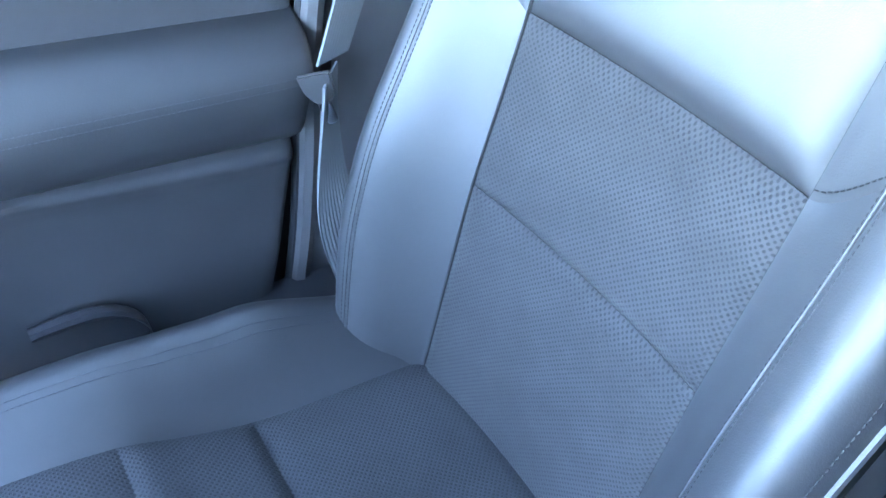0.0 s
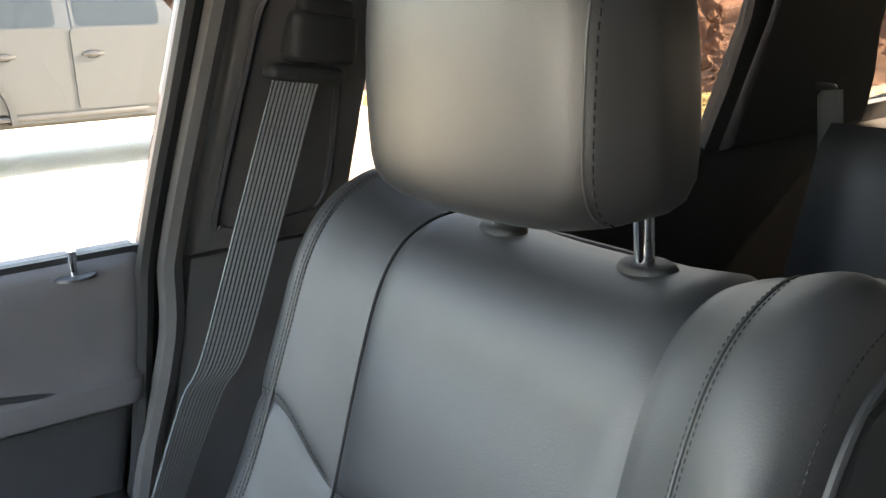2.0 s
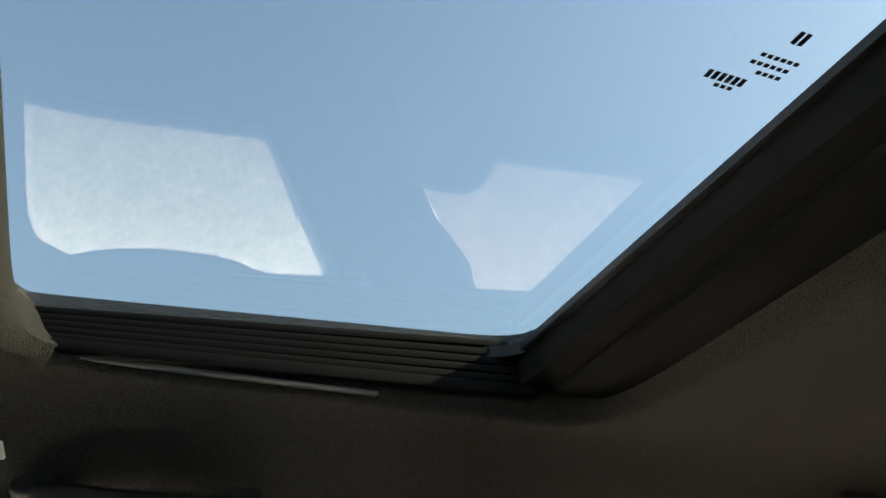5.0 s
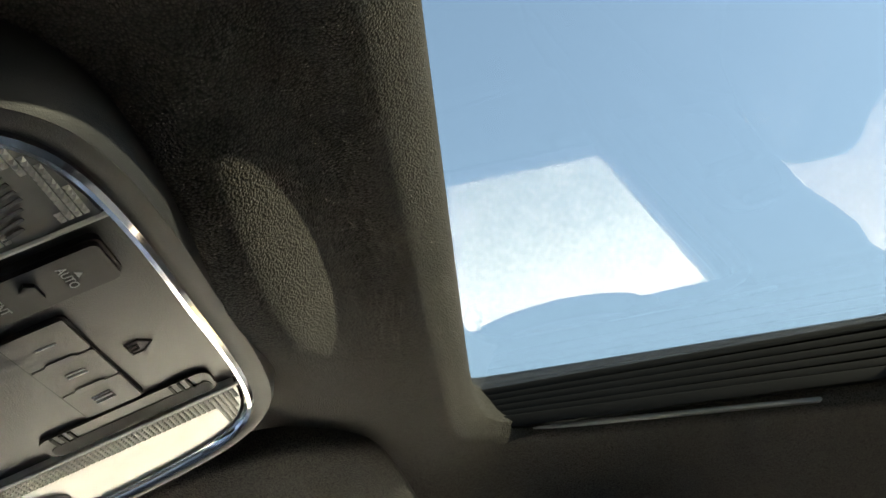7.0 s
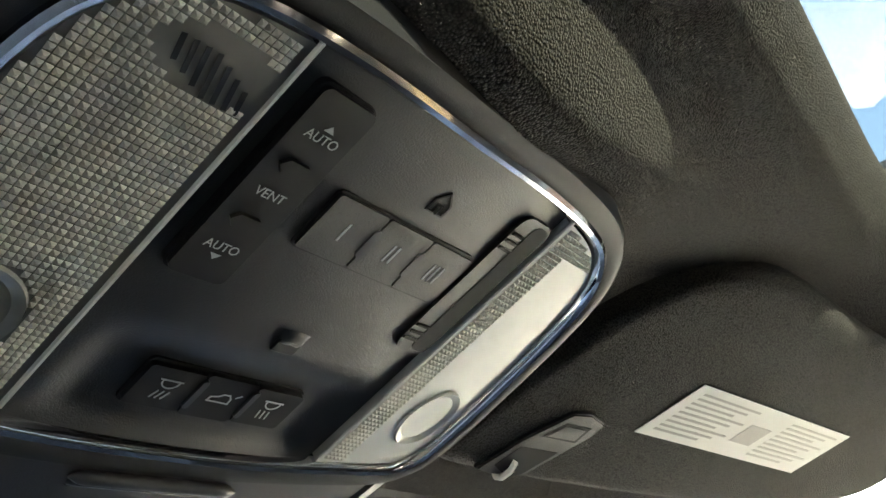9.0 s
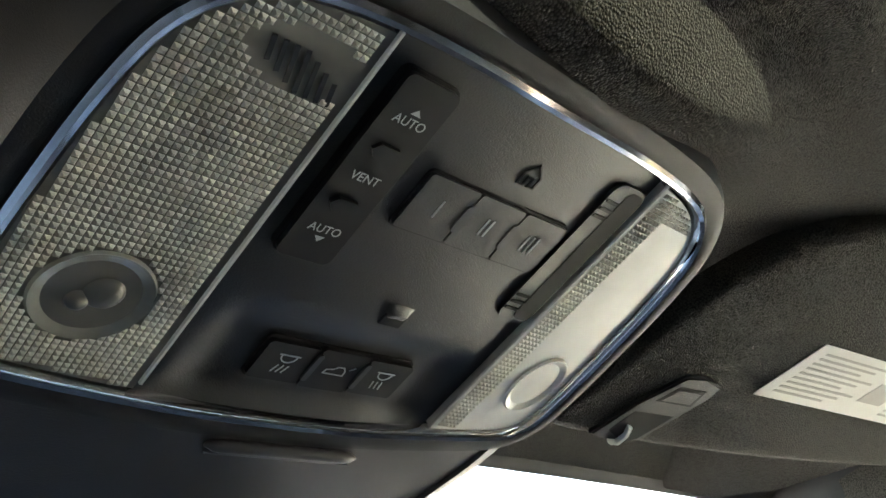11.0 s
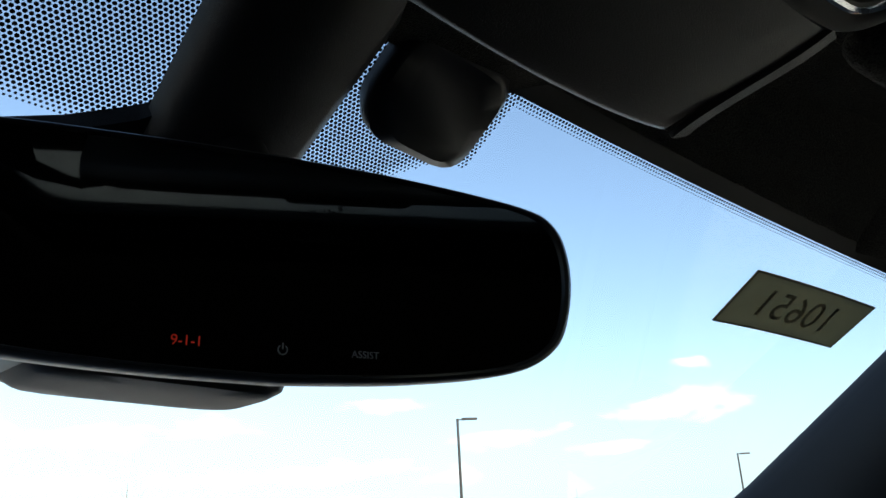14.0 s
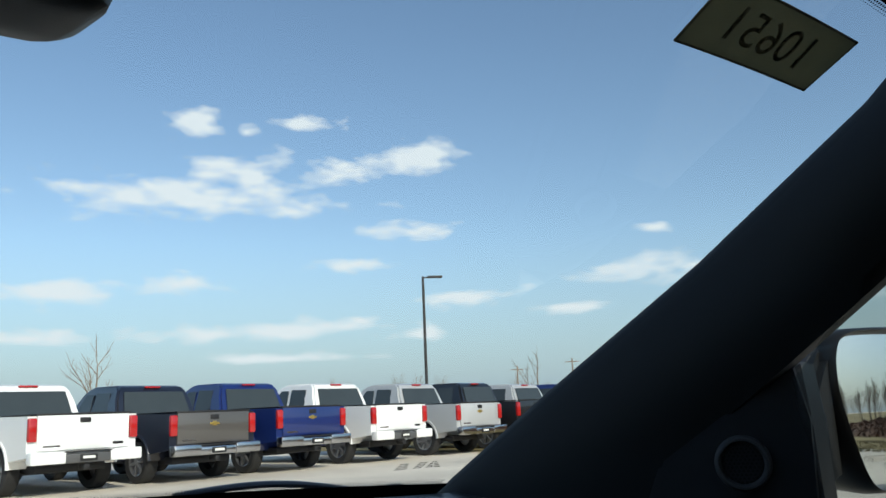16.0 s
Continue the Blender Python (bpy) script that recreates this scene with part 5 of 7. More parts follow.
# stalk and its cover along the glass
bm = bmesh.new()
rr = []
for j in range(9):
    f = j / 8
    x0, x1 = -0.060 + 0.012 * f, 0.042 - 0.006 * f
    y = 0.715 + 0.185 * f
    r = []
    for x, dz in ((x0, -0.002), (x0 + 0.004, -0.016), (x0 + 0.014, -0.026), ((x0 + x1) / 2, -0.029), (x1 - 0.014, -0.026), (x1 - 0.004, -0.016), (x1, -0.002)):
        r.append((x, y, ws_z(x, y) + dz - 0.004))
    rr.append(r)
rr.append([(-0.03 + (p[0] + 0.009) * 0.55 + 0.02, p[1] + 0.006, p[2] - 0.012) for p in rr[-1]])
loft(bm, rr, closed=False, cap1=True)
part("stalk_cover", bm, PLASTIC, mirror, "dark plastic stalk cover against the windscreen")
bm = bmesh.new()
prism(bm, [(-0.044, 0.845), (-0.054, 0.853), (-0.066, 0.8595), (-0.085, 0.869), (-0.110, 0.878), (-0.145, 0.886), (-0.145, 0.945), (0.036, 0.945), (0.036, 0.86)], lambda u, v, w: (u, v, ws_z(u, v) - 0.003 - w), 0.009)
part("stalk_skirt", bm, PLASTIC, mirror, "dark plastic skirt of the stalk on the glass", smooth=False)
bm = bmesh.new()
cyl(bm, mir(0.01, 0.05, 0.03), (-0.005, 0.845, ws_z(0, 0.845) - 0.02), 0.012, 0.016)
part("stalk", bm, SOFT, mirror)
bm = bmesh.new()
rr = []
for k_, dz in ((1.0, 0.0), (1.0, -0.006), (0.97, -0.013), (0.88, -0.018), (0.6, -0.020)):
    rr.append([(0.092 + 0.044 * k_ * px, 0.785 + 0.030 * k_ * py, ws_z(0.092 + 0.044 * px, 0.785 + 0.03 * py) - 0.003 + dz) for px, py in [ring_point(2 * math.pi * i / 40, 1, -1, 1, 4.5) for i in range(40)]])
loft(bm, rr, cap1=True)
part("sensor_cover", bm, SOFT, mirror, "rounded black rain sensor cover")
# lower camera housing behind the case
bm = bmesh.new()
rr = []
for k_, z in ((0.90, 1.468), (0.97, 1.45), (1.0, 1.42), (0.99, 1.408), (0.95, 1.400), (0.85, 1.396), (0.55, 1.395)):
    rr.append([(-0.012 + 0.074 * k_ * px, 0.905 + 0.034 * k_ * py, z) for px, py in [ring_point(2 * math.pi * i / 40, 1, -1, 1, 5) for i in range(40)]])
loft(bm, rr, cap0=True, cap1=True)
part("lower_housing", bm, PLASTIC, mirror, "dark grey housing below the mirror case")
tagged(mirror, "wide black rear-view mirror on a broad stalk", "mirror")

# ---- sticker on the windscreen ----
PAPER = mat("backlit drab paper", (0.46, 0.38, 0.23), 0.8, vary=0.12, large=20)
pn = PAPER.node_tree
ptr = pn.nodes.new("ShaderNodeBsdfTranslucent")
ptr.inputs["Color"].default_value = (0.30, 0.245, 0.12, 1)
pmx = pn.nodes.new("ShaderNodeMixShader")
pmx.inputs[0].default_value = 0.5
pn.links.new(pn.nodes["Principled BSDF"].outputs[0], pmx.inputs[1])
pn.links.new(ptr.outputs[0], pmx.inputs[2])
pn.links.new(pmx.outputs[0], pn.nodes["Material Output"].inputs[0])
note = empty("stock_sticker")
NA, NB, NC, ND = Vector((0.473, 0.770, 0)), Vector((0.636, 0.729, 0)), Vector((0.635, 0.778, 0)), Vector((0.477, 0.822, 0))


def on_note(a, b_, lift=0.004):
    p = NA.lerp(NB, a).lerp(ND.lerp(NC, a), b_)
    return Vector((p.x, p.y - lift * 0.52, ws_z(p.x, p.y) - lift * 0.85))


bm = bmesh.new()
rr = [[on_note(i / 12, j / 6, 0.0035) for i in range(13)] for j in range(7)]
loft(bm, rr, closed=False)
bmesh.ops.solidify(bm, geom=bm.faces[:], thickness=0.0006)
part("paper", bm, PAPER, note, "drab backlit paper")
cu = on_note(0.5, 0.52, 0.0055)
ex = (on_note(0.0, 0.5, 0.0055) - on_note(1.0, 0.5, 0.0055)).normalized()
ez = Vector((0, -0.52, -0.85))
ey = ez.cross(ex).normalized()
ez = ex.cross(ey)
mm = Matrix(((ex.x, ey.x, ez.x, cu.x), (ex.y, ey.y, ez.y, cu.y), (ex.z, ey.z, ez.z, cu.z), (0, 0, 0, 1)))
INK = mat("faded ink", (0.22, 0.185, 0.105), 0.8, vary=0)
words("handwriting", "10651", 0.044, mm @ Matrix.Rotation(math.pi, 4, "X") @ Matrix.Rotation(0.0, 4, "Z"), INK, note)
for a0, b0, a1, b1 in ((0, 0, 1, 0.035), (0, 0.965, 1, 1), (0, 0, 0.012, 1), (0.988, 0, 1, 1)):
    bm = bmesh.new()
    loft(bm, [[on_note(a0 + (a1 - a0) * i / 6, b0 + (b1 - b0) * j, 0.0046) for i in range(7)] for j in range(2)], closed=False)
    part("paper_edge", bm, INK, note, smooth=False)
tagged(note, "drab paper sticker with a number taped to the windscreen", "sticker")

# ---- outside mirror ----
om = empty("door_mirror")
OC = Vector((1.106, 0.832, 1.209))
OX = Vector((0.88, -0.47, 0.0)).normalized()
OZ = Vector((0.0, 0.022, 1.0)).normalized()
OY = OZ.cross(OX)


def omp(a, h, d=0.0):
    return OC + OX * a + OZ * h + OY * d


OL = [(-0.128, 0.06), (-0.112, 0.088), (-0.06, 0.097), (0.05, 0.093), (0.12, 0.07), (0.135, 0.0), (0.12, -0.08), (0.05, -0.103), (-0.05, -0.105), (-0.095, -0.098), (-0.118, -0.04), (-0.13, 0.02)]
bm = bmesh.new()
rr = []
for k_, d in ((0.93, 0.012), (0.94, -0.004), (0.97, -0.010), (1.0, -0.004), (1.02, 0.02), (1.0, 0.06), (0.88, 0.10), (0.6, 0.125)):
    rr.append([omp(along(OL + OL[:1], i / 70)[0] * k_, along(OL + OL[:1], i / 70)[1] * k_, d) for i in range(70)])
loft(bm, rr, cap1=True)
part("mirror_shell", bm, SOFT, om, "dark door mirror shell")
bm = bmesh.new()
rr = []
for q in range(13):
    k_ = 0.002 + 0.933 * q / 12
    r = []
    for i in range(70):
        a, h, _, _ = along(OL + OL[:1], i / 70)
        r.append(omp(a * k_, h * k_, 0.002 + (a * a + h * h) * k_ * k_ / 2.6))
    rr.append(r)
loft(bm, rr, cap0=True)
MCLEAR = mat("silvered mirror glass", (0.85, 0.86, 0.87), 0.02, metal=1.0, vary=0)
ogl = part("mirror_glass", bm, MCLEAR, om, "convex silvered mirror glass")
om_m = Matrix.Translation(omp(-0.012, -0.070, 0.0015)) @ Matrix(((OX.x, OZ.x, -OY.x, 0), (OX.y, OZ.y, -OY.y, 0), (OX.z, OZ.z, -OY.z, 0), (0, 0, 0, 1)))
words("mirror_words", "OBJECTS IN MIRROR ARE CLOSER\nTHAN THEY APPEAR", 0.0095, om_m, GREY, ogl)
bm = bmesh.new()
loft(bm, [[(0.795, 0.874, 1.105), (0.795, 0.880, 1.190), (0.795, 0.96, 1.185), (0.795, 0.96, 1.105)], [(0.90, 0.884, 1.110), (0.90, 0.890, 1.215), (0.90, 0.97, 1.210), (0.90, 0.97, 1.110)], [(1.01, 0.896, 1.118), (1.005, 0.894, 1.290), (1.04, 0.97, 1.280), (1.04, 0.97, 1.118)]], cap0=True, cap1=True)
bmesh.ops.bevel(bm, geom=bm.edges[:], offset=0.012, segments=4, affect="EDGES")
part("mirror_arm", bm, RUBBER, om, "dark mirror arm")
tagged(om, "dark door mirror reflecting the lot behind", "door mirror")

# ---- black band at the foot of the glass ----


def glass_foot(x, d, lift=0.003):
    y = 1.47 - 0.30 * x * x + d
    return Vector((x, y - lift * 0.52, ws_z(x, y) - lift * 0.85))


bm = bmesh.new()
loft(bm, [[glass_foot(-0.74 + 1.48 * i / 40, d) for i in range(41)] for d in (0.0, 0.03, 0.07)], closed=False)
tagged(part("trim_windscreen_foot", bm, RUBBER), "black band along the windscreen's lower edge", "trim", kind="structure")
bm = bmesh.new()
for k in range(3):
    for i in range(440):
        x = -0.72 + 0.0033 * i + (0.0016 if k % 2 else 0)
        bm.faces.new([bm.verts.new(glass_foot(x + (0.0013 - 0.0003 * k) * math.cos(a), -0.002 - 0.0030 * k + (0.0013 - 0.0003 * k) * math.sin(a))) for a in [q * math.pi / 3 for q in range(6)]])
tagged(part("windscreen_foot_dots", bm, RUBBER, smooth=False), "black printed dots at the foot of the windscreen", "dot pattern", kind="stuff")

bm = bmesh.new()
for row in range(4):
    for a, b_ in ((0.0, 0.16 + 0.03 * row), (0.36, 0.52), (0.60, 0.70 + 0.06 * row)):
        x0, x1 = 0.648 + 0.062 * a, 0.648 + 0.062 * b_
        for x, xx in ((x0, (x0 + x1) / 2 - 0.0006), ((x0 + x1) / 2 + 0.0006, x1)):
            y = 1.302 - 0.52 * (x - 0.648) + 0.0035 * row
            yy = y - 0.52 * (xx - x)
            bm.faces.new([bm.verts.new((px, py - 0.0015, ws_z(px, py) - 0.0026)) for px, py in ((x, y), (xx, yy), (xx, yy + 0.0016), (x, y + 0.0016))])
tagged(part("glass_marking", bm, GREY, smooth=False), "small grey printed marking low on the windscreen", "marking")

# ---- wiper ----
wip = empty("windscreen_wiper")
bm = bmesh.new()
rings = []
for i in range(13):
    f = i / 12
    p = Vector((0.50, 1.56, 1.130)).lerp(Vector((0.80, 1.56, 1.110)), f) + Vector((0, 0, 0.012 * math.sin(math.pi * f)))
    rings.append([p + Vector((0, 0.012 * math.cos(a), 0.005 * math.sin(a))) for a in [k * math.pi / 4 for k in range(8)]])
loft(bm, rings, cap0=True, cap1=True)
part("wiper_arm", bm, SOFT, wip)
bm = bmesh.new()
box(bm, (0.60, 1.60, 1.100), (0.70, 0.014, 0.012), 0.004)
part("wiper_blade", bm, RUBBER, wip)
tagged(wip, "black windscreen wiper at the foot of the glass", "wiper")
bm = bmesh.new()
rings = []
for y, z in ((1.50, 1.085), (1.58, 1.10), (1.70, 1.10), (2.0, 1.085), (2.4, 1.03), (2.6, 0.95), (2.65, 0.6)):
    rings.append([(x, y, z - 0.04 * (x / 0.85) ** 4) for x in [-0.85 + 1.7 * i / 24 for i in range(25)]])
loft(bm, rings, closed=False)
HOODP = mat("dark blue car paint", (0.008, 0.012, 0.03), 0.3, vary=0.05, coat=1.0)
tagged(part("bonnet", bm, HOODP), "dark glossy car bonnet ahead of the windscreen", "bonnet", kind="structure")

# ---- front passenger seat ----
SEAT_X = 0.381
BACK_LINE = [(0.085, 0.56), (0.06, 0.637), (0.03, 0.75), (0.0, 0.86), (-0.027, 0.94), (-0.053, 1.02), (-0.086, 1.13), (-0.110, 1.195), (-0.135, 1.230), (-0.168, 1.248), (-0.205, 1.252), (-0.245, 1.243), (-0.272, 1.21), (-0.285, 1.12)]


def back_offset(d, t):
    """How far the seat back stands forward at d from its middle line, t up its line."""
    proud = 0.074 - 0.044 * smooth_step(0.16, 0.50, t)
    o = -0.010 * (1 - (d / 0.143) ** 2) if d < 0.143 else 0.0
    if d >= 0.143:
        o = proud * smooth_step(0.142, 0.230, d)
        if d > 0.228:
            o -= 0.030 * ((d - 0.228) / 0.029) ** 2
    return o


def foot(t):
    """The bolsters draw in towards the cushion."""
    return 1 - 0.52 * (1 - smooth_step(0.0, 0.185, t))


def back_point(dx, t, lift=0.0):
    y, z, ny, nz = along(BACK_LINE, t)
    o = back_offset(abs(dx), t) + lift
    if abs(dx) > 0.143:
        dx = math.copysign(0.143 + (abs(dx) - 0.143) * foot(t), dx)
    drop = 0.02 * smooth_step(0.72, 0.8, t) * smooth_step(0.15, 0.26, abs(dx))
    return Vector((SEAT_X + dx, y + ny * o, z + nz * o - drop))


seat = empty("front_seat")
T_PLEAT, T_SEAM = 3.0 / 13, 5.0 / 13
U_IN = spread(-0.143, 0.143, 22)
patch("insert_panel", U_IN, spread(0.02, T_PLEAT, 14), back_point, SUEDE, seat, "perforated dark suede lower insert")
patch("insert_panel", U_IN, spread(T_PLEAT, T_SEAM, 12), back_point, SUEDE, seat, "perforated dark suede insert in a sunlit patch")


def upper_point(u, t, lift=0.0):
    """Upper back panel, plumped just above the seam."""
    k = t - T_SEAM
    return back_point(u, t, lift + 0.013 * smooth_step(0.0, 0.018, k) * (1 - smooth_step(0.018, 0.12, k)) * (1 - (u / 0.143) ** 4))


patch("upper_panel", U_IN, spread(T_SEAM, 0.93, 60), upper_point, LEATHER, seat, "smooth black leather upper back panel")
for sg in (1, -1):
    u = spread(0.143, 0.257, 16)
    if sg < 0:
        u = [-v for v in reversed(u)]

    def seam_shift(uu, t, lift=0.0):
        return back_point(uu, t + 0.038 * smooth_step(0.14, 0.215, abs(uu)) * math.exp(-((t - T_SEAM) / 0.12) ** 2), lift)
    patch("side_bolster", u, spread(0.02, T_SEAM, 26), seam_shift, LEATHER, seat, "thick black leather side bolster", edge=0.0035, depth=0.05)
    patch("shoulder_bolster", u, spread(T_SEAM, 0.93, 40), seam_shift, LEATHER, seat, "black leather shoulder bolster", edge=0.0035, depth=0.05)
    for d in ((0.213, 0.220) if sg > 0 else (0.187, 0.194)):
        stitches("seam_stitching", surface_line(seam_shift, [(sg * d, 0.05 + 0.78 * i / 90) for i in range(91)], 0.0002), seat, DARKTHREAD)
    bm = bmesh.new()
    mid = 0.2165 if sg > 0 else 0.1905
    loft(bm, [[p + n * 0.0007 * math.sin(a) + Vector((0.0007 * math.cos(a), 0, 0)) for a in [k * math.pi / 3 for k in range(6)]] for p, n in surface_line(seam_shift, [(sg * mid, 0.05 + 0.78 * i / 90) for i in range(91)], 0.0)])
    part("seam_line", bm, BLACK, seat)
    bm = bmesh.new()
    loft(bm, [[p + n * 0.0002 + Vector((sg * e, 0, 0)) for e, n in ((-0.0026, -n_), (-0.0015, n_ * 3), (-0.0004, -n_), (0.0004, -n_), (0.0015, n_ * 3), (0.0026, -n_))] for p, n_ in surface_line(seam_shift, [(sg * mid, 0.05 + 0.78 * i / 90) for i in range(91)], 0.0)], closed=False)
    part("seam_ridge", bm, LEATHER, seat)
    stitches("seam_stitching", surface_line(seam_shift, [(sg * (0.145 + 0.105 * i / 20), T_SEAM + 0.006) for i in range(21)], 0.0002), seat, DARKTHREAD)
    # piping along the outer edge
    bm = bmesh.new()
    ring = []
    for i in range(61):
        c = seam_shift(sg * 0.258, 0.03 + 0.85 * i / 60, -0.004)
        ring.append([c + Vector((0.0035 * math.cos(a), 0.0035 * math.sin(a), 0)) for a in [k * math.pi / 3 for k in range(6)]])
    loft(bm, ring)
    part("piping", bm, LEATHER, seat)
    for d in (0.252,):
        stitches("seam_stitching", surface_line(seam_shift, [(sg * d, 0.05 + 0.80 * i / 90) for i in range(91)]), seat, DARKTHREAD)
def cord(name, pts, parent, material, r=0.0016):
    bm = bmesh.new()
    loft(bm, [[p + Vector((r * math.cos(a), r * 0.7 * math.sin(a), r * math.sin(a))) for a in [k * math.pi / 3 for k in range(6)]] for p in pts])
    return part(name, bm, material, parent)


# black cords sunk in the seams darken the creases as shade would
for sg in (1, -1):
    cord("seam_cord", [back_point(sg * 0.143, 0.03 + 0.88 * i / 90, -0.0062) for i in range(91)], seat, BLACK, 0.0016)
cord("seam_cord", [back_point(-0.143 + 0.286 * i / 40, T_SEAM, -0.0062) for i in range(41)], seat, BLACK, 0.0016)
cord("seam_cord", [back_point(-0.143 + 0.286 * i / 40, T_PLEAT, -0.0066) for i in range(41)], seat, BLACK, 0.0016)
# back shell and sides
bm = bmesh.new()
rings = []
for i in range(25):
    t = 0.02 + 0.90 * i / 24
    y, z, ny, nz = along(BACK_LINE, t)
    yb = -0.10 - 0.16 * (z - 0.56) / 0.69 - 0.02
    yb = min(yb, y - 0.03)
    o = back_offset(0.257, t)
    yf = y + ny * (o - 0.012)
    z2 = min(z, 1.235) - 0.012
    e = 0.143 + 0.119 * foot(t)
    rings.append([(SEAT_X + sx_ * (e + dx_), yy_, z2) for sx_, dx_, yy_ in ((-1, 0.0, yf), (-1, 0.006, yf - 0.03), (-1, 0.0, (yf + yb) / 2), (-1, -0.042, yb), (1, -0.042, yb), (1, 0.0, (yf + yb) / 2), (1, 0.006, yf - 0.03), (1, 0.0, yf), (1, -0.027, y - ny * 0.04), (-1, -0.027, y - ny * 0.04))])
loft(bm, rings, cap0=True, cap1=True)
part("back_shell", bm, LEATHER, seat, "black leather side and rear of the backrest")

# cushion
CUSH_LINE = [(0.02, 0.630), (0.10, 0.645), (0.18, 0.657), (0.245, 0.672), (0.31, 0.700), (0.364, 0.727), (0.44, 0.745), (0.52, 0.75), (0.58, 0.735), (0.61, 0.70), (0.615, 0.64)]


def cush_point(dx, t, lift=0.0):
    y, z, ny, nz = along(CUSH_LINE, t)
    ny, nz = -ny, -nz
    d = abs(dx)
    o = lift
    if d > 0.152:
        o += (0.085 - 0.06 * smooth_step(0.15, 0.65, t) - 0.052 * (1 - smooth_step(0.02, 0.30, t))) * smooth_step(0.150, 0.225, d) - (0.05 * ((d - 0.225) / 0.045) ** 2 if d > 0.225 else 0)
    return Vector((SEAT_X + dx, y + ny * o, z + nz * o))


for i, (a, b) in enumerate(((0.02, 0.30), (0.30, 0.50), (0.50, 0.95))):
    patch("cushion_panel", spread(-0.152, 0.152, 18), spread(a, b, 12), cush_point, SUEDE_FLAT, seat, "perforated dark suede seat cushion panel")
for sg in (1, -1):
    u = spread(0.152, 0.268, 16)
    if sg < 0:
        u = [-v for v in reversed(u)]
    patch("cushion_bolster", u, spread(0.02, 0.95, 40), cush_point, LEATHER, seat, "black leather cushion side bolster", depth=0.06)
    for d in (0.204, 0.211):
        stitches("seam_stitching", surface_line(cush_point, [(sg * d, 0.05 + 0.8 * i / 80) for i in range(81)]), seat)
bm = bmesh.new()
box(bm, (SEAT_X, 0.28, 0.53), (0.52, 0.60, 0.20), 0.03)
part("seat_base", bm, SOFT, seat, "black plastic seat base")

# head restraint
def rest_ring(z, n=96):
    """Level outline of the head restraint at a height."""
    sv = (z - 1.375) / (0.121 if z > 1.375 else 0.094)
    k = max(0.0, 1 - abs(sv) ** (3.4 if z > 1.375 else 5.5)) ** (1 / (3.4 if z > 1.375 else 5.5))
    lean = 0.014
    cy_, hx, hy = -0.160 + lean, 0.143 * k * (1 - 0.075 * smooth_step(1.30, 1.50, z)), (0.050 * (0.35 + 0.65 * k))
    out = []
    for i in range(n):
        a = 2 * math.pi * i / n
        c, s_ = math.cos(a), math.sin(a)
        e = (abs(c) ** 5.0 + abs(s_) ** 5.0) ** (-1 / 5.0)
        x = hx * c * e
        fold = 1.1 * max(0.0, abs(x) - 0.113 * (0.4 + 0.6 * k)) * (0.5 + 0.5 * s_)
        out.append(Vector((SEAT_X + 0.024 + x, cy_ + hy * s_ * e - 0.012 * (c * e) ** 2 - fold, z)))
    return out


def rest_seam(z, dx):
    """Point of the head restraint's front face at a height, dx from its middle."""
    r = [p for p in rest_ring(z, 240)[4:117]]
    x = SEAT_X + 0.024 + dx
    for a, b_ in zip(r, r[1:]):
        if (a.x - x) * (b_.x - x) <= 0 and a.x != b_.x:
            return a.lerp(b_, (x - a.x) / (b_.x - a.x))
    return None


bm = bmesh.new()
ZS = [1.2812, 1.2816, 1.283, 1.286, 1.291, 1.300, 1.315, 1.34, 1.37, 1.40, 1.425, 1.445, 1.46, 1.472, 1.481, 1.4875, 1.492, 1.4948, 1.4958]
loft(bm, [rest_ring(z) for z in ZS], cap0=True, cap1=True)
rest = part("head_restraint", bm, SMOOTH, seat, "rounded black leather head restraint")
for sg in (1, -1):
    pts = []
    for i in range(60):
        z = 1.2835 + (1.4915 - 1.2835) * i / 59
        p = rest_seam(z, 0.116 * sg)
        if p:
            pts.append((p, Vector((sg * 0.5, 0.85, 0)).normalized()))
    cord("seam_cord", [p for p, n in pts], rest, SMOOTH, 0.0013)
    if sg < 0:
        stitches("seam_stitching", [(p + Vector((sg * 0.007, -0.0015, 0)), n) for p, n in pts], rest, DARKTHREAD, length=0.0045, gap=0.0030, r=0.0007)
    x = SEAT_X + sg * 0.076
    bm = bmesh.new()
    cyl(bm, (x, -0.200, 1.19), (x, -0.188, 1.31), 0.0072)
    part("post", bm, CHROME, seat, "chrome head restraint post")
    bm = bmesh.new()
    rr = []
    for rad, h in ((0.0, 0.008), (0.009, 0.008), (0.015, 0.0072), (0.0175, 0.0055), (0.019, 0.002), (0.019, -0.006)):
        rr.append([(x + 1.25 * rad * math.cos(2 * math.pi * i / 24), -0.198 + rad * math.sin(2 * math.pi * i / 24) * 0.95, 1.243 + h) for i in range(24)])
    loft(bm, rr[1:], cap0=True, cap1=True)
    part("guide_sleeve", bm, RUBBER, seat, "black plastic guide sleeve")
tagged(seat, "black leather front passenger seat with perforated suede insert and double stitching", "seat")


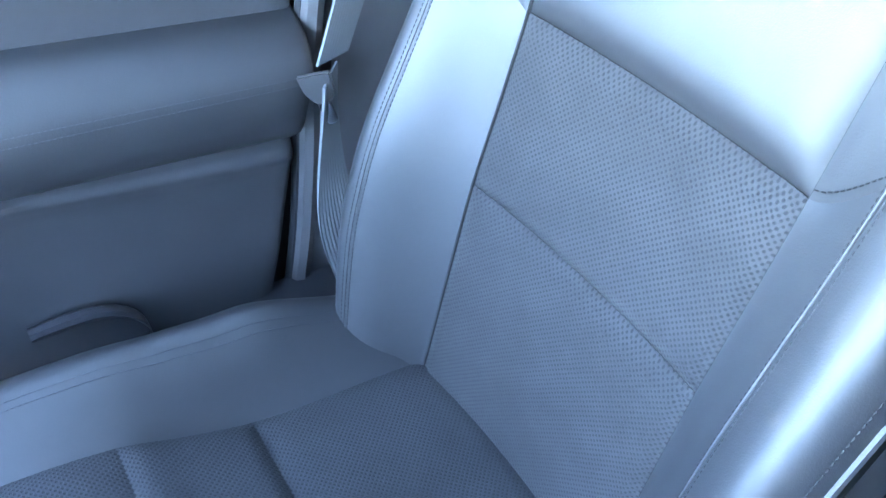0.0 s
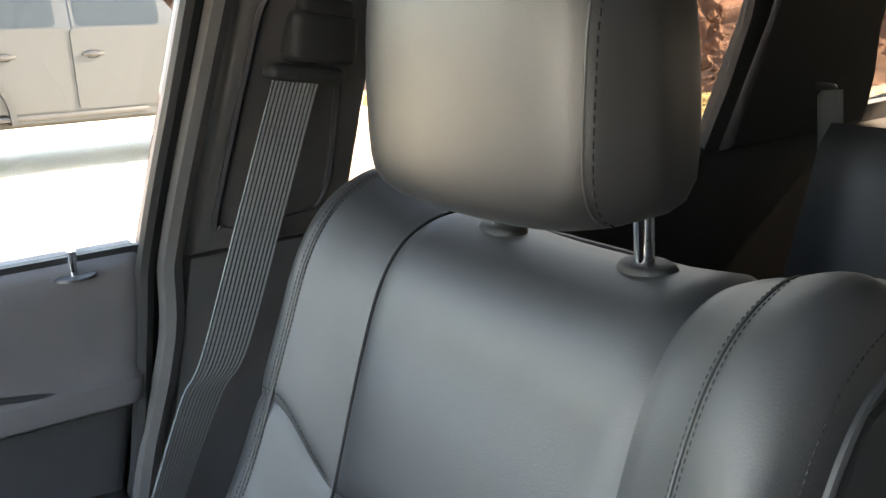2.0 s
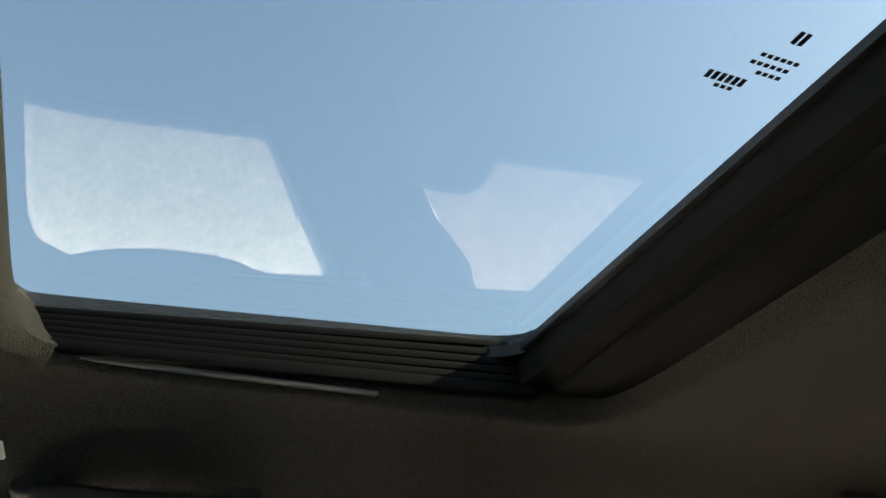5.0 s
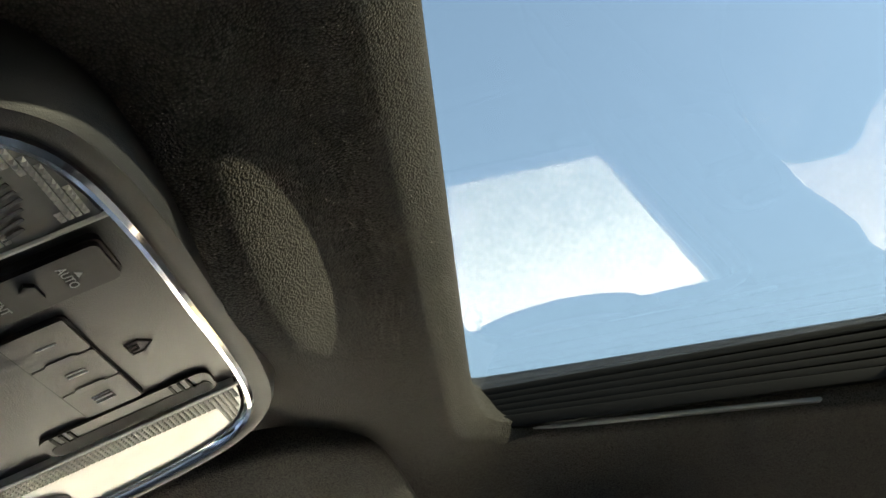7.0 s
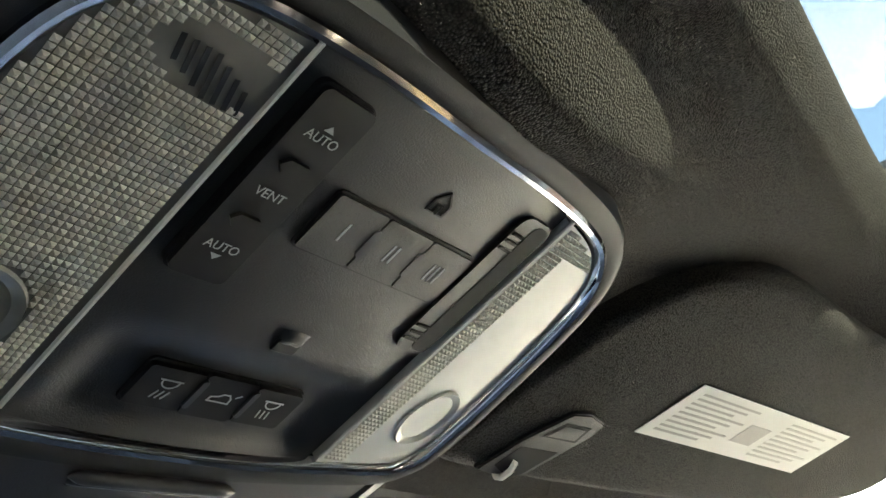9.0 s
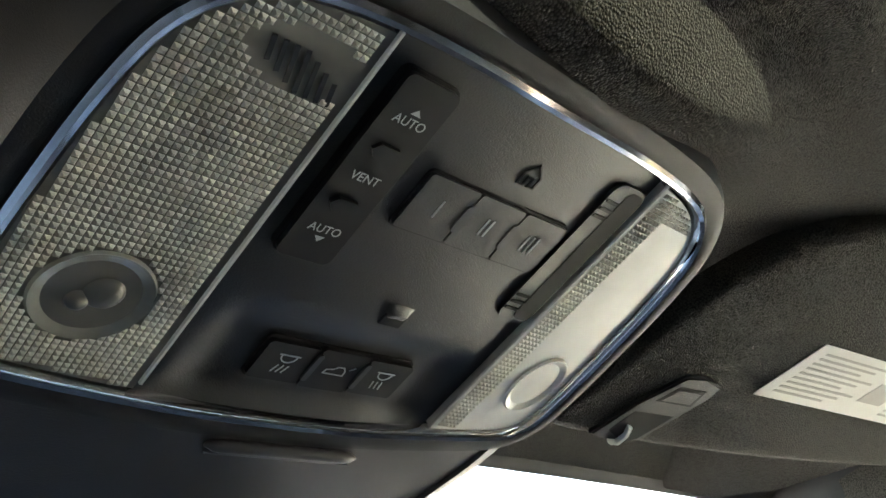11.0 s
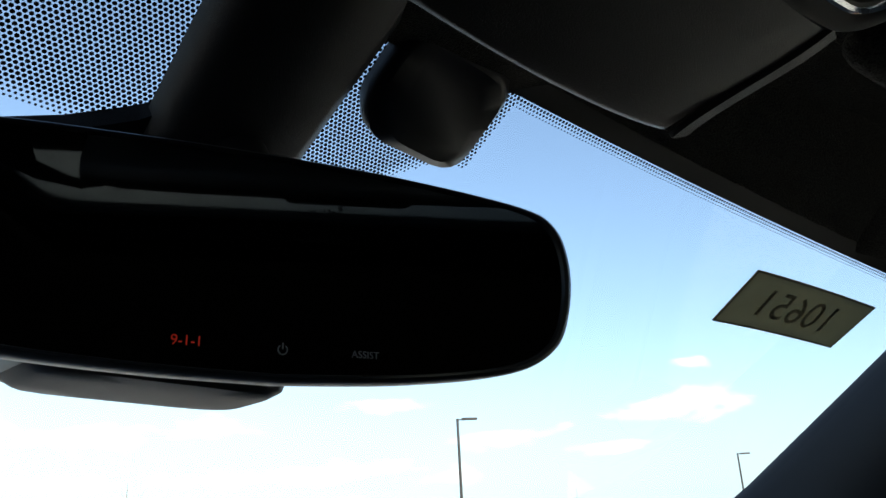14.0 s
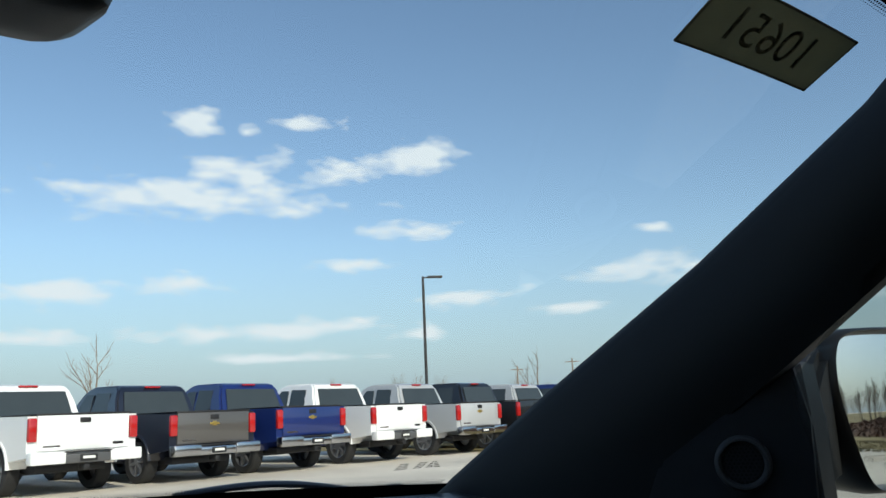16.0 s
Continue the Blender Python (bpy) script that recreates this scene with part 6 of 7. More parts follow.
# ---- outdoors: vehicles ----
TYRE = mat("tyre rubber", (0.018, 0.018, 0.018), 0.85, grain=200, bump=0.3)
ALLOY = mat("alloy wheel", (0.45, 0.45, 0.46), 0.3, metal=0.9, vary=0.05)
TAIL = mat("red tail lamp", (0.42, 0.012, 0.012), 0.15, vary=0.05, coat=0.6)
AUTOGLASS = mat("dark vehicle glass", (0.045, 0.055, 0.058), 0.05, vary=0.05, spec=0.6)
DARKTRIM = mat("dark grey bumper trim", (0.09, 0.09, 0.092), 0.5)
GOLD = mat("gold badge", (0.55, 0.38, 0.10), 0.3, metal=0.8, vary=0)
BUMPCHROME = mat("chrome bumper", (0.55, 0.55, 0.56), 0.18, metal=1.0, vary=0.05)


def paint(name, color):
    return mat(name, color, 0.35, vary=0.04, coat=1.0, large=1.0)


def wheel(parent, x, y, r, w, side):
    """A tyre with a spoked alloy rim; side: +1 faces +x."""
    wh = empty("wheel")
    wh.parent = parent
    bm = bmesh.new()
    rr = []
    for rad, dx in ((0.62, -0.42), (0.93, -0.5), (1.0, -0.38), (1.0, 0.38), (0.93, 0.5), (0.66, 0.46), (0.62, 0.36)):
        rr.append([(x + side * dx * w, y + r * rad * math.cos(2 * math.pi * i / 28), r + r * rad * math.sin(2 * math.pi * i / 28)) for i in range(28)])
    loft(bm, rr)
    part("tyre", bm, TYRE, wh)
    bm = bmesh.new()
    rr = []
    for rad, dx in ((0.66, 0.44), (0.60, 0.40), (0.58, 0.10), (0.02, 0.06)):
        rr.append([(x + side * dx * w, y + r * rad * math.cos(2 * math.pi * i / 28), r + r * rad * math.sin(2 * math.pi * i / 28)) for i in range(28)])
    loft(bm, rr)
    for k in range(6):
        a = 2 * math.pi * k / 6 + 0.3
        m_ = Matrix.Translation((x + side * 0.34 * w, y, r)) @ Matrix.Rotation(a, 4, "X")
        box(bm, (0, 0, r * 0.33), (0.05, r * 0.14, r * 0.56), 0.008, m_)
    cyl(bm, (x + side * 0.30 * w, y, r), (x + side * 0.44 * w, y, r), r * 0.14)
    part("rim", bm, ALLOY, wh)
    return wh


def arch(cy, r, n=9):
    return [(cy + r * math.cos(math.pi * i / n), 0.42 + r * math.sin(math.pi * i / n) * 0.98) for i in range(n + 1)]


def pickup(x, y, body, gate, badge, label, bumper=None, lift=0.0):
    """A crew-cab pickup with its tailgate at y, heading along +y."""
    t = empty("pickup_truck")
    W = 0.985
    bm = bmesh.new()
    prof = [(0.0, 0.62), (0.0, 1.30), (1.95, 1.33), (1.98, 1.28), (4.15, 1.28), (4.3, 1.24), (5.5, 1.16), (5.72, 1.0), (5.75, 0.55)] + [(5.2, 0.50)] + [(a, b_) for a, b_ in arch(4.72, 0.46)] + [(4.2, 0.42), (1.75, 0.42)] + [(a, b_) for a, b_ in arch(1.18, 0.47)] + [(0.65, 0.55)]
    prism(bm, prof, lambda u, v, w: (x - W + w, y + u, v + lift), 2 * W)
    bmesh.ops.bevel(bm, geom=[e for e in bm.edges if e.is_manifold and e.calc_face_angle(0) > 0.5], offset=0.03, segments=2, affect="EDGES")
    part("body", bm, body, t)
    # cab
    bm = bmesh.new()
    cab = [(1.97, 1.27, 0.96), (2.12, 1.64, 0.89), (2.20, 1.86, 0.82), (2.34, 1.945, 0.75), (3.3, 1.955, 0.75), (3.62, 1.88, 0.77), (4.25, 1.27, 0.94)]
    loft(bm, [[(x - hw, y + u, v + lift), (x + hw, y + u, v + lift)] for u, v, hw in cab], closed=False)
    for sg in (-1, 1):
        vs = [bm.verts.new((x + sg * hw, y + u, v + lift)) for u, v, hw in cab]
        bm.faces.new(vs)
    bmesh.ops.remove_doubles(bm, verts=bm.verts, dist=0.002)
    bmesh.ops.recalc_face_normals(bm, faces=bm.faces)
    bmesh.ops.bevel(bm, geom=[e for e in bm.edges if e.is_manifold and e.calc_face_angle(0) > 0.5], offset=0.05, segments=2, affect="EDGES")
    part("cab", bm, body, t)
    # glass
    bm = bmesh.new()
    prism(bm, [(-0.78, 0.05), (-0.70, 0.90), (0.70, 0.90), (0.78, 0.05)], lambda u, v, w: (x + u, y + 1.962 + 0.212 * v + w, 1.30 + 0.56 * v + lift), 0.012)
    part("rear_window", bm, AUTOGLASS, t, smooth=False)
    for sg in (-1, 1):
        for u0, u1 in ((2.42, 3.02), (3.10, 3.78)):
            bm = bmesh.new()
            o = [(u0, 1.34), (u0 + 0.02, 1.79), (u1 - (0.02 if u1 < 3.5 else 0.36), 1.81 if u1 < 3.5 else 1.79), (u1, 1.34)]
            prism(bm, o, lambda u, v, w: (x + sg * (0.960 - 0.195 * (v - 1.27) - 0.14 * max(0.0, v - 1.64) + 0.004 + w), y + u, v + lift), 0.006)
            part("side_window", bm, AUTOGLASS, t, smooth=False)
        bm = bmesh.new()
        box(bm, (x + sg * 0.915, y - 0.02, 1.07 + lift), (0.15, 0.10, 0.40), 0.03)
        part("tail_lamp", bm, TAIL, t, "red tail lamp")
        bm = bmesh.new()
        rr = []
        for i in range(13):
            a = math.pi * i / 12
            rr.append([(x + sg * (W + dx), y + 1.18 + (0.47 + dr) * math.cos(a), 0.42 + (0.47 + dr) * math.sin(a) + lift) for dx, dr in ((-0.02, 0.0), (0.02, 0.0), (0.025, 0.05), (-0.02, 0.06))])
        loft(bm, rr)
        part("wheel_arch", bm, body, t)
        wheel(t, x + sg * 0.84, y + 1.18, 0.40 + lift * 0.4, 0.27, sg)
        wheel(t, x + sg * 0.84, y + 4.72, 0.40 + lift * 0.4, 0.27, sg)
        bm = bmesh.new()
        box(bm, (x + sg * 1.06, y + 3.95, 1.32 + lift), (0.16, 0.10, 0.16), 0.03)
        part("wing_mirror", bm, body, t)
    # tailgate, bumper, details
    bm = bmesh.new()
    box(bm, (x, y - 0.015, 1.015 + lift), (1.66, 0.05, 0.60), 0.015)
    tg_ = part("tailgate", bm, gate, t)
    bm = bmesh.new()
    box(bm, (x, y - 0.012, 1.325 + lift), (1.72, 0.075, 0.04), 0.01)
    part("tailgate_cap", bm, RUBBER, t)
    bm = bmesh.new()
    box(bm, (x, y - 0.045, 1.215 + lift), (0.20, 0.02, 0.09), 0.01)
    part("gate_handle", bm, RUBBER, tg_)
    bm = bmesh.new()
    if badge == GOLD:
        box(bm, (x, y - 0.045, 1.09 + lift), (0.22, 0.012, 0.045), 0.006)
        box(bm, (x, y - 0.045, 1.09 + lift), (0.09, 0.014, 0.085), 0.006)
    else:
        box(bm, (x + 0.62, y - 0.045, 0.80 + lift), (0.20, 0.012, 0.045), 0.004)
    part("badge", bm, badge, tg_)
    bm = bmesh.new()
    box(bm, (x - 0.58, y - 0.043, 0.79 + lift), (0.30, 0.008, 0.028), 0)
    part("name_bar", bm, BUMPCHROME, tg_, smooth=False)
    bp_ = bumper or BUMPCHROME
    bm = bmesh.new()
    for sg in (-1, 1):
        box(bm, (x + sg * 0.70, y - 0.12, 0.60 + lift), (0.60, 0.20, 0.21), 0.03)
    part("bumper", bm, bp_, t)
    bm = bmesh.new()
    box(bm, (x, y - 0.11, 0.575 + lift), (0.85, 0.18, 0.16), 0.02)
    part("bumper_centre", bm, DARKTRIM if bumper else bp_, t)
    bm = bmesh.new()
    box(bm, (x, y - 0.13, 0.685 + lift), (0.95, 0.17, 0.025), 0.008)
    part("step_pad", bm, RUBBER, t)
    bm = bmesh.new()
    box(bm, (x, y - 0.215, 0.58 + lift), (0.31, 0.015, 0.11), 0.006)
    pl = part("plate", bm, RUBBER, t)
    bm = bmesh.new()
    box(bm, (x, y - 0.224, 0.585 + lift), (0.22, 0.004, 0.045), 0)
    part("plate_bar", bm, WHITE, pl, smooth=False)
    bm = bmesh.new()
    box(bm, (x, y + 2.235, 1.905 + lift), (0.36, 0.06, 0.04), 0.01)
    part("high_lamp", bm, TAIL, t)
    bm = bmesh.new()
    box(bm, (x, y + 2.9, 0.40 + lift), (1.3, 5.0, 0.14), 0.03)
    box(bm, (x, y + 1.18, 0.38 + lift * 0.5), (1.3, 0.14, 0.14), 0.03)
    box(bm, (x, y - 0.05, 0.42 + lift), (0.10, 0.22, 0.10), 0.01)
    part("chassis", bm, RUBBER, t)
    bm = bmesh.new()
    box(bm, (x, y + 1.0, 1.334 + lift), (1.62, 1.75, 0.012), 0)
    part("bed_cover", bm, RUBBER, t, smooth=False)
    t.matrix_basis = Matrix.Translation((x, y, 0)) @ Matrix.Rotation(radians(2), 4, "Z") @ Matrix.Scale(1.06, 4) @ Matrix.Translation((-x, -y, 0))
    return tagged(t, label, "pickup truck", "row of parked pickup trucks")


P_WHITE = paint("white truck paint", (0.88, 0.88, 0.87))
P_SILVER = paint("silver truck paint", (0.46, 0.47, 0.48))
P_GREY = paint("dark navy truck paint", (0.010, 0.013, 0.026))
P_BROWN = paint("grey-brown tailgate paint", (0.085, 0.078, 0.072))
P_BLUE = paint("deep blue truck paint", (0.008, 0.022, 0.13))
P_BLACK = paint("black truck paint", (0.010, 0.010, 0.012))
pickup(7.28, 16.07, P_WHITE, P_WHITE, RUBBER, "white pickup truck with red tail lamps and white bumper", P_WHITE, 0.05)
pickup(10.05, 16.07, P_GREY, P_BROWN, GOLD, "dark navy pickup truck with grey-brown tailgate and gold badge", None, 0.02)
pickup(12.69, 16.07, P_BLUE, P_BLUE, GOLD, "deep blue pickup truck with gold tailgate badge", None, 0.06)
pickup(15.65, 16.12, P_WHITE, P_WHITE, RUBBER, "white pickup truck with dark badge on its tailgate", P_WHITE, 0.05)
pickup(18.87, 16.07, P_SILVER, P_SILVER, GOLD, "silver pickup truck with chrome bumper", None, 0.03)
pickup(21.95, 16.28, P_BLACK, P_BLACK, RUBBER, "black pickup truck in the row", P_BLACK, 0.06)
pickup(25.08, 16.49, P_SILVER, P_SILVER, RUBBER, "silver pickup truck at the far end of the row", None, 0.02)
pickup(28.11, 16.59, P_BLUE, P_BLUE, GOLD, "blue pickup truck at the far end of the row", None, 0.02)
pickup(31.15, 16.69, P_WHITE, P_WHITE, RUBBER, "white pickup truck at the end of the row", None, 0.02)

# grey off-road car alongside, its nose to the rear
J_PAINT = mat("grey car paint", (0.026, 0.029, 0.034), 0.4, vary=0.04, coat=0.15, large=1.0)
JEEPGLASS = mat("shaded car glass", (0.02, 0.025, 0.03), 0.06, vary=0.05, spec=0.25)
jeep = empty("off_road_car")
JX = 8.30
bm = bmesh.new()
prof = [(0.22, 0.62), (0.22, 1.33), (-3.0, 1.33), (-3.15, 1.22), (-4.45, 1.16), (-4.50, 0.62)] + [(-3.75 - 0.52 * math.cos(math.pi * i / 9), 0.50 + 0.50 * math.sin(math.pi * i / 9)) for i in range(10)] + [(-3.10, 0.50), (-1.30, 0.50)] + [(-0.75 - 0.52 * math.cos(math.pi * i / 9), 0.50 + 0.50 * math.sin(math.pi * i / 9)) for i in range(10)]
prism(bm, prof, lambda u, v, w: (JX + 0.03 + w, u, v), 1.75)
part("body", bm, J_PAINT, jeep, smooth=False)
bm = bmesh.new()
loft(bm, [[(JX + 0.04 + 0.07 * k, 0.20, z), (JX + 0.04 + 0.07 * k, -3.0 + 0.35 * k, z), (JX + 1.77 - 0.07 * k, -3.0 + 0.35 * k, z), (JX + 1.77 - 0.07 * k, 0.20, z)] for k, z in ((0, 1.33), (1.0, 1.76))], cap1=True)
part("cabin", bm, J_PAINT, jeep, smooth=False)
bm = bmesh.new()
box(bm, (JX + 0.905, -1.22, 1.800), (1.70, 2.86, 0.075), 0.025)
part("roof", bm, SOFT, jeep, "dark hard top")
for y0, y1 in ((-1.84, -1.08), (-2.80, -1.88)):
    d = empty("side_door")
    d.parent = jeep
    bm = bmesh.new()
    prism(bm, rrect(y0, 0.60, y1, 1.34, 0.06), lambda u, v, w: (JX + 0.012 + w, u, v), 0.02)
    part("door_skin", bm, J_PAINT, d)
    bm = bmesh.new()
    o = rrect(y0 + 0.07, 1.355, y1 - 0.07, 1.715, 0.05)
    prism(bm, o, lambda u, v, w: (JX + 0.028 + 0.165 * (v - 1.33) + w, u, v), 0.01)
    part("door_window", bm, JEEPGLASS, d, smooth=False)
    bm = bmesh.new()
    prism(bm, rrect(y0 + 0.03, 1.325, y1 - 0.03, 1.75, 0.05), lambda u, v, w: (JX + 0.033 + 0.165 * (v - 1.33) + w, u, v), 0.01)
    part("window_frame", bm, J_PAINT, d, smooth=False)
    bm = bmesh.new()
    yh = y1 - 0.21 if y1 > -1.5 else y1 - 0.18
    box(bm, (JX - 0.005, yh, 1.10), (0.03, 0.20, 0.032), 0.012)
    box(bm, (JX + 0.010, yh, 1.10), (0.02, 0.11, 0.07), 0.02)
    part("door_handle", bm, SOFT, d, "dark door handle")
    if y1 > -1.5:
        bm = bmesh.new()
        box(bm, (JX + 0.05, y1 - 0.22, 1.535), (0.02, 0.018, 0.36), 0)
        part("window_bar", bm, SOFT, d, smooth=False)
bm = bmesh.new()
box(bm, (JX + 0.05, -1.55, 0.555), (0.10, 1.95, 0.05), 0.015)
part("sill_rail", bm, SOFT, jeep)
bm = bmesh.new()
box(bm, (JX + 0.9, -2.1, 0.50), (1.3, 4.2, 0.12), 0.03)
part("chassis", bm, RUBBER, jeep)
for cy in (-0.75, -3.75):
    for sg, xx in ((-1, JX + 0.12), (1, JX + 1.68)):
        wheel(jeep, xx, cy, 0.40, 0.26, sg)
        bm = bmesh.new()
        rr = []
        for i in range(15):
            a = math.pi * (0.02 + 0.96 * i / 14)
            e = (abs(math.cos(a)) ** 3 + abs(math.sin(a)) ** 3) ** (-1 / 3)
            rr.append([(xx + sg * dx, cy + (0.52 + dr) * math.cos(a) * e, 0.47 + (0.50 + dr) * math.sin(a) * e) for dx, dr in ((-0.05, 0.0), (0.16, 0.0), (0.17, 0.05), (-0.05, 0.07))])
        loft(bm, rr)
        part("fender_flare", bm, J_PAINT, jeep)
tagged(jeep, "pale grey boxy off-road car with dark hard top", "car")

# ---- outdoors: lamps, trees, earth ----
POLE = mat("dark bronze lamp post", (0.025, 0.023, 0.022), 0.5)
WOOD = mat("bare grey bark", (0.24, 0.195, 0.15), 0.9, vary=0.25, large=2)


def lamp_post(x, y, h, ang):
    o = empty("lamp_post")
    bm = bmesh.new()
    cyl(bm, (x, y, 0.0), (x, y, 0.75), 0.30, 0.30)
    part("concrete_base", bm, ASPHALT, o, "pale concrete base")
    bm = bmesh.new()
    cyl(bm, (x, y, 0.7), (x, y, h), 0.085, 0.065)
    part("pole", bm, POLE, o)
    bm = bmesh.new()
    m_ = Matrix.Translation((x, y, h)) @ Matrix.Rotation(ang, 4, "Z")
    box(bm, (0.10, 0, -0.06), (0.30, 0.08, 0.06), 0.01, m_)
    box(bm, (0.62, 0, -0.03), (0.80, 0.34, 0.10), 0.03, m_)
    part("lamp_head", bm, POLE, o)
    return tagged(o, "tall dark lamp post with a flat lamp head", "lamp post", "lamp posts of the lot")


lamp_post(31.63, 29.85, 8.2, radians(-40))
lamp_post(66.0, 31.0, 8.4, radians(-40))
lamp_post(5.2, -34.0, 8.2, radians(60))


def bare_tree(x, y, h, seed, spread_=0.5, depth=4, label="bare tree with thin upright twigs", z=0.0):
    rnd = random.Random(seed)
    tr = empty("bare_tree")
    trunk, crown = bmesh.new(), bmesh.new()

    def limb(p, d, L, r, k):
        q = p + d * L
        mid = p + d * (L * 0.5) + Vector((rnd.uniform(-1, 1), rnd.uniform(-1, 1), 0)) * L * 0.05
        tgt = trunk if k >= depth - 0 else crown
        n = 5 if k >= depth - 1 else 3
        rings = []
        for c, rad in ((p, r), (mid, r * 0.85), (q, r * 0.62)):
            ax = d.to_track_quat("Z", "Y")
            rings.append([c + ax @ Vector((rad * math.cos(2 * math.pi * i / n), rad * math.sin(2 * math.pi * i / n), 0)) for i in range(n)])
        loft(tgt, rings)
        if k == 0:
            return
        m_ = rnd.randint(3, 4) if k > 1 else 3
        for j in range(m_):
            f = 0.35 + 0.65 * (j + rnd.random()) / m_
            a = rnd.uniform(0, 2 * math.pi)
            side = Vector((math.cos(a), math.sin(a), 0.15)) * spread_
            nd = (d * 0.75 + side * rnd.uniform(0.55, 1.0) + Vector((0, 0, 0.25))).normalized()
            limb(p + d * (L * f), nd, L * rnd.uniform(0.45, 0.68), r * 0.5, k - 1)
        limb(q, (d + Vector((rnd.uniform(-0.15, 0.15), rnd.uniform(-0.15, 0.15), 0.1))).normalized(), L * 0.62, r * 0.6, k - 1)

    limb(Vector((0, 0, -0.05)), Vector((0, 0, 1)), h * 0.42, h * 0.013, depth)
    part("trunk", trunk, WOOD, tr)
    part("crown", crown, WOOD, tr)
    tr.matrix_basis = Matrix.Translation((x, y, z))
    return tagged(tr, label, "tree", "bare trees")


bare_tree(20.4, 42.6, 6.3, 5, 1.0, 3)
bare_tree(37.5, 27.0, 4.9, 9, 1.1, 3)
# row behind the earth heap and far shrubs
proto = [bare_tree(44.0, -44.0, 8.0, 21, 0.6), bare_tree(40.0, -52.0, 9.0, 22, 0.5), bare_tree(47.0, -36.0, 7.0, 23, 0.8)]
rnd = random.Random(4)
for i in range(84):
    az = radians(126 + 50 * i / 83 + rnd.uniform(-0.6, 0.6))
    dist = rnd.uniform(44, 66)
    low = 1.0 if i < 40 else 0.6
    if i < 42 and i not in (14, 18, 19, 20, 21, 26, 28, 29):
        continue
    copy_thing(proto[i % 3], Matrix.Translation((dist * math.sin(az), dist * math.cos(az), 0)) @ Matrix.Rotation(rnd.uniform(0, 6), 4, "Z") @ Matrix.Scale(low * rnd.uniform(0.85, 1.2), 4))
for az, dist in ((40.5, 95), (41.5, 100), (45.0, 90), (46.3, 92), (48.0, 96), (53.0, 100), (58.5, 110), (60, 105), (36, 120), (22, 130), (19, 125)):
    a = radians(az)
    copy_thing(proto[2], Matrix.Translation((dist * math.sin(a), dist * math.cos(a), -1.5)) @ Matrix.Rotation(az, 4, "Z"))

# heap of earth along a bent ridge, with clods
ridge = [(30.0, 14.0, 2.0), (27.5, 3.0, 2.2), (25.0, -4.3, 2.65), (22.0, -8.6, 3.2), (18.5, -12.2, 3.15), (13.8, -13.8, 2.4), (11.6, -15.9, 2.05), (10.2, -21.2, 1.05), (5.0, -24.0, 0.45), (-1.0, -26.0, 0.3)]
bm = bmesh.new()
rings = []
noise.seed_set(3)
NR = 560
for i in range(NR + 1):
    f = i / NR * (len(ridge) - 1)
    j = min(int(f), len(ridge) - 2)
    u = f - j
    a, b_ = Vector(ridge[j]), Vector(ridge[j + 1])
    c = a.lerp(b_, u)
    d = (b_ - a)
    nrm = Vector((d.y, -d.x, 0)).normalized()
    r = []
    for k in range(121):
        q = -1 + k / 60
        p = Vector((c.x, c.y, 0)) + nrm * q * 5.5
        hgt = c.z * max(0.0, 1 - abs(q) ** 1.6)
        n1 = noise.noise(p * 0.35) * 0.7 + noise.noise(p * 0.9) * 0.40 + noise.noise(p * 2.3) * 0.24 + noise.noise(p * 4.3) * 0.22 + noise.noise(p * 7.0) * 0.17
        r.append((p.x + 0.2 * noise.noise(p * 1.7 + Vector((5, 0, 0))), p.y + 0.2 * noise.noise(p * 1.7), max(-0.1, hgt * (1 + 0.16 * n1) + n1 * 0.52 * min(1, hgt)) - 0.02))
    rings.append(r)
loft(bm, rings, closed=False)
tagged(part("earth_heap", bm, DIRT), "long rough heap of red-brown earth beyond the lot", "earth heap")
clod = bmesh.new()
bmesh.ops.create_icosphere(clod, subdivisions=1, radius=1)
clod.verts.index_update()
CLOD_V = [v.co.copy() for v in clod.verts]
CLOD_F = [[v.index for v in f_.verts] for f_ in clod.faces]
clod.free()
rnd = random.Random(8)
bm = bmesh.new()
for i in range(9000):
    f = rnd.random() * (len(ridge) - 1)
    j = min(int(f), len(ridge) - 2)
    c = Vector(ridge[j]).lerp(Vector(ridge[j + 1]), f - j)
    d = Vector(ridge[j + 1]) - Vector(ridge[j])
    nrm = Vector((d.y, -d.x, 0)).normalized()
    q = -rnd.uniform(0.0, 1.0) if rnd.random() < 0.5 else rnd.uniform(0.0, 1.0)
    p = Vector((c.x, c.y, 0)) + nrm * q * 5.5
    z = c.z * max(0, 1 - abs(q) ** 1.6)
    s_ = rnd.uniform(0.025, 0.085) * (2.2 if rnd.random() < 0.08 else 1)
    m_ = Matrix.Translation((p.x, p.y, z + 0.05)) @ Euler((rnd.random() * 6, rnd.random() * 6, rnd.random() * 6)).to_matrix().to_4x4() @ Matrix.Diagonal((s_, s_ * rnd.uniform(0.6, 1), s_ * rnd.uniform(0.5, 0.9), 1))
    vs = [bm.verts.new(m_ @ c_) for c_ in CLOD_V]
    for f_ in CLOD_F:
        bm.faces.new([vs[k] for k in f_])
tagged(part("earth_clods", bm, DIRT, smooth=False), "loose clods of red-brown earth on the heap", "clods", kind="stuff")

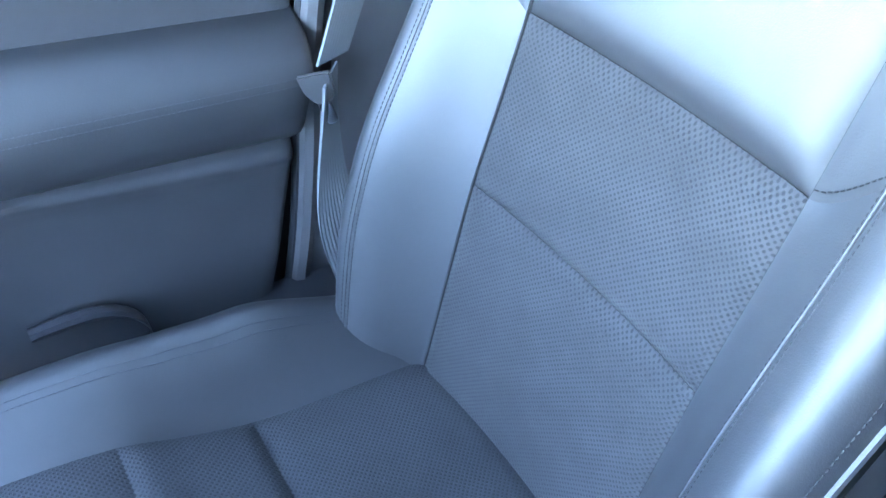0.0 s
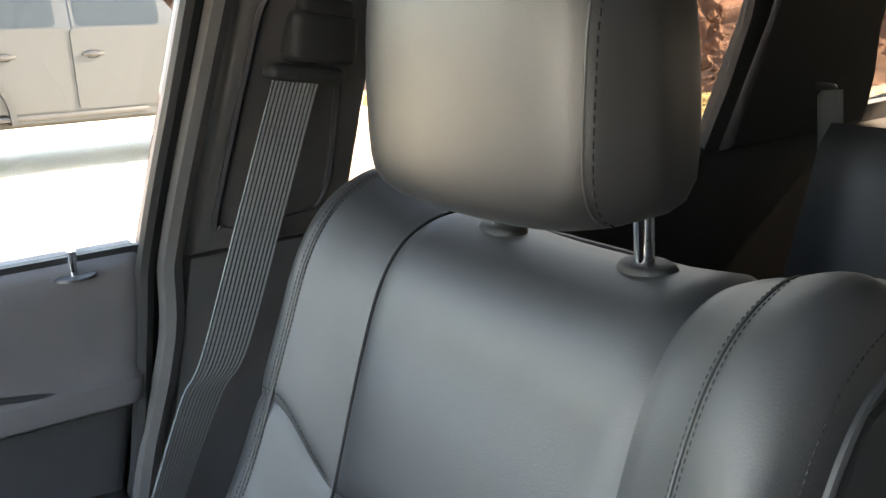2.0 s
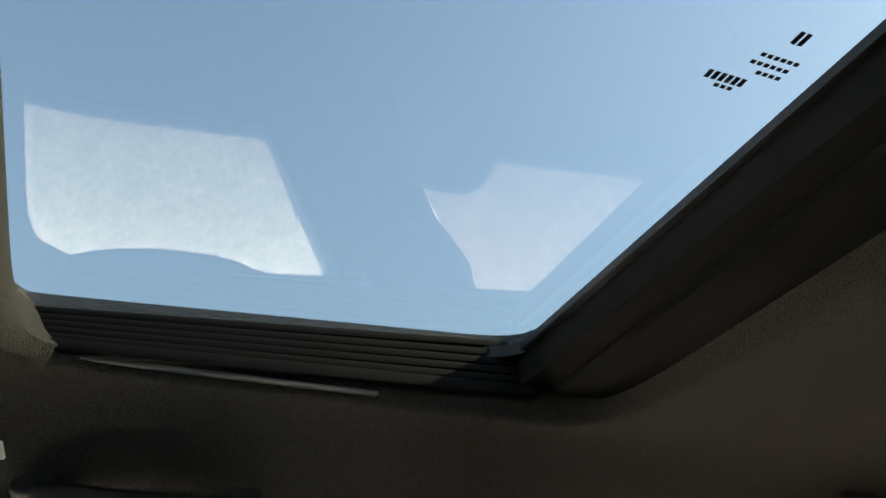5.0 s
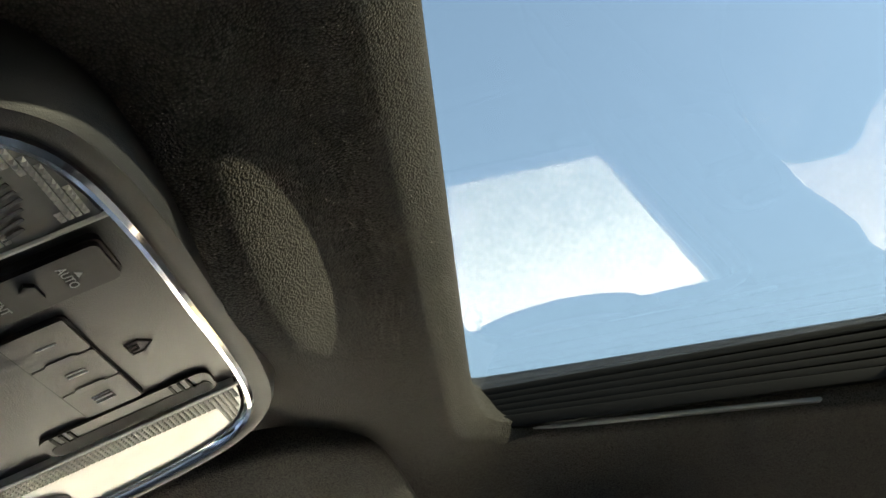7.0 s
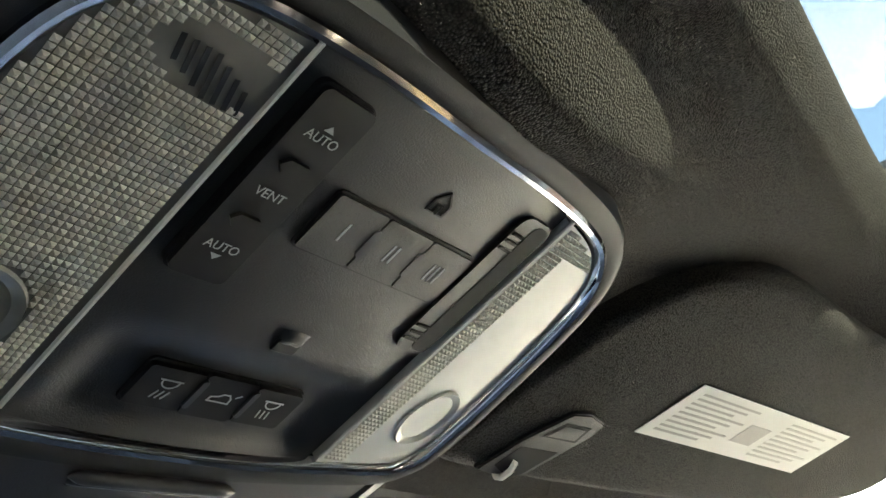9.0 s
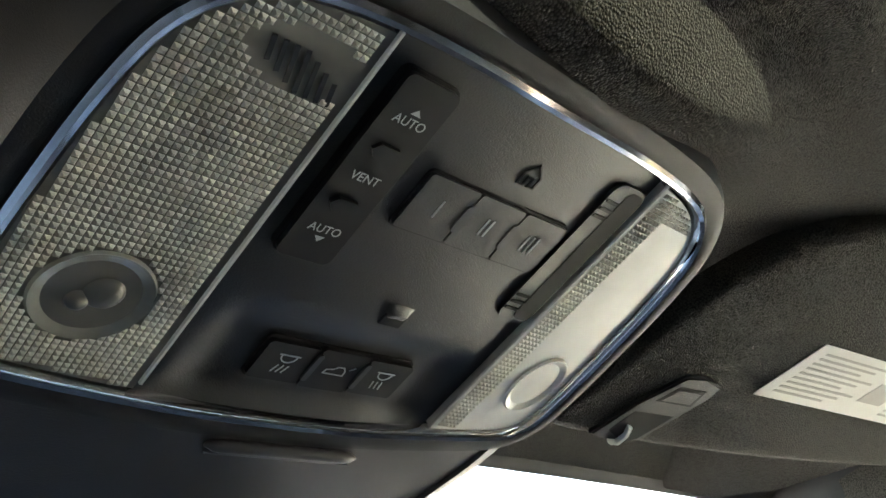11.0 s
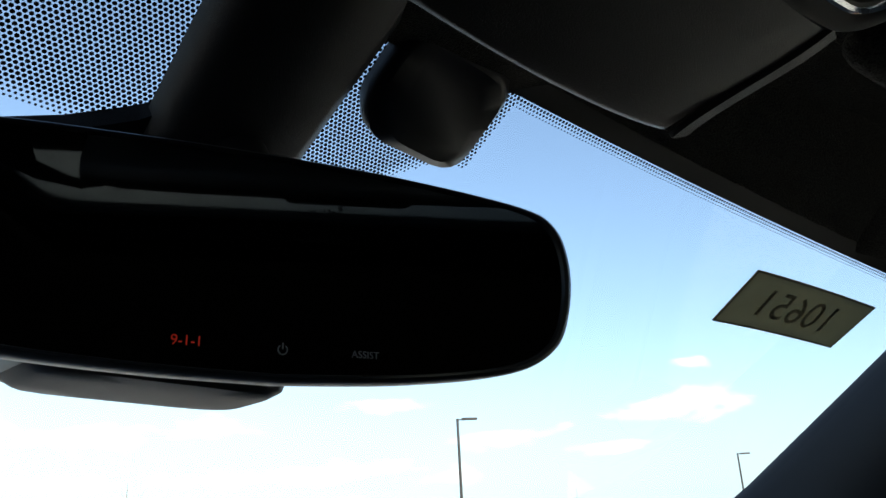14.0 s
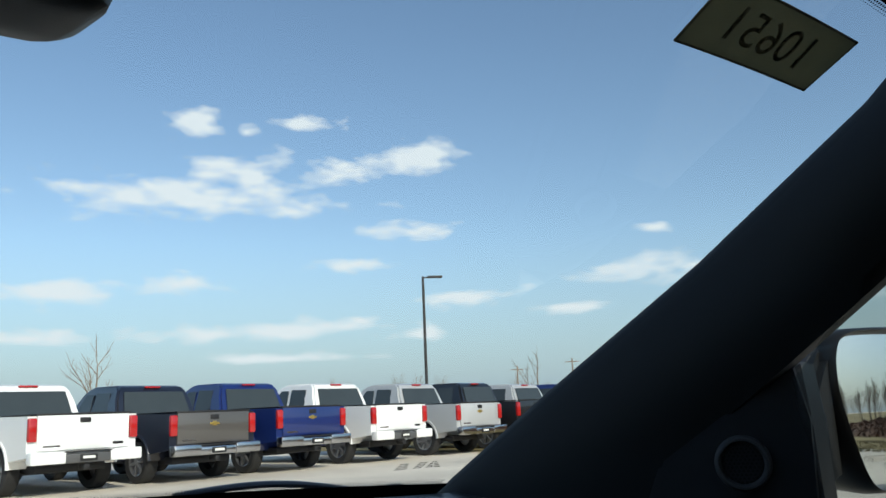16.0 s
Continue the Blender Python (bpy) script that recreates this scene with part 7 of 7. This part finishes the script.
# grass verge between the lot and the heap
bm = bmesh.new()
inner = [(20.0, 30.0), (19.0, 8.0), (16.5, -3.0), (11.5, -6.6), (6.9, -8.7), (4.5, -11.5), (0.0, -13.5), (-10.0, -18.0)]
outer = [(400.0, 60.0), (400.0, 8.0), (400.0, -60.0), (400.0, -200.0), (300.0, -300.0), (150.0, -400.0), (0.0, -400.0), (-100.0, -400.0)]
vi = [bm.verts.new((x, y, 0.012)) for x, y in inner]
vo = [bm.verts.new((x, y, 0.012)) for x, y in outer]
for i in range(len(vi) - 1):
    bm.faces.new((vi[i], vi[i + 1], vo[i + 1], vo[i]))
tagged(part("verge", bm, GRASS, smooth=False), "dry winter grass verge beside the lot", "grass", kind="structure")
rnd = random.Random(12)
bm = bmesh.new()
for i in range(5000):
    az = radians(rnd.uniform(126, 168))
    dist = rnd.uniform(11.4, 16)
    x, y = dist * math.sin(az), dist * math.cos(az)
    h, a = rnd.uniform(0.02, 0.07), rnd.uniform(0, 6.3)
    dx, dy = 0.03 * math.cos(a), 0.03 * math.sin(a)
    vs = [bm.verts.new((x - dx, y - dy, 0)), bm.verts.new((x + dx, y + dy, 0)), bm.verts.new((x + rnd.uniform(-0.05, 0.05), y + rnd.uniform(-0.05, 0.05), h))]
    bm.faces.new(vs)
tagged(part("grass_tufts", bm, GRASS, smooth=False), "tufts of dry winter grass", "grass", kind="stuff")

# utility poles and wires far off
for az, dist, h in ((57.0, 150, 9.5), (60.5, 150, 9.5), (53.3, 160, 9.0)):
    a = radians(az)
    x, y = dist * math.sin(a), dist * math.cos(a)
    o = empty("utility_pole")
    bm = bmesh.new()
    cyl(bm, (x, y, 0), (x, y, h), 0.16, 0.12, 8)
    part("pole", bm, WOOD, o)
    bm = bmesh.new()
    box(bm, (0, 0, 0), (2.4, 0.15, 0.15), 0, Matrix.Translation((x, y, h - 0.6)) @ Matrix.Rotation(-a, 4, "Z"))
    part("cross_arm", bm, WOOD, o)
    tagged(o, "distant wooden utility pole", "utility pole", "utility poles")
